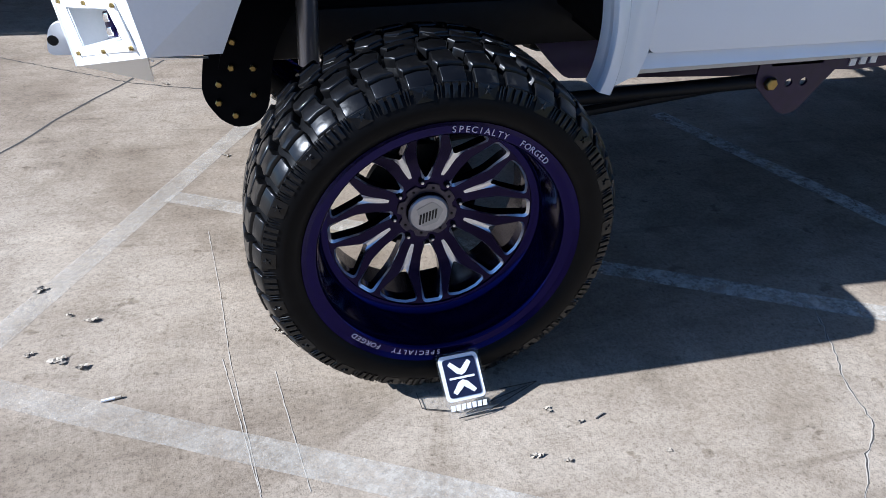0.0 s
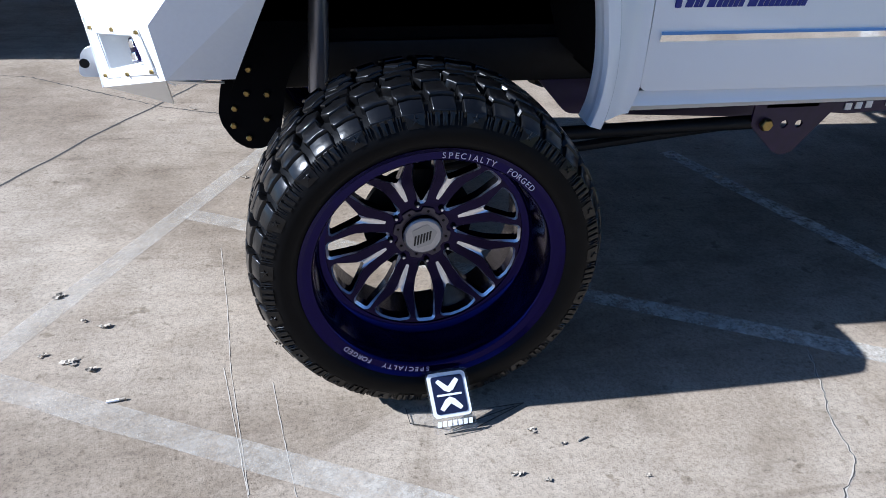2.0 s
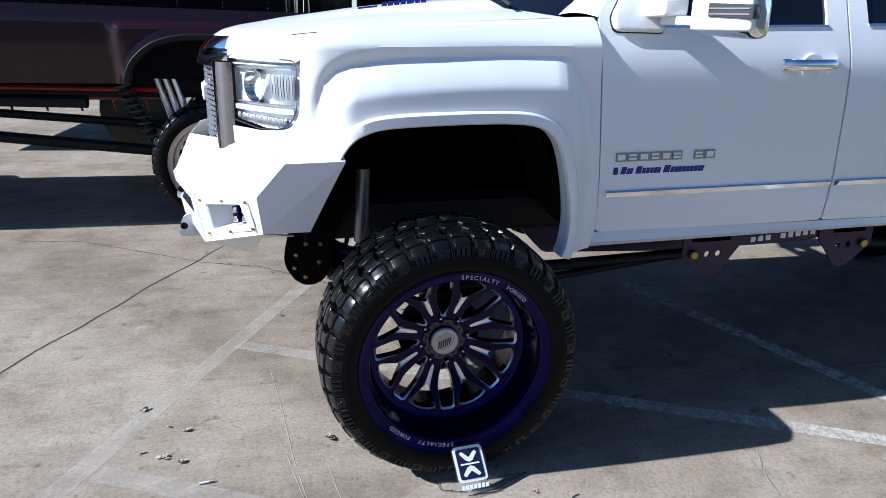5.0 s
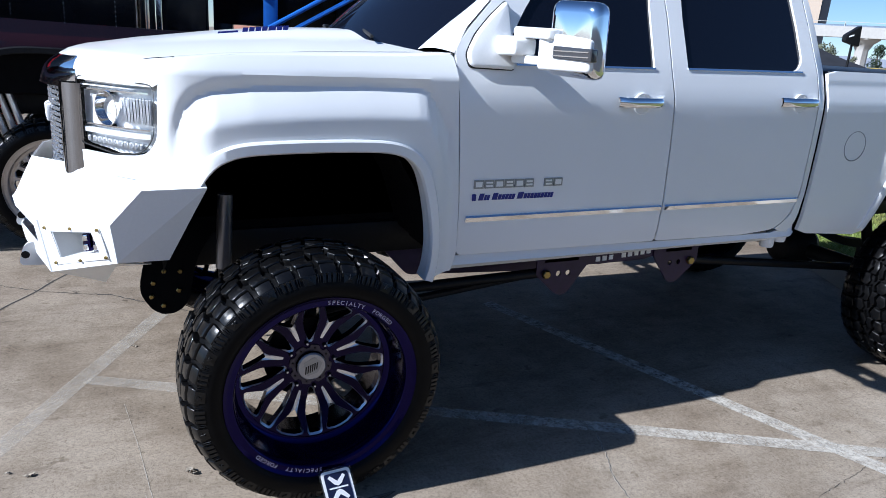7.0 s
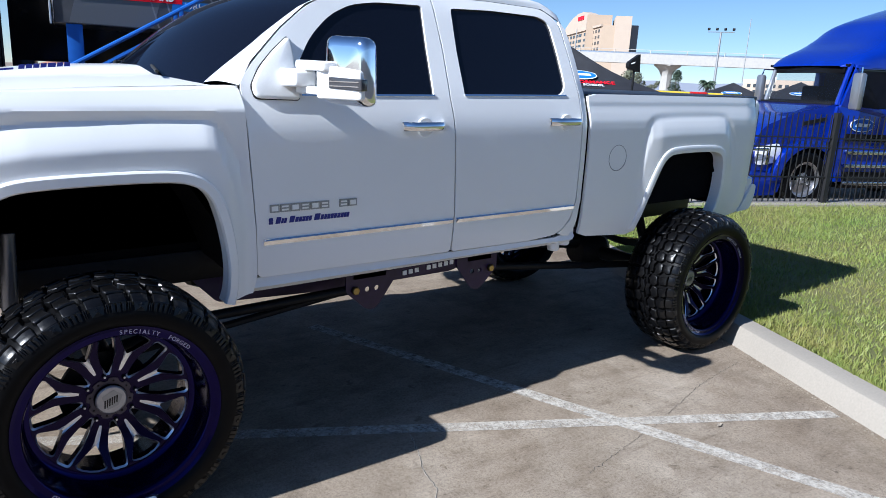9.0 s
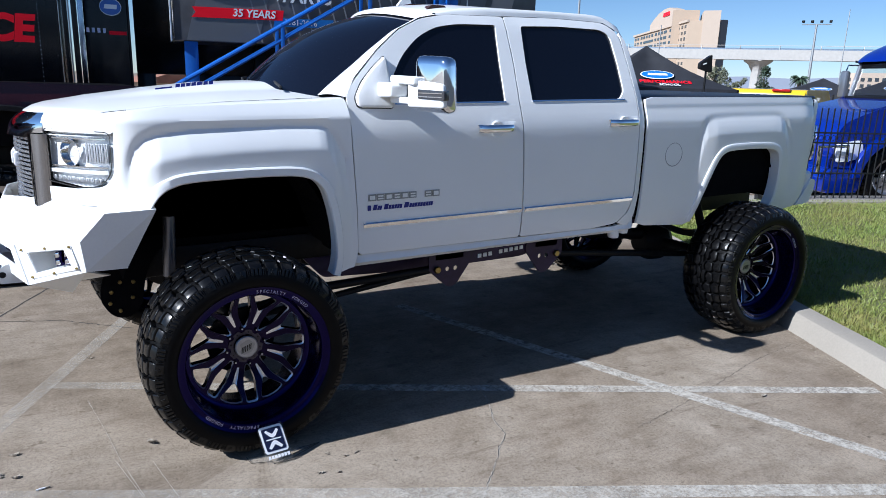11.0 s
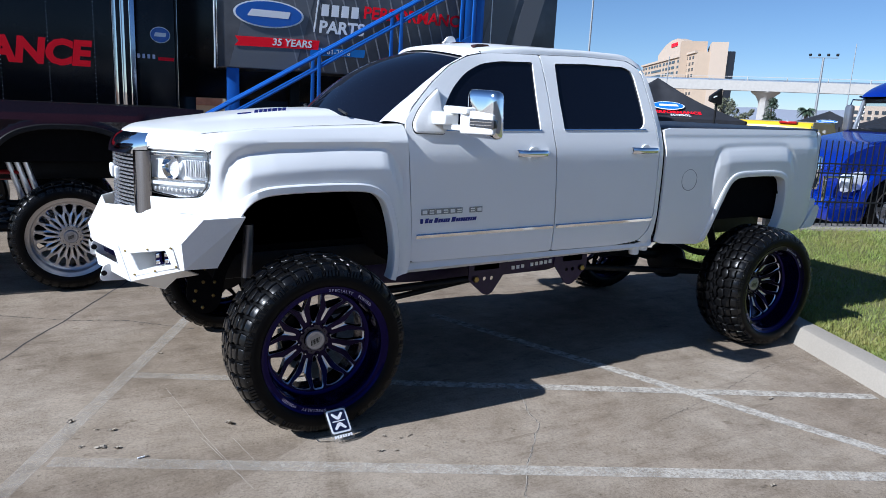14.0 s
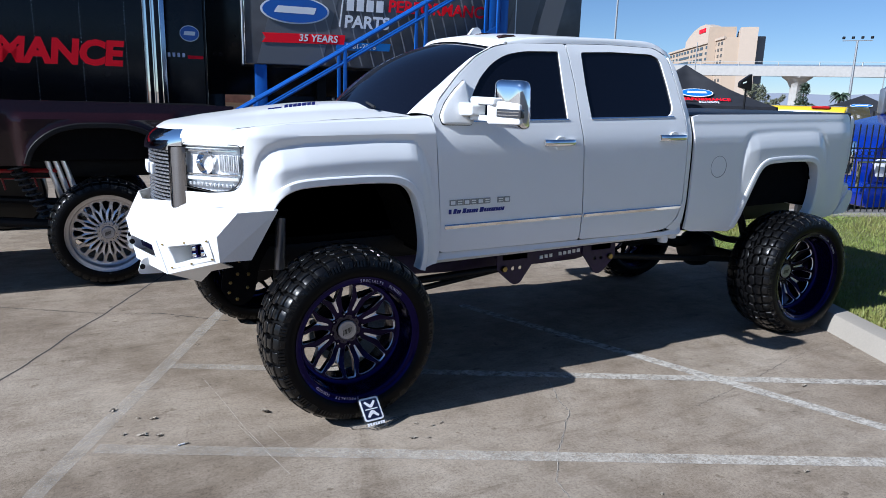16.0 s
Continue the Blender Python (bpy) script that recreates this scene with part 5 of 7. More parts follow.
def tyre_blocks(bm, walls, n, R, y0, y1):
    """Rubber lugs: stepped shoulder lugs, two rows of interlocking blocks on both halves, and raised plates, bars and stars on both walls."""
    p = 2 * math.pi / n
    half = 0.5 * (y1 - y0)
    k = half / 0.20

    def drop(y):
        return 0.036 * min(1.0, abs(y - y0 - half) / half) ** 4

    def lug(poly, side, shift, r0, r1, lift=0.0):
        cs, cy = sum(q[0] for q in poly) / len(poly), sum(q[1] for q in poly) / len(poly)
        rings = []
        for r, f in ((r0, 1.05), (r1 - 0.005, 1.0), (r1 - 0.0025, 0.965), (r1 - 0.0007, 0.925), (r1, 0.87)):
            ring = []
            for a, y in poly:
                a, y = cs + (a - cs) * f, cy + (y - cy) * f
                yy = y0 + y * k if side == 0 else y1 - y * k
                aa = (a if side == 0 else -a) * p + shift
                rr = r - drop(y0 + y * k)
                ring.append(bm.verts.new((rr * math.cos(aa), yy, rr * math.sin(aa))))
            rings.append(ring)
        m = len(poly)
        for ra, rb in zip(rings, rings[1:]):
            for i in range(m):
                bm.faces.new((ra[i], ra[(i + 1) % m], rb[(i + 1) % m], rb[i]))
        top = sum((v.co for v in rings[-1]), Vector()) / m
        c = bm.verts.new((top.x, top.y, top.z))
        for i in range(m):
            bm.faces.new((rings[-1][i], rings[-1][(i + 1) % m], c))

    def on_wall(a, r, d, side, shift):
        aa = (a if side == 0 else -a) * p + shift
        lean = 0.36 * max(0, r - (R - 0.066))
        return (r * math.cos(aa), y0 + d + lean if side == 0 else y1 - d - lean, r * math.sin(aa))

    def raised(poly, side, shift, d0, d1, inset=0.9):
        ca, cr = sum(q[0] for q in poly) / len(poly), sum(q[1] for q in poly) / len(poly)
        w, m = walls[side], len(poly)
        lo = [w.verts.new(on_wall(a, r, d0, side, shift)) for a, r in poly]
        hi = [w.verts.new(on_wall(ca + (a - ca) * inset, cr + (r - cr) * inset, d1, side, shift)) for a, r in poly]
        for i in range(m):
            w.faces.new((lo[i], lo[(i + 1) % m], hi[(i + 1) % m], hi[i]))
        c = w.verts.new(on_wall(ca, cr, d1, side, shift))
        for i in range(m):
            w.faces.new((hi[i], hi[(i + 1) % m], c))

    outer_a = [(0.03, 0.000), (0.41, 0.000), (0.41, 0.018), (0.41, 0.036), (0.22, 0.039), (0.03, 0.036), (0.03, 0.018)]
    inner_a = [(0.035, 0.043), (0.22, 0.046), (0.41, 0.042), (0.46, 0.054), (0.45, 0.086), (0.28, 0.093), (0.13, 0.094), (0.11, 0.062)]
    outer_b = [(0.53, 0.004), (0.91, 0.004), (0.91, 0.022), (0.91, 0.041), (0.72, 0.044), (0.53, 0.041), (0.53, 0.022)]
    inner_b = [(0.535, 0.048), (0.72, 0.051), (0.91, 0.047), (0.96, 0.060), (0.95, 0.100), (0.80, 0.106), (0.66, 0.108), (0.62, 0.066)]
    middle_a = [(0.12, 0.106), (0.44, 0.098), (0.57, 0.120), (0.54, 0.142), (0.38, 0.146), (0.30, 0.158), (0.08, 0.142)]
    middle_b = [(0.66, 0.121), (0.97, 0.112), (1.06, 0.134), (1.05, 0.164), (0.92, 0.168), (0.80, 0.180), (0.60, 0.160)]
    centre_a = [(0.06, 0.156), (0.22, 0.170), (0.48, 0.162), (0.56, 0.182), (0.30, 0.200), (0.04, 0.190)]
    centre_b = [(0.62, 0.176), (0.80, 0.191), (1.00, 0.178), (1.02, 0.196), (0.72, 0.204)]
    star = [(0.205 + (0.075 if i % 2 == 0 else 0.030) * math.sin(math.pi * i / 5), R - 0.054 + (0.0125 if i % 2 == 0 else 0.005) * math.cos(math.pi * i / 5)) for i in range(10)]
    for i in range(n):
        for side in (0, 1):
            shift = i * p + (0.5 * p if side else 0)
            for poly in (outer_a, outer_b):
                lug(poly, side, shift, R - 0.034, R - 0.004)
            for poly in (inner_a, inner_b, middle_a, middle_b, centre_a, centre_b):
                lug(poly, side, shift, R - 0.030, R)
            raised([(0.05, R - 0.076), (0.36, R - 0.076), (0.39, R - 0.040), (0.03, R - 0.040)], side, shift, 0.012, -0.010)
            raised(star, side, shift, -0.008, -0.0135, 0.7)
            for a0 in (0.555, 0.680, 0.805):
                raised([(a0, R - 0.074), (a0 + 0.085, R - 0.074), (a0 + 0.085, R - 0.040), (a0, R - 0.040)], side, shift, 0.012, -0.011)
            for a0, lo in ((0.425, 0.083), (0.475, 0.079), (0.925, 0.083), (0.975, 0.079)):
                raised([(a0, R - lo), (a0 + 0.028, R - lo), (a0 + 0.034, R - 0.042), (a0 + 0.004, R - 0.042)], side, shift, 0.012, -0.009)


def build_wheel(name, R, rim, y1, paint, label, turned=0.0, holes=None, disc=0.297, words=True, hub_y=0.08, shape=FLAT_DISC):
    """A wheel whose outer lip lies in the plane y = 0 and whose hub is the origin; y points into the vehicle."""
    w = thing(name, label, "wheel")

    def spoke_y(r):
        return hub_y + interp(shape, r)

    ty = bmesh.new()
    wall = [(rim - 0.012, 0.010), (rim + 0.004, 0.001), (rim + 0.010, -0.006), (rim + 0.024, -0.013), (R - 0.086, -0.013), (R - 0.074, -0.009), (R - 0.060, -0.004), (R - 0.050, 0.003), (R - 0.040, 0.016), (R - 0.032, 0.04), (R - 0.026, 0.09)]
    prof = wall + [(r, y1 - d) for r, d in wall[::-1]]
    lathe(prof, 96, ty)
    part("tyre", ty, SIDEWALL, w, "black off-road tyre, smooth outer wall", sharp=50)
    lug, biters = bmesh.new(), (bmesh.new(), bmesh.new())
    tyre_blocks(lug, biters, 19, R, 0.0, y1)
    part("tread", lug, RUBBER, w, "chunky shiny black tread blocks", sharp=33)
    for b_ in biters:
        tagged(part("side_lug", b_, WALLPLATE, w, smooth=False), kind="stuff")
    edge = spoke_y(disc)
    bar = lathe([(rim - 0.012, 0.008), (rim + 0.001, 0.000), (rim + 0.003, 0.004), (rim - 0.002, 0.008), (rim - 0.030, 0.010), (rim - 0.036, 0.013), (rim - 0.040, 0.022), (rim - 0.043, min(0.05, 0.5 * edge + 0.02)), (disc + 0.018, max(0.03, edge - 0.022)), (disc + 0.008, edge - 0.008), (disc - 0.008, edge - 0.004), (disc - 0.010, edge + 0.012), (disc + 0.005, edge + 0.04), (disc + 0.005, max(edge + 0.07, y1 - 0.06)), (rim - 0.02, y1 - 0.02), (rim, y1)], 96)
    part("rim", bar, paint, w, "deep dished glossy purple rim barrel", sharp=58)
    holes = holes or [grown(h, 0.0028, False) for h in wheel_holes()]
    holes = [[tuple(Matrix.Rotation(radians(turned), 2) @ Vector(p)) for p in h] for h in holes]
    face = bmesh.new()
    ring = [polar(disc - 0.002, 360 * i / 96) for i in range(96)]
    loops = [grown(h, 0.0065) for h in holes]
    for lp in (ring, *loops):
        vs = [face.verts.new((a, 0, b)) for a, b in lp]
        for i in range(len(vs)):
            face.edges.new((vs[i], vs[(i + 1) % len(vs)]))
    bmesh.ops.triangle_fill(face, use_beauty=True, edges=face.edges[:], normal=(0, -1, 0))
    for v in face.verts:
        v.co.y = spoke_y(math.hypot(v.co.x, v.co.z))
    cut = bmesh.new()
    for h, g in zip(holes, loops):
        k = len(h)
        rows = []
        for lp, d in ((g, 0.0), (h, 0.0055), (h, 0.040)):
            rows.append([(x, spoke_y(math.hypot(x, z)) + d, z) for x, z in lp])
        for ra, rb, bmx in ((0, 1, cut), (1, 2, face)):
            va = [bmx.verts.new(p) for p in rows[ra]]
            vb = [bmx.verts.new(p) for p in rows[rb]]
            for i in range(k):
                bmx.faces.new((va[i], va[(i + 1) % k], vb[(i + 1) % k], vb[i]))
    bmesh.ops.remove_doubles(face, verts=face.verts[:], dist=1e-5)
    part("spokes", face, SPOKE if paint is PURPLE else paint, w, "purple forked spokes", sharp=25)
    part("milled_edge", cut, MILLED, w, "bare milled aluminium window edges", sharp=20)
    cap_y = hub_y - 0.027
    hub = lathe([(0.0, cap_y), (0.053, cap_y), (0.058, cap_y + 0.004), (0.059, cap_y + 0.008)], 48)
    part("centre_cap", hub, CAP, w, "silver hub cap with engraved shield")
    part("cap_skirt", lathe([(0.0575, cap_y + 0.006), (0.060, cap_y + 0.010), (0.062, hub_y + 0.02)], 48), SPOKE if paint is PURPLE else paint, w)
    rg = bmesh.new()
    n = 96
    lo, mid, hi = [], [], []
    for i in range(n):
        a = 360 * i / n
        r = 0.086 - 0.012 * smooth01((math.cos(radians(8 * (a - 10 - turned))) - 0.1) / 0.5)
        lo.append(rg.verts.new((*(polar(0.061, a)[0:1]), hub_y - 0.006, polar(0.061, a)[1])))
        mid.append(rg.verts.new((polar(r, a)[0], hub_y - 0.006, polar(r, a)[1])))
        hi.append(rg.verts.new((polar(r + 0.001, a)[0], hub_y + 0.012, polar(r + 0.001, a)[1])))
    for i in range(n):
        j = (i + 1) % n
        rg.faces.new((lo[i], mid[i], mid[j], lo[j]))
        rg.faces.new((mid[i], hi[i], hi[j], mid[j]))
    part("hub_ring", rg, RINGMETAL if paint is PURPLE else paint, w, "scalloped metal ring round the cap", sharp=30)
    shield = prism(rounded([(-0.036, 0.020), (0.010, 0.042), (0.042, 0.014), (0.024, -0.026), (-0.018, -0.038)], 0.006), 0.0015, "y", at=cap_y - 0.0012)
    em = part("emblem", shield, BADGE, w, "engraved striped shield")
    for i in range(6):
        x = -0.028 + 0.0088 * i
        part("groove", prism([(x, -0.030 + 0.0035 * i), (x + 0.0045, -0.030 + 0.0035 * i), (x + 0.008, 0.004 + 0.003 * i), (x + 0.002, 0.003 + 0.003 * i)], 0.0006, "y", at=cap_y - 0.0018), GAP, em, smooth=False)
    for i in range(8):
        x, z = polar(0.096, 10 + 45 * i + turned)
        nut = lathe([(0.0, -0.014), (0.0055, -0.013), (0.008, -0.008), (0.0095, 0.0), (0.0095, 0.02)], 8)
        bmesh.ops.translate(nut, vec=(x, hub_y, z), verts=nut.verts[:])
        o = part("lug_nut", nut, BLACK, w, "black lug nut with bright tip")
        tip = lathe([(0.0, -0.0165), (0.004, -0.016), (0.0055, -0.0125), (0.003, -0.010)], 8)
        bmesh.ops.translate(tip, vec=(x, hub_y, z), verts=tip.verts[:])
        part("nut_tip", tip, MILLED, o)
        x, z = polar(0.074, 32.5 + 45 * i + turned)
        nut = lathe([(0.0, -0.009), (0.003, -0.009), (0.0045, -0.007), (0.0045, 0.0)], 6)
        bmesh.ops.translate(nut, vec=(x, hub_y, z), verts=nut.verts[:])
        part("bolt", nut, BLACK, w)
    part("brake_disc", lathe([(0.09, hub_y + 0.075), (0.17, hub_y + 0.075), (0.17, hub_y + 0.10), (0.09, hub_y + 0.10)], 40), BLACK, w, "dark brake disc behind the spokes")
    part("hub_barrel", lathe([(0.0, hub_y + 0.012), (0.088, hub_y + 0.012), (0.088, hub_y + 0.15), (0.0, hub_y + 0.15)], 24), BLACK, w)
    # words on the lip
    for start, step in ((88.5, -2.75), (268.5, -2.75)) if words else ():
        for i, ch in enumerate("SPECIALTY  FORGED"):
            if ch == " ":
                continue
            a = start + step * i
            rr = rim - 0.021
            m = Matrix.Translation((rr * math.cos(radians(a)), 0.0078, rr * math.sin(radians(a)))) @ Matrix.Rotation(radians(-(a - 90)), 4, "Y") @ Matrix.Rotation(radians(90), 4, "X") @ Matrix.Translation((0, -0.008, 0))
            lettering("letter", ch, 0.0225, SILVER, m, w, extrude=0.0008, align="CENTER")
    return w


RIM, TYRE_R = 0.366, 0.502
w0 = build_wheel("wheel", TYRE_R, RIM, 0.405, PURPLE, "deep dished purple alloy wheel with wide black off-road tyre", hub_y=0.224, shape=CONCAVE_DISC)
w0.parent = truck
for n_, (x, y, yaw, far, spin) in enumerate(((-0.0226, -0.081, 1.75, 0, 0), (3.835, -0.020, 0.0, 0, 14), (-0.150, 2 * YC - 0.07, -1.75, 1, 30), (3.835, 2 * YC - 0.03, 0.0, 1, 50))):
    m = Matrix.Translation((x, y, TYRE_R - 0.002)) @ Matrix.Rotation(radians(yaw + (180 if far else 0)), 4, "Z") @ Matrix.Rotation(radians(spin), 4, "Y")
    if n_ == 0:
        w0.matrix_basis = TRUCK_POSE.inverted() @ m
    else:
        copy_thing(w0, TRUCK_POSE.inverted() @ m)

# ---- lawn, kerb and path ----
def kx(y):
    return 4.20 + 0.44 * y


GRASS = material("lawn_soil", (0.055, 0.078, 0.018), 0.9, vary=0.5, grain=40, bump=0.8, second=(0.17, 0.145, 0.06), scale2=1.1)
BLADE = material("grass_blade", (0.110, 0.185, 0.026), 0.6, vary=0.4, grain=14, second=(0.25, 0.22, 0.065), scale2=1.1)
bm = bmesh.new()
prof = [(-0.02, 0.0), (0.02, 0.10), (0.05, 0.135), (0.09, 0.145), (0.22, 0.150), (0.235, 0.10)]
rows = []
for i in range(121):
    y = -14 + 40 * i / 120
    rows.append([bm.verts.new((kx(y) + a + 0.006 * noise.noise(Vector((y * 2, a * 9, 0))), y, z + (0.004 * noise.noise(Vector((y * 3, a * 7, 4))) if z > 0.05 else 0))) for a, z in prof])
for a, b in zip(rows, rows[1:]):
    for j in range(len(prof) - 1):
        bm.faces.new((a[j], b[j], b[j + 1], a[j + 1]))
tagged(finish("kerb", bm, KERB), "pale worn concrete kerb beside the lawn", "kerb", kind="structure")


def lawn_z(d):
    return 0.13 + 0.19 * smooth01(d / 4.0)


FENCE_E = Vector((0.945, -0.326, 0.0))          # along the fence
FENCE_N = Vector((-0.326, -0.945, 0.0))         # from the fence to the lawn


def fence_at(s, off=0.0, z=0.0):
    """A place on the fence line, s along it and off to the lawn's side."""
    return Vector((9.0, 2.67, z)) + FENCE_E * s + FENCE_N * off


def fx(y):
    """Where the fence crosses a row of the lawn."""
    return 16.74 - 2.9 * y


bm = bmesh.new()
rows = []
for i in range(121):
    y = -14 + 17.6 * i / 120
    wide = fx(y) - 0.26 - kx(y) - 0.23
    rows.append([bm.verts.new((kx(y) + 0.23 + d * wide / 4.0, y, lawn_z(d) + 0.015 * noise.noise(Vector((d, y, 0))))) for d in (0, 0.3, 0.7, 1.2, 1.8, 2.5, 3.2, 3.7, 4.0)])
for a, b in zip(rows, rows[1:]):
    for j in range(8):
        bm.faces.new((a[j], b[j], b[j + 1], a[j + 1]))
tagged(finish("lawn", bm, GRASS), "clipped green lawn with dry straw patches", "lawn", kind="structure")
rng = np.random.default_rng(7)
N = 110000
yy = rng.uniform(-3.2, 3.55, N)
dd = 4.0 * rng.uniform(0, 1, N) ** 1.7
keep = np.array([noise.noise(Vector((a * 2.2, b * 2.2, 3))) > -0.62 for a, b in zip(dd, yy)])
yy, dd = yy[keep], dd[keep]
n = len(yy)
px, pz = kx(yy) + 0.24 + dd * (fx(yy) - 0.50 - kx(yy)) / 4.0, 0.13 + 0.19 * (lambda t: t * t * (3 - 2 * t))(np.clip(dd / 4.0, 0, 1))
ang, hgt, wid = rng.uniform(0, 6.283, n), rng.uniform(0.022, 0.055, n), rng.uniform(0.003, 0.008, n)
lean = rng.normal(0, 0.022, (n, 2))
co = np.zeros((n, 3, 3))
co[:, 0] = np.stack([px - wid * np.cos(ang), yy - wid * np.sin(ang), pz - 0.01], 1)
co[:, 1] = np.stack([px + wid * np.cos(ang), yy + wid * np.sin(ang), pz - 0.01], 1)
co[:, 2] = np.stack([px + lean[:, 0], yy + lean[:, 1], pz + hgt], 1)
me = bpy.data.meshes.new("grass")
me.from_pydata(co.reshape(-1, 3), [], np.arange(3 * n).reshape(-1, 3))
me.materials.append(BLADE)
tagged(new("grass", me), "short green and straw grass blades", "grass", kind="stuff")
bm = bmesh.new()
rows = [[bm.verts.new(fence_at(q, a, z)) for a, z in ((0.22, 0.25), (0.21, 0.340), (-0.35, 0.340), (-0.37, 0.0))] for q in np.linspace(-3.4, 16, 41)]
for a, b in zip(rows, rows[1:]):
    for j in range(3):
        bm.faces.new((a[j], b[j], b[j + 1], a[j + 1]))
tagged(finish("fence_footing", bm, KERB), "pale concrete strip under the fence", "footing", kind="structure")

# ---- unseen wall added behind the walk; closes the lot and blocks low skylight ----
tagged(finish("wall_south", box((-60, -16.4, 0), (60, -16, 3.2)), material("hall_wall", (0.42, 0.40, 0.38), 0.85, vary=0.2, grain=3, bump=0.2), smooth=False), "plain grey wall added unseen behind the car park", "wall", kind="structure")

# ---- fence ----
IRON = material("black_iron", (0.012, 0.012, 0.013), 0.5, vary=0.3, grain=30)


def upright(q, z0, z1, r, name, parent):
    o = part(name, box((-r, -r, z0), (r, r, z1), 0), IRON, parent, smooth=False)
    o.matrix_basis = Matrix.Translation(fence_at(q)) @ Matrix.Rotation(math.atan2(FENCE_E.y, FENCE_E.x), 4, "Z")
    return o


for k in range(6):
    f = thing("iron_fence", "black iron picket fence panel on a concrete strip", "fence", "fence panels")
    q0 = -1.2 + 2.4 * k
    upright(q0, 0.33, 1.66, 0.038, "post", f)
    for z in (0.72, 1.15, 1.29):
        part("rail", tube([fence_at(q0, 0, z), fence_at(q0 + 2.4, 0, z)], 0.015, 4), IRON, f, smooth=False)
    for i in range(1, 24):
        upright(q0 + 0.10 * i, 0.36, 1.63, 0.0065, "picket", f)
    for i in range(24):
        r = lathe([(0.033, -0.003), (0.039, -0.003), (0.039, 0.003), (0.033, 0.003)], 10)
        bmesh.ops.transform(r, matrix=Matrix.Translation(fence_at(q0 + 0.10 * i + 0.05, 0, 1.22)) @ Matrix.Rotation(math.atan2(FENCE_E.y, FENCE_E.x), 4, "Z"), verts=r.verts[:])
        part("ring", r, IRON, f)

# ---- black trailers with stairs ----
DARK = material("black_trailer_skin", (0.007, 0.007, 0.009), 0.20, spec=0.3, vary=0.3, grain=3)
PRINT = material("charcoal_print", (0.085, 0.088, 0.10), 0.3, vary=0.6, grain=2.2, second=(0.035, 0.036, 0.042))
REDP = material("red_print", (0.92, 0.006, 0.022), 0.5, spec=0.15)
BLUEP = material("blue_print", (0.02, 0.16, 0.50), 0.45)
OVAL = material("oval_blue", (0.012, 0.09, 0.42), 0.3, coat=0.5)
STEELB = material("blue_steel", (0.015, 0.10, 0.42), 0.4, vary=0.15, grain=15)
FACE_Y = Matrix.Rotation(radians(90), 4, "X")


def oval(name, x, y, z, a, b, parent, label):
    """A plain blue oval with a white rim."""
    pts = [polar(1, 10 * i) for i in range(36)]
    o = part(name, prism([(x + a * p, z + b * q) for p, q in pts], 0.010, "y", at=y - 0.010), INK, parent, label, smooth=False)
    part("oval_field", prism([(x + a * 0.94 * p, z + b * 0.90 * q) for p, q in pts], 0.014, "y", at=y - 0.014), OVAL, o, smooth=False)
    part("oval_bar", prism(rounded([(x - 0.62 * a, z - 0.22 * b), (x - 0.50 * a, z + 0.28 * b), (x + 0.62 * a, z + 0.26 * b), (x + 0.55 * a, z - 0.24 * b)], 0.1 * b), 0.0165, "y", at=y - 0.0165), INK, o, "pale script-like bar", smooth=False)
    return o


TURNED = Matrix.Translation((0.3, 6.6, 0)) @ Matrix.Rotation(radians(-5), 4, "Z") @ Matrix.Translation((-0.3, -6.6, 0))
TURNED2 = Matrix.Translation((0.8, 6.6, 0)) @ Matrix.Rotation(radians(-8), 4, "Z") @ Matrix.Translation((-0.8, -6.6, 0))
race = thing("race_trailer", "long black event trailer with red lettering on its side", "trailer", m=TURNED)
part("body", box((-5.3, 6.6, 1.02), (-0.50, 9.1, 4.15), 0.02), DARK, race, "black riveted trailer skin")
part("chassis_rail", box((-5.0, 7.2, 0.80), (-0.6, 7.35, 1.02), 0.01), BLACK, race)
for x in (-2.3, -1.2):
    wv = lathe([(0.0, 0.0), (0.3, 0.0), (0.48, 0.02), (0.5, 0.06), (0.5, 0.28), (0.0, 0.28)], 24)
    bmesh.ops.translate(wv, vec=(x, 6.60, 0.5), verts=wv.verts[:])
    part("wheel", wv, RUBBER, race)
for x, w, mat in ((-0.500, 0.008, BADGE), (-0.455, 0.05, DARK), (-0.395, 0.012, BADGE), (-0.36, 0.06, DARK)):
    part("corner_strip", box((x, 6.575, 0.8), (x + w, 6.66, 4.1), 0.004), mat, race, "upright metal corner strip")
part("corner_strip", box((-0.29, 6.60, 0.8), (-0.235, 6.68, 4.1), 0.004), material("mirror_strip", (0.35, 0.42, 0.55), 0.15, 1.0), race)
rv = bmesh.new()
for c in range(8):
    for r in range(60):
        box((-0.72 - 0.52 * c, 6.596, 0.95 + 0.052 * r), (-0.712 - 0.52 * c, 6.602, 0.958 + 0.052 * r), 0, rv)
tagged(part("rivet_row", rv, MILLED, race, smooth=False), kind="stuff")
lettering("side_lettering", "PERFORMANCE", 0.415, REDP, Matrix.Translation((-0.78, 6.588, 2.145)) @ FACE_Y @ Matrix.Scale(1.02, 4, (1, 0, 0)), race, "large red block letters", 0.004, "RIGHT", 0.12, 0.98, 0.020)
nose = thing("trailer_nose", "black trailer end panel with blue oval mark", "trailer", m=TURNED)
part("panel", box((-0.235, 6.75, 0.35), (0.27, 9.0, 4.1), 0.02), DARK, nose)
part("edge_strip", box((0.262, 6.735, 0.4), (0.285, 6.80, 4.1), 0.003), BLACK, nose)
oval("mark", 0.075, 6.748, 2.60, 0.125, 0.105, nose, "small blue oval mark with pale rim")
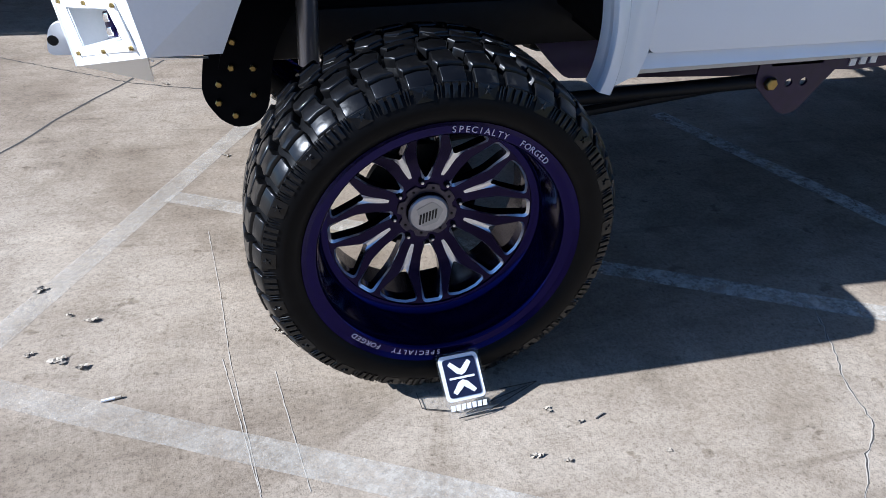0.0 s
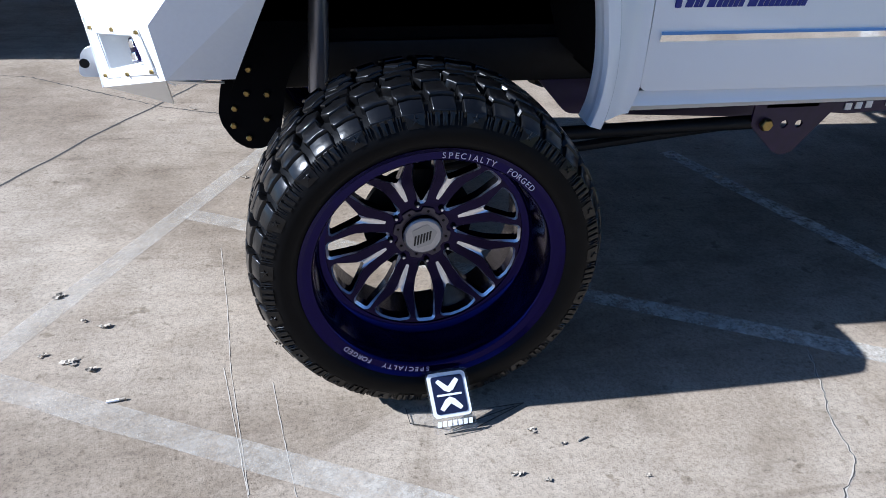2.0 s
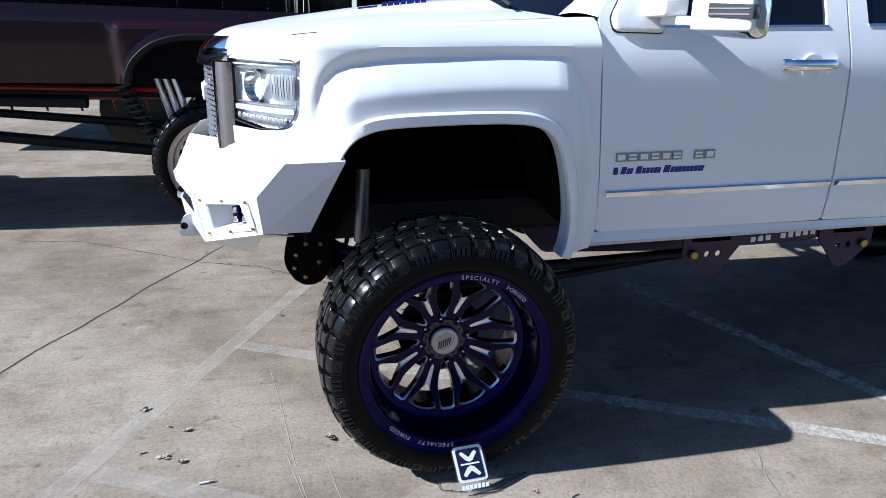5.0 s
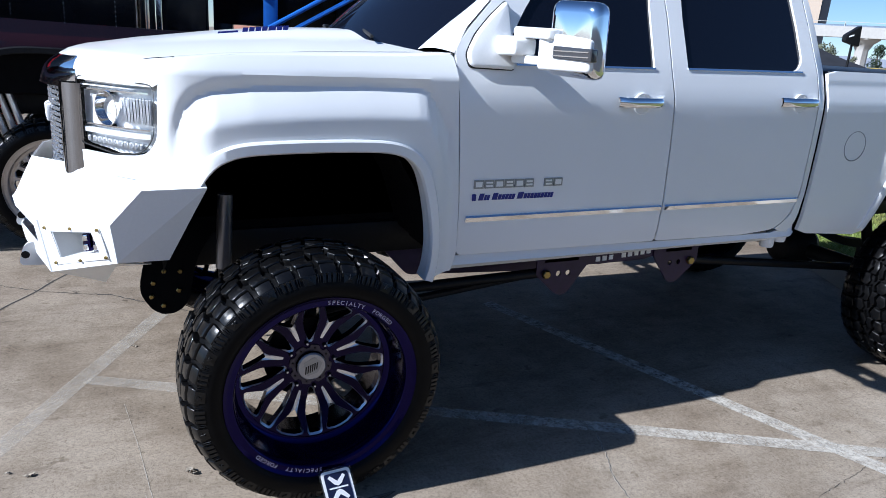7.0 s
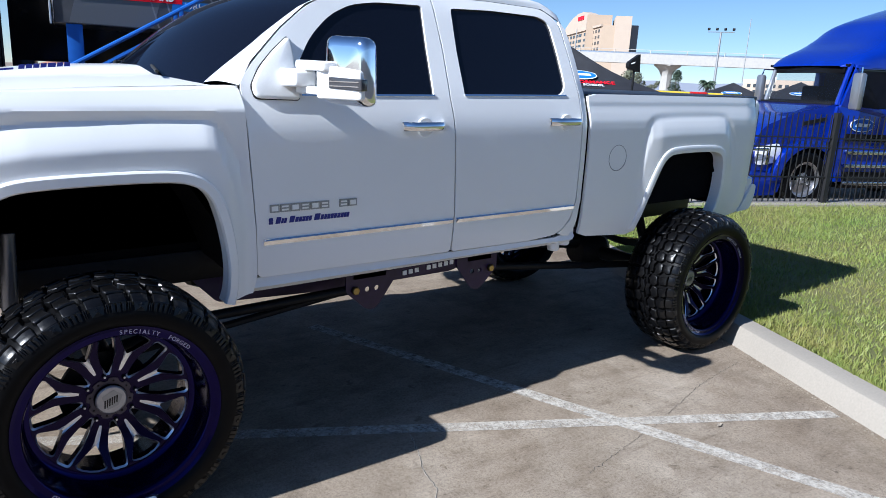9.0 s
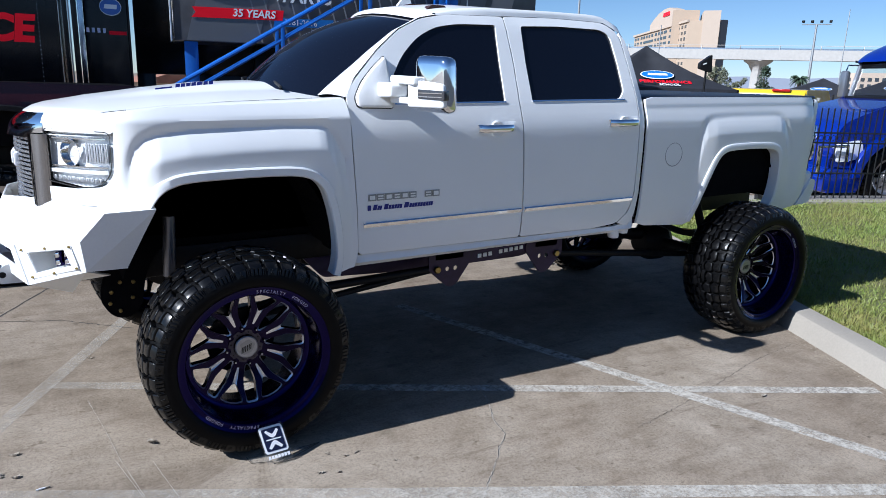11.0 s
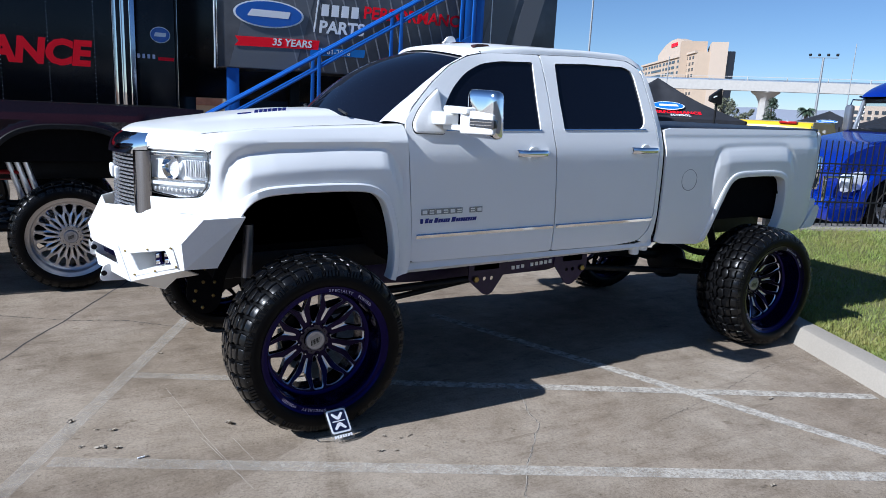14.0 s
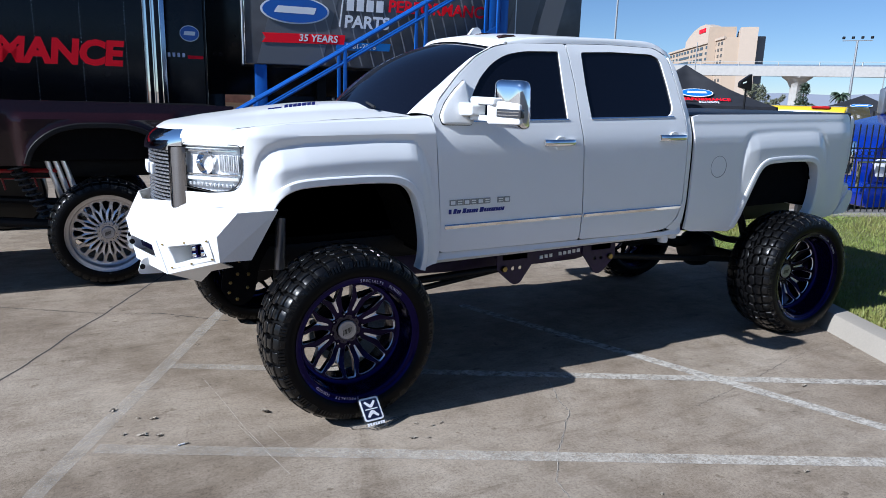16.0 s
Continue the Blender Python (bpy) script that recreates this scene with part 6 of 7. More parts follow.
for i in range(4):
    part("caption_bar", box((-0.215 + 0.062 * i, 6.742, 2.285), (-0.215 + 0.062 * i + 0.034, 6.75, 2.340), 0), SILVER, nose, smooth=False)
part("caption_bar", box((0.04, 6.742, 2.268), (0.24, 6.75, 2.312), 0), REDP, nose, "dark red caption bar", smooth=False)

show = thing("show_trailer", "charcoal printed display trailer with a raised slide-out side", "trailer", m=TURNED2)
part("body", box((0.30, 7.70, 1.80), (6.05, 9.2, 4.35), 0.02), DARK, show)
for x0, x1 in ((0.30, 0.54), (1.02, 6.05)):
    part("skirt", box((x0, 7.705, 0.0), (x1, 9.195, 1.81), 0.01), DARK, show, "black skirt under the trailer")
part("slide_out", box((0.80, 6.6, 2.235), (6.05, 7.75, 4.4), 0.015), PRINT, show, "charcoal printed slide-out panel")
part("edge_trim", box((0.755, 6.585, 2.22), (0.775, 6.66, 4.4), 0.003), INK, show, "white upright edge trim")
part("edge_trim", box((0.785, 6.590, 2.22), (0.800, 6.66, 4.4), 0.003), CHROME, show)
part("edge_trim", box((4.885, 6.592, 2.5), (4.90, 6.62, 4.4), 0), INK, show)
# faint slanting streaks of the print
st = bmesh.new()
for k in range(16):
    x = 1.9 + 0.18 * k
    prism([(x, 2.26), (x + 0.02, 2.26), (x - 0.34, 3.6), (x - 0.36, 3.6)], 0.004, "y", at=6.5965, bm=st)
tagged(part("print_streak", st, material("streak_grey", (0.20, 0.20, 0.215), 0.4), show, smooth=False), kind="stuff")
for x0, w in ((0.95, 0.9), (4.6, 0.4), (5.1, 0.35)):
    part("print_band", prism([(x0, 2.25), (x0 + w, 2.25), (x0 + w + 0.55, 4.3), (x0 + 0.55, 4.3)], 0.003, "y", at=6.597), material("band_grey", (0.12, 0.123, 0.135), 0.35), show, smooth=False)
oval("mark", 1.49, 6.59, 2.985, 0.48, 0.185, show, "large blue oval mark with white rim")
part("divider", prism([(2.11, 2.80), (2.13, 2.80), (2.20, 3.35), (2.18, 3.35)], 0.006, "y", at=6.588), INK, show, smooth=False)
for i in range(4):
    part("caption_bar", prism([(2.22 + 0.145 * i, 3.03), (2.325 + 0.145 * i, 3.03), (2.335 + 0.145 * i, 3.19), (2.23 + 0.145 * i, 3.19)], 0.004, "y", at=6.588), INK, show, "white caption bars", smooth=False)
lettering("caption", "PERFORMANCE", 0.235, REDP, Matrix.Translation((2.83, 6.588, 3.05)) @ FACE_Y, show, "red block letters", 0.002, "LEFT", 0.1, 1.0, 0.006)
lettering("caption", "PARTS", 0.235, INK, Matrix.Translation((2.18, 6.588, 2.80)) @ FACE_Y, show, "white block letters", 0.002, "LEFT", 0.1, 1.0, 0.007)
rib = part("ribbon", prism([(1.02, 2.535), (2.18, 2.555), (2.20, 2.685), (1.03, 2.665), (1.075, 2.60)], 0.005, "y", at=6.588), REDP, show, "red ribbon print", smooth=False)
lettering("ribbon_words", "35 YEARS", 0.135, INK, Matrix.Translation((1.53, 6.586, 2.575)) @ FACE_Y, rib, "white letters", 0.001, "LEFT", 0.15, 1.0, 0.003)
rib = part("ribbon", prism([(2.06, 2.475), (2.86, 2.49), (2.88, 2.60), (2.08, 2.585)], 0.004, "y", at=6.5895), BLUEP, show, "blue ribbon print", smooth=False)
lettering("ribbon_words", "1981-2016", 0.105, INK, Matrix.Translation((2.20, 6.5875, 2.505)) @ FACE_Y, rib, "white digits", 0.001, "LEFT", 0.0)

stairs = thing("stairs", "bright blue steel stairs with handrails beside the trailer", "stairs", m=TURNED2)


def step_line(x):
    """Height of the stair slope."""
    return 1.775 + 0.595 * (x - 0.95)


for y in (6.05, 6.52):
    for off, r in ((0.0, 0.024), (-0.17, 0.020)):
        part("handrail", tube([(-0.45, y, step_line(-0.45) + off), (4.36, y, step_line(4.36) + off)], r, 8), STEELB, stairs, "blue tubular handrail")
    for x in (-0.40, 0.90, 2.09, 3.25, 4.36):
        part("baluster", box((x - 0.024, y - 0.022, max(0, step_line(x) - 1.02)), (x + 0.024, y + 0.022, step_line(x) + 0.02), 0.003), STEELB, stairs)
    part("stringer", prism([(-0.50, 0.0), (-0.20, 0.0), (4.40, step_line(4.40) - 1.12), (4.40, step_line(4.40) - 0.90), (-0.50, step_line(-0.50) - 0.90)], 0.03, "y", at=y), STEELB, stairs)
for i in range(17):
    x = -0.34 + 0.28 * i
    part("tread", box((x, 6.08, step_line(x) - 0.97), (x + 0.25, 6.52, step_line(x) - 0.93), 0), BLACK, stairs, smooth=False)
for y in (6.05, 6.50):
    part("tower_post", box((4.40, y, 0), (4.52, y + 0.08, 4.6), 0.006), STEELB, stairs, "tall blue steel post")
for x, y in ((1.00, 6.62), (4.75, 6.62)):
    p_ = part("post", box((x - 0.085, y, 0), (x + 0.085, y + 0.14, 2.235), 0.008), STEELB, show, "blue steel post")
for x in (1.95, 3.3):
    part("post", box((x - 0.07, 7.2, 0), (x + 0.07, 7.34, 2.235), 0.008), BLACK, show)

# ---- dark pickup beside the trailer ----
MAROON = material("dark_maroon_paint", (0.016, 0.005, 0.007), 0.16, coat=0.2, spec=0.3, vary=0.2, grain=2)
bt = thing("dark_pickup", "lifted dark maroon pickup truck on silver wheels, parked by the trailer", "pickup truck")
BY = 3.60
ARCB = spline([(-1.80, 1.16), (-1.74, 1.30), (-1.60, 1.42), (-1.42, 1.475), (-1.22, 1.485), (-1.02, 1.475), (-0.84, 1.42), (-0.70, 1.30), (-0.64, 1.14)], 4)


def dark_y(x, z):
    y = BY + 0.10 * (z - 1.5) ** 2 + 0.16 * max(0, z - 1.62)
    y -= 0.06 * smooth01((1.60 - z) / 0.02) * smooth01((0.72 - abs(x + 1.22)) / 0.12)
    return y - 0.02 * smooth01((0.07 - dist_to(ARCB, x, z)) / 0.03)


part("bed_side", sheet([(-3.25, 1.15), (-1.80, 1.15)] + ARCB[1:-1] + [(-0.64, 1.12), (-0.10, 1.12), (-0.02, 1.25), (-0.02, 1.70), (-3.25, 1.735)][:], [], 0.03, lambda x, z: Vector((x, dark_y(x, z), z)), 0.03), MAROON, bt, "glossy dark maroon bed side with flared arch", sharp=30)
part("cab_side", sheet([(-5.6, 1.15), (-3.28, 1.15), (-3.28, 1.735), (-5.6, 1.77)], [], 0.1, lambda x, z: Vector((x, BY + 0.10 * (z - 1.5) ** 2 + 0.16 * max(0, z - 1.62), z)), 0.03), MAROON, bt, "glossy dark maroon cab side")
part("arch_moulding", arch_lip(ARCB[::-1], dark_y, -1), BLACK, bt)
part("bed_box", box((-5.6, BY + 0.06, 1.18), (-0.04, BY + 1.9, 1.69), 0.03), LINER, bt)
part("cab", box((-5.4, BY + 0.12, 1.6), (-3.4, BY + 1.85, 2.35), 0.12), MAROON, bt)
part("tail_bumper", box((-0.10, BY + 0.05, 0.98), (0.12, BY + 1.9, 1.16), 0.03), CHROME, bt)
for y in (BY + 0.55, BY + 1.3):
    part("frame_rail", box((-5.5, y, 0.98), (-0.2, y + 0.07, 1.14), 0.008), BLACK, bt)
for x in (-1.22, -5.0):
    part("axle", tube([(x, BY + 0.2, 0.50), (x, BY + 1.75, 0.50)], 0.06, 12), BLACK, bt)
sp = []
for i in range(150):
    t = i / 149
    a = t * 2 * math.pi * 11
    c = Vector((-2.00, BY + 0.42, 1.18)).lerp(Vector((-1.72, BY + 0.42, 0.62)), t)
    sp.append(c + Vector((0.055 * math.cos(a), 0.055 * math.sin(a), 0.02 * math.cos(a))))
part("coil_spring", tube(sp, 0.011, 6), material("spring_grey", (0.05, 0.06, 0.08), 0.4, 0.3), bt, "dark coil spring over a shock absorber")
part("shock_absorber", tube([(-2.00, BY + 0.42, 1.20), (-1.70, BY + 0.42, 0.58)], 0.03, 10), BLACK, bt)
for k in range(3):
    part("shock_absorber", tube([(-1.70 + 0.07 * k, BY + 0.50, 1.15), (-1.55 + 0.07 * k, BY + 0.50, 0.60)], 0.026, 10), MILLED, bt)
REDF = material("red_frame_paint", (0.30, 0.012, 0.02), 0.35)
for a, b in (((-3.6, BY + 0.5, 1.08), (-1.6, BY + 0.5, 1.05)), ((-3.4, BY + 0.9, 0.92), (-1.5, BY + 0.7, 0.98))):
    part("frame_tube", tube([a, b], 0.022, 8), REDF, bt, "red frame tube")
for k in range(7):
    part("frame_tube", tube([(-3.2 + 0.27 * k, BY + 0.6, 1.10), (-3.15 + 0.27 * k, BY + 0.6, 0.86)], 0.010, 6), REDF, bt)
for a, b, r in (((-4.4, BY + 0.3, 0.86), (-1.30, BY + 0.3, 0.52), 0.045), ((-4.4, BY + 0.5, 0.98), (-1.30, BY + 0.5, 0.72), 0.035), ((-4.6, BY + 0.25, 1.03), (-2.2, BY + 0.25, 0.98), 0.05)):
    part("link_arm", tube([a, b], r, 10), BLACK, bt, "long black suspension link")


# a finer spoked silver wheel
def fine_holes():
    out = []
    for k in range(20):
        R = Matrix.Rotation(radians(18 * k), 2)
        out.append([tuple(R @ Vector(p)) for p in rounded([(0.205, 0.004), (0.235, 0.020), (0.285, 0.030), (0.298, 0.0), (0.285, -0.030), (0.235, -0.020), (0.205, -0.004)], 0.008, 2)])
        R = Matrix.Rotation(radians(18 * k + 9), 2)
        out.append([tuple(R @ Vector(p)) for p in rounded([(0.105, 0.003), (0.14, 0.011), (0.185, 0.013), (0.225, 0.0), (0.185, -0.013), (0.14, -0.011), (0.105, -0.003)], 0.006, 2)])
    return out


ALLOY = material("brushed_alloy", (0.50, 0.49, 0.50), 0.32, 0.9, vary=0.15, grain=80)
dw = build_wheel("silver_wheel", 0.505, 0.365, 0.36, ALLOY, "silver alloy wheel with fine spokes and off-road tyre", holes=fine_holes(), disc=0.312, words=False, hub_y=0.08)
dw.parent = bt
dw.matrix_basis = Matrix.Translation((-1.22, BY - 0.06, 0.505))
copy_thing(dw, Matrix.Translation((-5.0, BY - 0.06, 0.505)))
for x in (-1.22, -5.0):
    copy_thing(dw, Matrix.Translation((x, BY + 2.02, 0.505)) @ Matrix.Rotation(math.pi, 4, "Z"))

# ---- blue semi truck behind the fence ----
BLUEM = material("blue_truck_paint", (0.004, 0.024, 0.30), 0.22, 0.25, coat=1.0, vary=0.15, grain=2)
semi = thing("semi_truck", "glossy blue semi truck with sleeper cab behind the fence", "truck", m=Matrix.Translation((10.37, 3.58, 0)) @ Matrix.Rotation(radians(-20), 4, "Z"))
# local: x runs back from the front bumper, y away from the near side
hood_o = rounded([(0.05, 0.55), (0.02, 1.05), (0.16, 1.36), (0.7, 1.58), (1.55, 1.775), (1.78, 1.775), (1.78, 0.60), (1.62, 0.60), (1.66, 0.75), (1.55, 0.55)], [0.05, 0.12, 0.15, 0.2, 0.05, 0, 0, 0.02, 0.05, 0.02])
part("hood", prism(hood_o, 1.80, "y", 0.10, at=0.10), BLUEM, semi, "sloping blue hood")
part("cab", prism(rounded([(1.45, 0.65), (1.55, 1.765), (2.9, 1.765), (2.9, 0.65)], [0.02, 0.04, 0, 0.02]), 2.0, "y", 0.05, at=0.04), BLUEM, semi, "blue cab with door")
FAIR_H = spline([(1.64, 2.42), (1.75, 2.54), (1.95, 2.68), (2.3, 2.86), (2.6, 3.07), (2.95, 3.32), (4.2, 3.72), (5.2, 3.80)])
FAIR_W = spline([(1.64, 0.80), (1.75, 0.90), (1.95, 1.0), (2.3, 1.05), (2.95, 1.09), (5.2, 1.12)])


def fairing_f(u, v):
    x = 1.64 + 3.56 * u ** 1.6
    ca, sa = math.cos(math.pi * v), math.sin(math.pi * v)
    return V((x, 1.05 - interp(FAIR_W, x) * math.copysign(abs(ca) ** 0.6, ca), 2.40 + (interp(FAIR_H, x) - 2.40) * max(0.0, sa) ** 0.5))


part("roof_fairing", patch(fairing_f, 40, 32), BLUEM, semi, "tall rounded blue roof fairing")
part("cab_roof", box((1.70, 0.12, 2.41), (2.95, 1.98, 2.45), 0.01), LINER, semi)
part("sleeper", box((2.88, 0.02, 0.65), (5.2, 2.10, 2.46), 0.05), BLUEM, semi, "blue sleeper box")
part("back_panel", box((2.82, 0.12, 1.76), (2.87, 1.96, 2.42), 0), LINER, semi)
SCREEN = material("clear_windscreen", (0.012, 0.014, 0.018), 0.03)
SCREEN.node_tree.nodes["Principled BSDF"].inputs["Alpha"].default_value = 0.30
part("windscreen", patch(lambda u, v: V((1.575 + 0.205 * u - 0.10 * math.sin(math.pi * v), 0.17 + (1.60 + 0.08 * u) * v, 1.80 + 0.63 * u)), 4, 12), SCREEN, semi, "clear curved windscreen")
for y0, y1 in ((0.10, 0.15), (1.80, 1.88)):
    part("screen_pillar", tube([(1.565, y0, 1.76), (1.78, y1, 2.45)], 0.045, 8), BLUEM if y0 < 1 else BADGE, semi, "windscreen pillar")
    part("door_pillar", box((2.70, y0 - 0.04, 1.74), (2.86, y0 + 0.05, 2.44), 0.01), BLUEM, semi)
    part("seat", box((2.25, 0.30 if y0 < 1 else 1.25, 1.70), (2.45, 0.80 if y0 < 1 else 1.70, 2.10), 0.05), LINER, semi, "dark cab seat")
part("dashboard", box((1.62, 0.15, 1.70), (1.90, 1.90, 1.83), 0.03), BLACK, semi)
part("header", box((1.70, 0.20, 2.30), (1.74, 1.80, 2.43), 0.01), LINER, semi, "dark shade band over the windscreen")
part("door_top", prism([(1.60, 1.76), (1.80, 2.44), (2.72, 2.44), (2.72, 2.38), (1.92, 2.38), (1.76, 1.80), (2.72, 1.62), (2.72, 1.56)], 0.05, "y", 0.005, at=0.03), BLUEM, semi)
part("side_window", prism(rounded([(1.78, 1.76), (1.93, 2.37), (2.72, 2.37), (2.72, 1.62), (2.0, 1.62)], 0.03), 0.02, "y", at=0.05), TINT, semi, "dark side window")
part("wiper_cowl", box((1.49, 0.15, 1.755), (1.60, 1.85, 1.80), 0.015), BLACK, semi)
part("mirror", box((1.58, -0.30, 1.70), (1.70, -0.10, 2.30), 0.04), BADGE, semi, "tall dark mirror")
part("mirror_arm", tube([(1.8, 0.05, 2.38), (1.66, -0.2, 2.38), (1.66, -0.2, 2.29)], 0.015, 6), CHROME, semi)
part("mirror", box((1.44, 1.84, 1.76), (1.56, 2.02, 2.26), 0.05), BADGE, semi, "tall dark mirror")
part("mirror_arm", tube([(1.78, 1.86, 2.36), (1.55, 1.95, 2.36), (1.52, 1.95, 2.25)], 0.015, 6), CHROME, semi)
part("hood_vent", prism(rounded([(0.95, 1.40), (1.40, 1.50), (1.40, 1.56), (0.95, 1.47)], 0.01), 0.02, "y", at=0.088), BLACK, semi, "dark hood side vent")
part("fender_flare", prism([(1.10 + 0.72 * math.cos(radians(a)), 0.48 + 0.70 * math.sin(radians(a))) for a in range(0, 181, 12)] + [(1.10 + 0.58 * math.cos(radians(a)), 0.48 + 0.58 * math.sin(radians(a))) for a in range(180, -1, -12)], 0.14, "y", 0.01, at=-0.03), BLUEM, semi, "blue front wing over the wheel")
part("bumper", prism(rounded([(-0.10, 0.22), (-0.14, 0.50), (0.0, 0.62), (0.62, 0.60), (0.55, 0.24)], 0.05), 2.3, "y", 0.05, at=0.0), BLUEM, semi, "blue front bumper")
part("headlamp", prism(rounded([(0.10, 0.72), (0.06, 1.02), (0.52, 1.10), (0.60, 0.80)], 0.06), 0.05, "y", 0.015, at=0.06), LED, semi, "clear headlamp")
part("grille", box((0.0, 0.55, 0.70), (0.06, 1.75, 1.30), 0.03), CHROME, semi)
part("guard_bar", tube([(-0.25, 0.02, 0.55), (-0.28, 0.02, 0.98), (0.20, -0.03, 1.00), (0.22, -0.03, 0.75)], 0.03, 8), CHROME, semi, "bright metal guard bar")
ARCS = [polar(0.60, a) for a in range(0, 181, 12)]
part("wheel_arch", prism([(1.10 + x, 0.48 + z) for x, z in ARCS], 0.02, "y", at=0.085), LINER, semi, smooth=False)
sw = build_wheel("silver_wheel", 0.50, 0.300, 0.26, ALLOY, "semi truck wheel with polished metal centre", holes=[[(0.19 * math.cos(radians(36 * k)) + a, 0.19 * math.sin(radians(36 * k)) + b) for a, b in [polar(0.026, 40 * i) for i in range(9)]] for k in range(10)], disc=0.25, words=False, hub_y=0.05)
sw.parent = semi
sw.matrix_basis = Matrix.Translation((1.10, 0.03, 0.50))
for x in (5.0, 6.2):
    copy_thing(sw, Matrix.Translation((x, 0.03, 0.50)))
for x in (1.10, 5.0, 6.2):
    copy_thing(sw, Matrix.Translation((x, 2.28, 0.50)) @ Matrix.Rotation(math.pi, 4, "Z"))
part("chassis", box((1.2, 0.7, 0.55), (7.2, 1.6, 0.85), 0.02), BLACK, semi)
for z in (0.42, 0.72, 0.95):
    part("step", box((1.85, -0.02, z), (4.2, 0.30, z + 0.07), 0.015), CHROME, semi, "polished metal step")
part("tank", box((1.85, 0.05, 0.35), (4.2, 0.6, 1.05), 0.06), BLACK, semi)
part("side_stripe", box((1.80, 0.012, 1.18), (3.6, 0.05, 1.30), 0), DARK, semi)
o_ = oval("door_mark", 2.10, 0.020, 1.45, 0.26, 0.115, semi, "blue oval mark with white rim")
for x in (2.4, 2.7, 3.0):
    part("marker_lamp", box((x, 0.2, 2.40 + 0.5 * (x - 2.4)), (x + 0.05, 0.26, 2.44 + 0.5 * (x - 2.4)), 0.01), AMBER, semi)

# ---- yellow car, loudspeaker ----
YEL = material("yellow_paint", (0.75, 0.50, 0.01), 0.25, coat=1.0, vary=0.1, grain=3)
car = thing("yellow_van", "bright yellow van parked behind the fence", "van", m=Matrix.Translation((14.85, 7.0, 0.0)) @ Matrix.Rotation(radians(20), 4, "Z"))
part("body", prism(rounded([(0, 0.45), (0.0, 1.2), (0.06, 1.82), (0.20, 1.895), (2.4, 1.91), (3.1, 1.35), (4.1, 1.2), (4.2, 0.45)], [0.05, 0.1, 0.1, 0.1, 0.2, 0.2, 0.15, 0.05]), 2.3, "y", 0.08, at=0.0), YEL, car, "yellow body")
part("rear_lamp", box((0.03, 0.35, 1.84), (0.30, 0.75, 1.898), 0.01), RED, car, "red roof lamp")
part("rear_window", box((-0.01, 0.25, 1.2), (0.10, 2.05, 1.65), 0.02), TINT, car, "dark rear window")
for x in (0.75, 3.0):
    for y in (-0.02, 2.12):
        wv = lathe([(0.0, 0.0), (0.2, 0.0), (0.33, 0.02), (0.36, 0.05), (0.36, 0.18), (0.0, 0.2)], 24)
        bmesh.ops.translate(wv, vec=(x, y, 0.36), verts=wv.verts[:])
        part("wheel", wv, RUBBER, car)
sp_ = thing("loudspeaker", "black wedge loudspeaker on a slim stand", "loudspeaker", m=Matrix.Translation((7.0, 3.35, 0.0)))
part("stand", tube([(0, 0, 0.30), (0, 0, 2.08)], 0.014, 8), BLACK, sp_)
part("foot", lathe([(0.0, 0.285), (0.22, 0.285), (0.24, 0.30), (0.03, 0.34), (0.0, 0.34)], 20, axis="z"), BLACK, sp_)
cab = prism(rounded([(-0.10, 2.10), (-0.10, 2.17), (0.045, 2.28), (0.060, 2.05)], 0.010), 0.10, "y", 0.008, at=-0.05)
bmesh.ops.rotate(cab, matrix=Matrix.Rotation(radians(-28), 3, "Z"), verts=cab.verts[:])
part("cabinet", cab, BLACK, sp_, "black wedge cabinet")
bd = prism([(-0.070, 2.145), (-0.020, 2.165), (-0.020, 2.180), (-0.070, 2.160)], 0.004, "y", at=-0.054)
bmesh.ops.rotate(bd, matrix=Matrix.Rotation(radians(-28), 3, "Z"), verts=bd.verts[:])
part("badge", bd, INK, sp_, smooth=False)

# ---- canopies ----
CLOTH = material("black_canopy", (0.018, 0.019, 0.024), 0.7, vary=0.3, grain=6, bump=0.1)


def canopy(x, y, turn, w, z_eave, z_top, label):
    c = thing("canopy_tent", label, "canopy", "black canopies", Matrix.Translation((x, y, 0)) @ Matrix.Rotation(radians(turn), 4, "Z"))
    bm = bmesh.new()
    for k in range(4):
        a = [(-w, -w), (w, -w), (w, w), (-w, w)]
        p, q = Vector((*a[k], z_eave)), Vector((*a[(k + 1) % 4], z_eave))
        top = Vector((0, 0, z_top))
        for i in range(8):
            for j in range(6):
                f = lambda u, v: p.lerp(q, u).lerp(top, v) - Vector((0, 0, 0.25 * (z_top - z_eave) * math.sin(math.pi * v) * (0.7 + 0.3 * math.cos(2 * math.pi * (u - 0.5)))))
                bm.faces.new([bm.verts.new(f(uu / 8, vv / 6)) for uu, vv in ((i, j), (i + 1, j), (i + 1, j + 1), (i, j + 1))])
    bmesh.ops.remove_doubles(bm, verts=bm.verts[:], dist=1e-4)
    part("roof", bm, CLOTH, c, "black peaked cloth roof", sharp=30)
    for k in range(4):
        a = [(-w, -w), (w, -w), (w, w), (-w, w)]
        p, q = Vector((*a[k], 0)), Vector((*a[(k + 1) % 4], 0))
        part("valance", patch(lambda u, v: p.lerp(q, u) + Vector((0, 0, z_eave - 0.30 * v)), 6, 1), CLOTH, c)
        part("leg", box((p.x - 0.02, p.y - 0.02, 0), (p.x + 0.02, p.y + 0.02, z_eave)), BLACK, c, smooth=False)
    return c


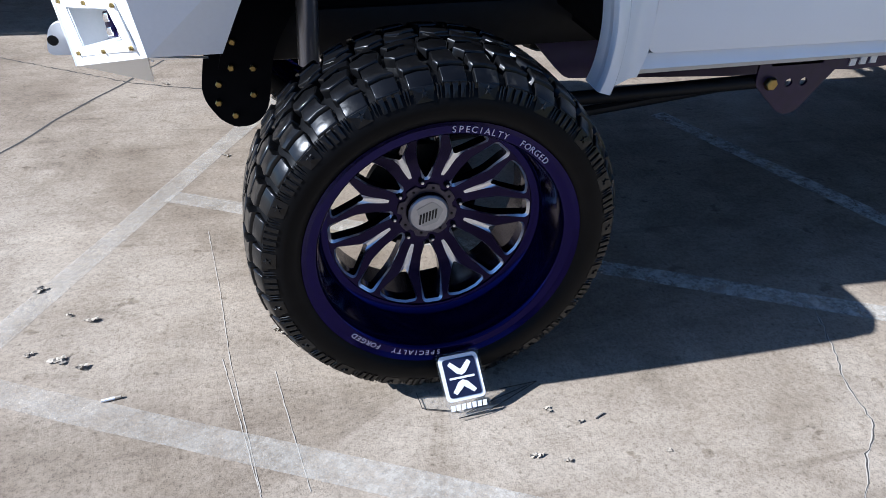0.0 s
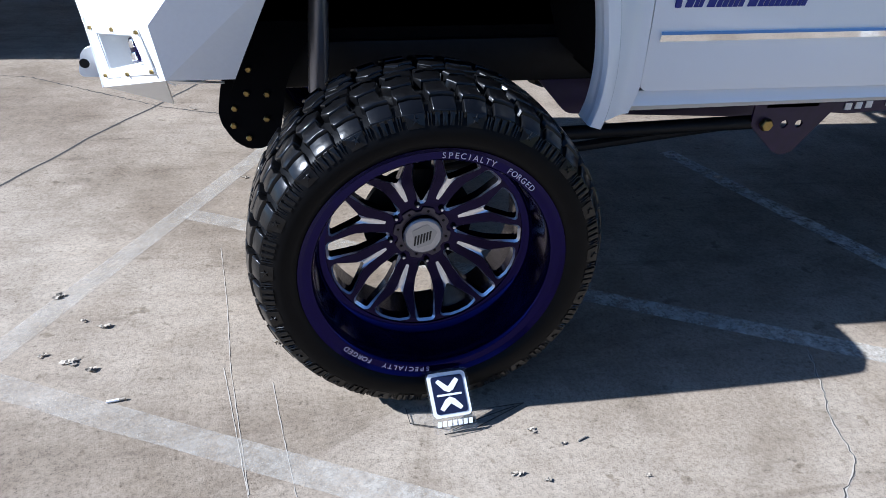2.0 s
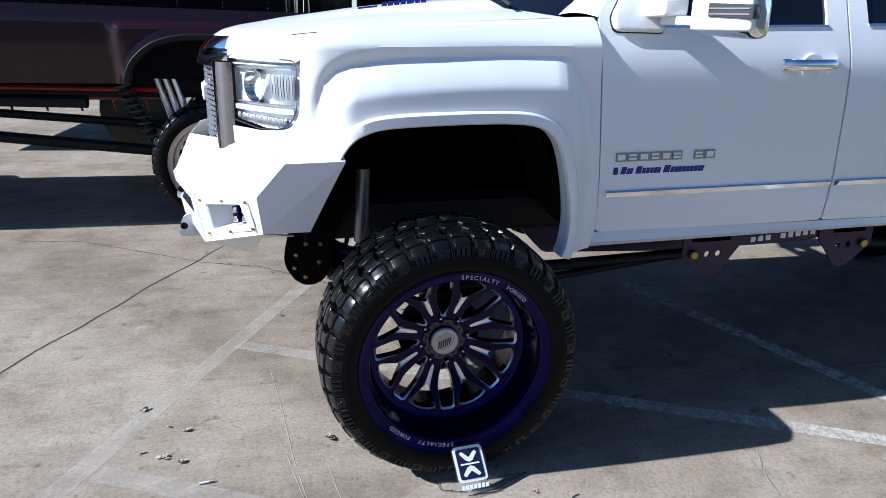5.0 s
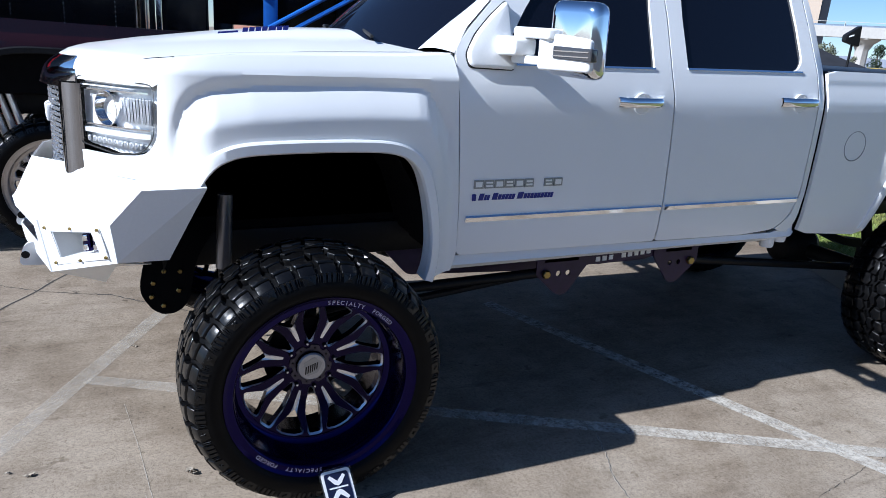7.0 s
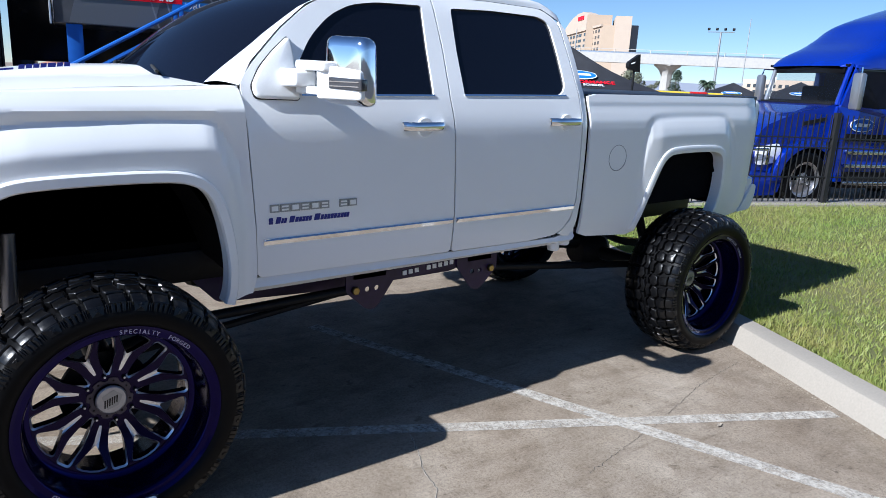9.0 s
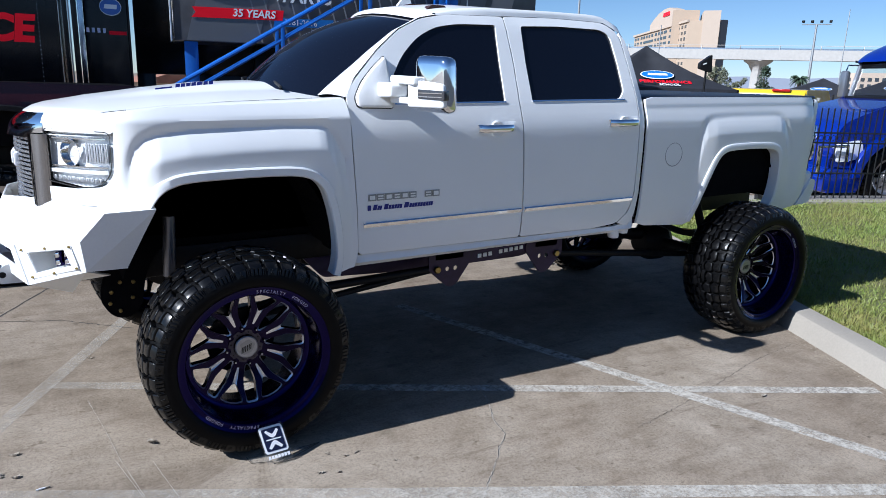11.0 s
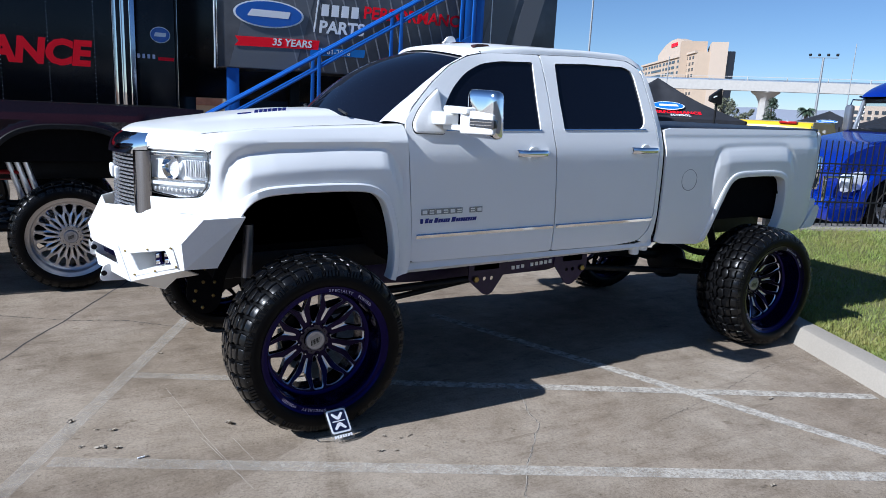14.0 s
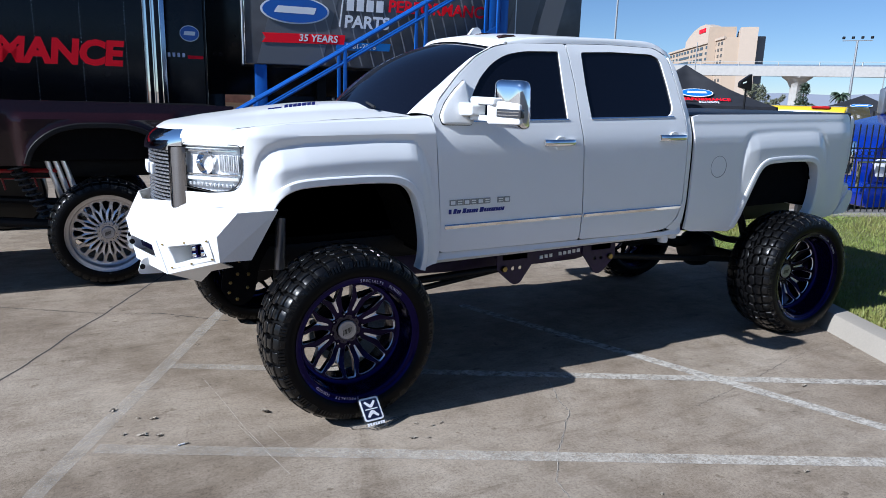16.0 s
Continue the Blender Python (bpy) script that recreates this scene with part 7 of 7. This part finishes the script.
def canopy_marks(c, w, z_eave, z_top, big=True):
    """Plain marks on the sloping face and the valance nearest the lot."""
    a = math.atan2(z_top - z_eave, w)
    m = Matrix.Translation((0, -w, z_eave)) @ Matrix.Rotation(a, 4, "X")
    ox, oy = (0.07, 0.66) if big else (0.0, 0.92)
    for name, pts, mat, lift in (("mark", [(0.34 * p + ox, 0.17 * q + oy) for p, q in [polar(1, 12 * i) for i in range(30)]], INK, 0.0), ("mark_field", [(0.315 * p + ox, 0.143 * q + oy) for p, q in [polar(1, 12 * i) for i in range(30)]], BLUEP, 0.006), ("mark_bar", [(ox - 0.20, oy - 0.04), (ox + 0.21, oy - 0.04), (ox + 0.19, oy + 0.04), (ox - 0.18, oy + 0.04)], INK, 0.012)):
        b = prism(pts, 0.004, "z", at=lift - 0.09)
        bmesh.ops.transform(b, matrix=m, verts=b.verts[:])
        part(name, b, mat, c, smooth=False)
    if big:
        lettering("caption", "PERFORMANCE", 0.143, REDP, m @ Matrix.Translation((-0.34, 0.28, -0.05)), c, "red letters", 0.002, "LEFT", 0.0, 1.05, 0.004)
        lettering("caption", "SCHOOL", 0.10, INK, m @ Matrix.Translation((0.02, 0.13, -0.02)), c, "white letters", 0.002, "LEFT", 0.0, 1.05, 0.002)
    if big:
        lettering("caption", "school.com", 0.16, INK, Matrix.Translation((-0.50, -w - 0.008, z_eave - 0.22)) @ Matrix.Rotation(radians(90), 4, "X"), c, "white letters", 0.002, "LEFT", 0.0, 1.0, 0.002)
    for i, h in ((10, 0.10), (12, 0.09), (13, 0.10), (15, 0.09), (16, 0.10)):
        part("caption_bar", box((-0.6 + 0.105 * i, -w - 0.012, z_eave - 0.23), (-0.6 + 0.105 * i + 0.08, -w - 0.004, z_eave - 0.23 + h)), INK, c, smooth=False)


c1 = canopy(10.6, 8.0, -33, 1.5, 1.84, 2.70, "black canopy tent with oval mark and lettering")
canopy_marks(c1, 1.5, 1.84, 2.70)
c2 = canopy(23.3, 11.9, -60, 1.7, 1.75, 2.35, "black canopy tent far behind the fence")
canopy_marks(c2, 1.7, 1.75, 2.35, False)
c3 = canopy(23.6, 9.6, -60, 1.7, 1.80, 2.45, "black canopy tent with an oval mark")
canopy_marks(c3, 1.7, 1.80, 2.45, False)

# ---- distance: monorail, hotel, lamps, trees, hills ----
CONC2 = material("pale_concrete", (0.46, 0.44, 0.41), 0.85, vary=0.12, grain=2)
mono = thing("monorail_track", "pale concrete elevated monorail beam on flared piers", "monorail")
A_, B_ = Vector((87.4, 91.8, 0)), Vector((110.6, 63.1, 0))
dirm = (B_ - A_).normalized()
sidem = Vector((-dirm.y, dirm.x, 0))


def beam(s0, s1, z0, z1, w, off=0.0):
    bm = bmesh.new()
    c = A_ + sidem * off
    vs = [bm.verts.new(c + dirm * s + sidem * t + Vector((0, 0, z))) for s in (s0, s1) for t, z in ((-w, z0), (w, z0), (w, z1), (-w, z1))]
    for q in ((0, 1, 2, 3), (7, 6, 5, 4), (0, 4, 5, 1), (1, 5, 6, 2), (2, 6, 7, 3), (3, 7, 4, 0)):
        bm.faces.new([vs[i] for i in q])
    return bm


part("beam", beam(-45, 75, 6.85, 8.45, 0.5), CONC2, mono)
part("beam", beam(-45, 75, 6.95, 8.55, 0.5, 3.6), CONC2, mono)
part("walkway", beam(-45, 75, 8.50, 8.75, 0.9, 1.5), MILLED, mono)
part("cable_rail", beam(-45, 75, 9.10, 9.17, 0.05, 0.2), CONC2, mono)
for s in (-42, -12, 24.1, 56):
    c = A_ + dirm * s + sidem * 1.8
    pr = lathe([(1.0, 0.0), (0.95, 5.1), (1.5, 6.1), (2.3, 6.7), (2.3, 6.95), (0.0, 6.95)], 8, axis="z")
    bmesh.ops.translate(pr, vec=c, verts=pr.verts[:])
    part("pier", pr, CONC2, mono, "flared concrete pier", sharp=30)
for s in range(-45, 75, 6):
    p0 = A_ + dirm * s + sidem * 0.2
    part("rail_post", box((p0.x - 0.05, p0.y - 0.05, 8.5), (p0.x + 0.05, p0.y + 0.05, 9.12)), CONC2, mono, smooth=False)

CREAM = material("cream_stucco", (0.44, 0.34, 0.25), 0.9, vary=0.06, grain=0.4)
PALE = material("pale_stucco", (0.47, 0.38, 0.30), 0.9, vary=0.05, grain=0.4)
PANE = material("hotel_window", (0.05, 0.06, 0.07), 0.2)
CORNER, DIRH = Vector((184.2, 161.1, 0)), Vector((0.538, 0.843, 0)).normalized()
INH = Vector((DIRH.y, -DIRH.x, 0))
HOTEL = Matrix.Translation(CORNER) @ Matrix((-DIRH, INH, Vector((0, 0, 1)))).transposed().to_4x4()
hotel = thing("hotel_building", "tall cream stucco hotel tower with rows of windows", "building", m=HOTEL)


def ground_plan(*pts):
    return [tuple((HOTEL.inverted() @ Vector((x, y, 0)))[:2]) for x, y in pts]


part("wing", prism(ground_plan((184.2, 161.1), (189.6, 153.3), (232, 196), (226.9, 227.9)), 23.4, "z"), CREAM, hotel, "cream wing", smooth=False)
part("gable", prism([(-13, 22.0), (-13, 27.5), (-20, 29.0), (-27, 30.1), (-34, 30.1), (-42, 29.2), (-49, 27.6), (-53.9, 26.0), (-53.9, 22.0)], 3.0, "y", at=0.3), PALE, hotel, "pale rounded parapet", smooth=False)
part("tower", prism(ground_plan((186.45, 157.3), (189.4, 153.0), (204, 166), (201, 171)), 26.4, "z"), PALE, hotel, "plain pale stair tower", smooth=False)
part("tower_cap", prism(ground_plan((187.5, 171.0), (193.5, 165.0), (204, 175), (198, 181)), 27.6, "z"), CREAM, hotel, smooth=False)
part("side_wing", prism(ground_plan((193.5, 156.2), (195.1, 154.6), (206, 165), (204, 167)), 24.0, "z"), material("shaded_glass_wall", (0.16, 0.17, 0.19), 0.4), hotel, smooth=False)
part("cornice", box((-80, -0.5, 23.0), (0.2, 0.2, 23.7)), PALE, hotel, smooth=False)
part("roof_sign", box((-33.5, 0.0, 27.4), (-25.5, 0.28, 28.7)), REDP, hotel, "small red roof sign bar", smooth=False)
for r in range(10):
    z = 21.3 - 1.95 * r
    spots = [(2.0, 1.7), (5.6, 1.7), (31.5, 2.4), (36.0, 2.4), (40.5, 2.4), (64, 2.8), (70, 2.8), (75, 2.8)]
    spots += [(9.5 + 3.6 * k, 1.9) for k in range(4)] + [(46 + 4.6 * k, 2.6) for k in range(4)] if r == 0 else [(9.5, 13.0), (45.5, 16.0)]
    if r % 2 == 0 or r < 2:
        spots.append((26.0, 4.0))
    for s_, w_ in spots:
        part("window", box((-s_ - w_, -0.12, z), (-s_, 0.1, z + (0.95 if w_ < 9 else 0.85))), PANE, hotel, smooth=False)
blk = thing("distant_tower", "pale high-rise far behind the truck", "building", m=Matrix.Translation((245, 118, 0)))
part("wall", box((0, 0, 0), (14, 26, 9), 0.2), PALE, blk)
for r in range(3):
    for c in range(10):
        part("window", box((-0.15, 1.2 + 2.4 * c, 2 + 2.1 * r), (0.02, 2.5 + 2.4 * c, 3.2 + 2.1 * r)), PANE, blk, smooth=False)

POLE = material("galvanised_pole", (0.30, 0.31, 0.32), 0.5, 0.5)


def floodlight(x, y, h):
    f = thing("flood_light_pole", "tall thin steel pole with four floodlights", "street lamp", m=Matrix.Translation((x, y, 0)))
    part("pole", tube([(0, 0, 0), (0, 0, h)], [0.20, 0.12], 8), POLE, f)
    d = Vector((0.52, -0.85, 0))
    part("crossbar", tube([d * -1.6 + Vector((0, 0, h)), d * 1.6 + Vector((0, 0, h))], 0.05, 6), POLE, f)
    for k in (-1.5, -0.5, 0.5, 1.5):
        p = d * k + Vector((0, 0, h + 0.35))
        part("lamp_head", box((p.x - 0.12, p.y - 0.15, p.z - 0.16), (p.x + 0.12, p.y + 0.15, p.z + 0.16), 0.06), BLACK, f)


floodlight(82.8, 51.1, 10.0)
m_ = thing("mast", "slim grey steel mast far behind the fence", "pole", m=Matrix.Translation((84.6, 48.3, 0)))
part("pole", tube([(0, 0, 0), (0, 0, 11.7)], [0.07, 0.045], 6), POLE, m_)
m_ = thing("mast", "slim steel mast behind the trailer", "pole", m=Matrix.Translation((24.8, 27.1, 0)))
part("pole", tube([(0, 0, 0), (0, 0, 11.5)], [0.07, 0.05], 6), POLE, m_)
m_ = thing("mast", "slim steel mast far behind the cab", "pole", m=Matrix.Translation((72, 66, 0)))
part("pole", tube([(0, 0, 0), (0, 0, 10.0)], [0.10, 0.06], 6), POLE, m_)

BARK = material("bark", (0.12, 0.085, 0.06), 0.9, vary=0.4, grain=15, bump=0.5)


def leaves(rng, clumps, per, size, squash=1.0):
    """Many small leaf blades scattered in clumps."""
    co, k = [], 0
    for c, r in clumps:
        for _ in range(per):
            d = rng.normal(0, 1, 3)
            d /= np.linalg.norm(d)
            p = np.array(c) + d * r * rng.uniform(0.45, 1.05) ** 0.7 * np.array((1, 1, squash))
            a, b = rng.normal(0, 1, 3), rng.normal(0, 1, 3)
            a, b = a / np.linalg.norm(a) * size, b / np.linalg.norm(b) * size * 0.6
            co += [p - a, p + b, p + a, p - b]
    me = bpy.data.meshes.new("crown")
    n = len(co) // 4
    me.from_pydata([tuple(c) for c in co], [], [(4 * i, 4 * i + 1, 4 * i + 2, 4 * i + 3) for i in range(n)])
    return me


def tree(x, y, h, w, mat, label, seed, conic=False):
    rng = np.random.default_rng(seed)
    t = thing("tree", label, "tree", m=Matrix.Translation((x, y, 0)))
    part("trunk", tube([(0, 0, 0), (0.06 * w, 0, 0.3 * h), (-0.04 * w, 0.05 * w, 0.8 * h)], [0.06 * h, 0.045 * h, 0.01 * h], 8), BARK, t)
    cl = []
    for i in range(26):
        u = rng.uniform(0.30, 1.0)
        rad = w * ((1.05 - u) if conic else math.sin(math.pi * min(1, u * 0.95)) ** 0.7) * rng.uniform(0.3, 1.0)
        a = rng.uniform(0, 6.283)
        c = (rad * math.cos(a), rad * math.sin(a), u * h)
        cl.append((c, 0.22 * w * rng.uniform(0.7, 1.3)))
        if i < 9:
            part("limb", tube([(0, 0, 0.35 * h + 0.04 * i * h), Vector(c) * 0.95], [0.018 * h, 0.004 * h], 5), BARK, t)
    me = leaves(rng, cl, 130, 0.045 * w, 0.8)
    me.materials.append(mat)
    o = new("crown", me)
    o.parent = t
    return t


OLIVE = material("grey_green_leaf", (0.16, 0.17, 0.11), 0.7, vary=0.4, grain=4)
PINE = material("dark_green_leaf", (0.035, 0.06, 0.03), 0.7, vary=0.4, grain=4)
tree(33.9, 25.0, 3.0, 1.35, OLIVE, "grey-green olive tree with an open crown", 3)
tree(36.6, 25.5, 2.5, 1.0, OLIVE, "grey-green olive tree behind the canopy", 5)
tree(35.6, 23.1, 3.15, 1.15, PINE, "dark green dense conifer", 8, True)
palm = thing("palm_tree", "slim palm tree with drooping fronds", "palm tree", m=Matrix.Translation((48.9, 29.8, 0)))
part("trunk", tube([(0, 0, 0), (0.05, 0, 1.5), (0, 0.03, 2.75)], [0.16, 0.12, 0.10], 8), BARK, palm)
for k in range(26):
    a, e = 2.4 * k, 0.1 + 1.3 * ((k * 7) % 26) / 26
    bm = bmesh.new()
    pr = None
    for i in range(7):
        t = i / 6
        c = Vector((math.cos(a) * 0.66 * t, math.sin(a) * 0.66 * t, 2.8 + e * t * 0.66 - 0.66 * t * t))
        s = Vector((-math.sin(a), math.cos(a), 0.2)) * (0.015 + 0.075 * math.sin(math.pi * min(1, t + 0.05)))
        cur = (bm.verts.new(c - s - Vector((0, 0, 0.08))), bm.verts.new(c), bm.verts.new(c + s - Vector((0, 0, 0.08))))
        if pr:
            bm.faces.new((pr[0], pr[1], cur[1], cur[0]))
            bm.faces.new((pr[1], pr[2], cur[2], cur[1]))
        pr = cur
    part("frond", bm, PINE, palm, smooth=False)
HILL = material("hazy_hill", (0.20, 0.22, 0.27), 1.0, vary=0.1, grain=0.01)
bm = bmesh.new()
pr = None
for i in range(60):
    a = radians(-20 + 100 * i / 59)
    h = 14 + 16 * abs(noise.noise(Vector((i * 0.23, 1.7, 0)))) + 5 * noise.noise(Vector((i * 0.8, 4, 0)))
    cur = (bm.verts.new((850 * math.cos(a), 850 * math.sin(a), -1)), bm.verts.new((870 * math.cos(a), 870 * math.sin(a), h)))
    if pr:
        bm.faces.new((pr[0], cur[0], cur[1], pr[1]))
    pr = cur
tagged(finish("backdrop_hills", bm, HILL), "hazy grey-blue desert hills", "hills", kind="structure")
TILE = material("roof_tile", (0.34, 0.15, 0.09), 0.8, vary=0.4, grain=2)
house = thing("house", "low house with brown tiled roof", "house", m=Matrix.Translation((4.5, 39, 0)))
part("wall", box((0, 0, 0), (9, 8, 1.3)), CREAM, house, smooth=False)
part("roof", prism([(-0.5, 1.25), (9.5, 1.25), (6.5, 2.25), (2.5, 2.25)], 9, "y", at=-0.5), TILE, house, "brown tiled roof", smooth=False)

# ---- small display stand by the front tyre ----
stand = thing("display_stand", "small clear acrylic easel with navy and white square sign", "sign")
BLc, E1, E2 = Vector((-0.024, -0.177, 0.050)), Vector((0.116, 0.008, 0.003)), Vector((-0.019, 0.075, 0.108))
NRM = E1.cross(E2).normalized()
NRM = NRM if NRM.y < 0 else -NRM


def on_tile(u, v, lift=0.0):
    return BLc + E1 * u + E2 * v + NRM * lift


def tile_shape(name, pts, lift, mat, label="", thick=0.0015):
    bm = bmesh.new()
    lo, hi = [bm.verts.new(on_tile(u, v, lift)) for u, v in pts], [bm.verts.new(on_tile(u, v, lift - thick)) for u, v in pts]
    bm.faces.new(lo)
    bm.faces.new(hi[::-1])
    for i in range(len(lo)):
        bm.faces.new((lo[i], hi[i], hi[(i + 1) % len(lo)], lo[(i + 1) % len(lo)]))
    return part(name, bm, mat, stand, label, smooth=False)


tile_shape("acrylic_sheet", rounded([(-0.04, -0.36), (1.06, -0.36), (1.06, 1.06), (-0.04, 1.06)], 0.08), 0.0, ACRYLIC, "clear acrylic sheet", 0.004)
tile_shape("sign_border", rounded([(0, 0), (1, 0), (1, 1), (0, 1)], 0.13), 0.002, INK, "white rounded border")
tile_shape("sign_field", rounded([(0.09, 0.08), (0.91, 0.08), (0.91, 0.92), (0.09, 0.92)], 0.08), 0.0035, FIELD, "dark navy field")
tile_shape("sign_chevron", [(0.20, 0.80), (0.28, 0.86), (0.50, 0.68), (0.72, 0.86), (0.80, 0.80), (0.62, 0.60), (0.50, 0.55), (0.38, 0.60)], 0.005, INK, "white chevron")
tile_shape("sign_bar", rounded([(0.18, 0.475), (0.82, 0.475), (0.82, 0.52), (0.18, 0.52)], 0.02), 0.005, INK)
tile_shape("sign_chevron", [(0.20, 0.20), (0.28, 0.14), (0.50, 0.30), (0.72, 0.14), (0.80, 0.20), (0.62, 0.40), (0.50, 0.45), (0.38, 0.40)], 0.005, INK, "white chevron")
for i in range(7):
    tile_shape("name_bar", [(0.05 + 0.135 * i, -0.20), (0.15 + 0.135 * i, -0.20), (0.17 + 0.135 * i, -0.08), (0.07 + 0.135 * i, -0.08)], 0.002, INK)
for pts, zz in (([(-0.097, -0.080), (-0.090, -0.145), (0.010, -0.175), (0.095, -0.160), (0.120, -0.05)], 0.004), ([(0.005, -0.205), (0.100, -0.190), (0.270, -0.105), (0.150, -0.115), (0.02, -0.15)], 0.009)):
    part("acrylic_base", prism(rounded(pts, 0.008), 0.004, "z", at=zz), ACRYLIC, stand, "clear acrylic foot", smooth=False)
for pts, zz in (([(-0.097, -0.080), (-0.090, -0.145), (0.010, -0.175)], 0.008), ([(0.005, -0.205), (0.100, -0.190), (0.270, -0.105), (0.150, -0.115)], 0.013), ([(0.03, -0.19), (0.13, -0.150), (0.24, -0.115)], 0.013)):
    part("acrylic_edge", tube([Vector((*q, zz)) for q in pts], 0.0014, 5), BLACK, stand, "dark polished edge")
part("acrylic_brace", plate([(Vector((0.02, -0.185, 0.01)), Vector((0.20, -0.12, 0.012)), Vector((0.10, -0.15, 0.055)))], 0.004), ACRYLIC, stand, smooth=False)

# ---- litter, cracks and marks on the slab ----
DRY = material("dry_leaf", (0.36, 0.31, 0.245), 0.9, vary=0.4, grain=80)


def scrap(x, y, size, seed):
    rng = random.Random(seed)
    bm = bmesh.new()
    for k in range(5):
        a, r = rng.uniform(0, 6.28), rng.uniform(0, 1.1) * size
        cx, cy = x + r * math.cos(a), y + r * math.sin(a) * 0.6
        ring = []
        for i in range(7):
            b = 6.283 * i / 7
            q = size * rng.uniform(0.35, 0.75)
            ring.append(bm.verts.new((cx + q * math.cos(b), cy + 0.7 * q * math.sin(b), 0.003 + rng.uniform(0, 0.5) * size)))
        mid = bm.verts.new((cx, cy, 0.25 * size))
        for i in range(7):
            bm.faces.new((ring[i], ring[(i + 1) % 7], mid))
    return tagged(finish("dry_leaf", bm, DRY, smooth=False), "crumpled dry leaf litter on the concrete", "leaf", "dry leaf litter")


for i, (x, y, s) in enumerate(((-1.083, 0.431, 0.020), (-1.243, 0.298, 0.014), (-1.144, 0.254, 0.024), (-1.078, 0.212, 0.020), (-0.705, 1.584, 0.018), (-1.075, 2.558, 0.016), (0.178, -0.361, 0.018), (0.271, -0.397, 0.012), (0.265, -0.21, 0.014), (0.344, -0.273, 0.010), (-0.484, 0.278, 0.026), (-1.163, 0.477, 0.010), (-1.287, 0.634, 0.022), (0.552, -0.413, 0.009), (1.9, -1.5, 0.018), (2.9, -0.75, 0.02), (-1.9, -0.4, 0.02), (1.05, -1.35, 0.012), (-0.6, -0.9, 0.012))):
    scrap(x, y, s, 40 + i)
cg = thing("cigarette_end", "white cigarette end lying on the concrete", "litter", m=Matrix.Translation((-0.966, 0.058, 0.006)) @ Matrix.Rotation(radians(10), 4, "Z"))
part("paper", tube([(-0.024, 0, 0), (0.012, 0, 0)], 0.0042, 8), INK, cg)
part("filter", tube([(0.0122, 0, 0), (0.030, 0, 0)], 0.0042, 8), DRY, cg, "tan filter tip")
tw = thing("straw_bit", "tan straw scrap on the concrete", "litter", m=Matrix.Translation((0.409, -0.262, 0.004)))
part("straw", tube([(-0.016, -0.006, 0), (0.014, 0.008, 0.002)], 0.003, 6), DRY, tw)


PALESCAR = material("pale_scar", (0.44, 0.39, 0.325), 0.9, vary=0.2, grain=60)


def crack(points, w, label="thin dark crack in the concrete", mat=None, z=0.0015, wave=None):
    """A ragged dark line on the slab."""
    rng = random.Random(int(points[0][0] * 1000) + len(points))
    bm = bmesh.new()
    rows = []
    for (ax, ay), (bx, by) in zip(points, points[1:]):
        d = Vector((bx - ax, by - ay, 0))
        s = Vector((-d.y, d.x, 0)).normalized()
        n = max(6, int(d.length / 0.02))
        for i in range(n):
            p = Vector((ax, ay, z)) + d * (i / n) + s * rng.gauss(0, wave if wave is not None else 0.004 if mat is None else 0.0005)
            k = w * rng.uniform(0.3, 1.2)
            rows.append((bm.verts.new(p + s * k), bm.verts.new(p - s * k)))
    for (a, b), (c, d) in zip(rows, rows[1:]):
        bm.faces.new((a, b, d, c))
    tagged(finish("crack", bm, mat or JOINT, smooth=False), label, "crack", kind="structure")


crack([(1.36, 0.05), (1.293, -0.127), (1.215, -0.30), (1.198, -0.424), (1.08, -0.55), (0.982, -0.66), (0.81, -0.84), (0.653, -1.058), (0.60, -1.4)], 0.0021)
crack([(1.36, 0.05), (1.293, -0.127), (1.215, -0.30), (1.198, -0.424), (1.08, -0.55), (0.982, -0.66), (0.81, -0.84), (0.653, -1.058), (0.60, -1.4)], 0.0050, "pale filler along a crack in the concrete", PALESCAR, 0.0010, 0.003)
crack([(-2.7, 3.28), (-2.2, 3.2), (-1.65, 2.85), (-1.26, 2.6), (-0.85, 2.45), (-0.38, 2.05)], 0.005)
crack([(-0.66, 0.175), (-0.60, -0.10), (-0.517, -0.482)], 0.0016, "thin pale scratch mark on the concrete", PALESCAR)
crack([(-0.502, 0.091), (-0.46, -0.15), (-0.417, -0.383)], 0.0014, "thin pale scratch mark on the concrete", PALESCAR)
crack([(-0.746, 0.925), (-0.68, 0.5), (-0.638, 0.166), (-0.541, -0.36)], 0.0014, "thin pale scratch mark on the concrete", PALESCAR)
crack([(1.9, -0.7), (2.6, -0.55), (3.3, -0.35), (3.9, -0.25)], 0.0013)

# ---- dry bits swept along the foot of the kerb ----
rng = random.Random(11)
bm = bmesh.new()
for k in range(420):
    y = rng.uniform(-3.0, 1.2)
    x = kx(y) - 0.03 - abs(rng.gauss(0, 0.035))
    a, sz = rng.uniform(0, 3.14), rng.uniform(0.003, 0.011)
    u, v = Vector((math.cos(a), math.sin(a), rng.uniform(-0.3, 0.3))) * sz, Vector((-math.sin(a), math.cos(a), rng.uniform(-0.3, 0.3))) * sz * 0.45
    c = Vector((x, y, 0.005))
    bm.faces.new([bm.verts.new(c + q) for q in (-u - v * 0.4, -v, u, v)])
tagged(finish("kerb_litter", bm, DRY, smooth=False), "dry leaf bits along the kerb foot", "litter", kind="stuff")
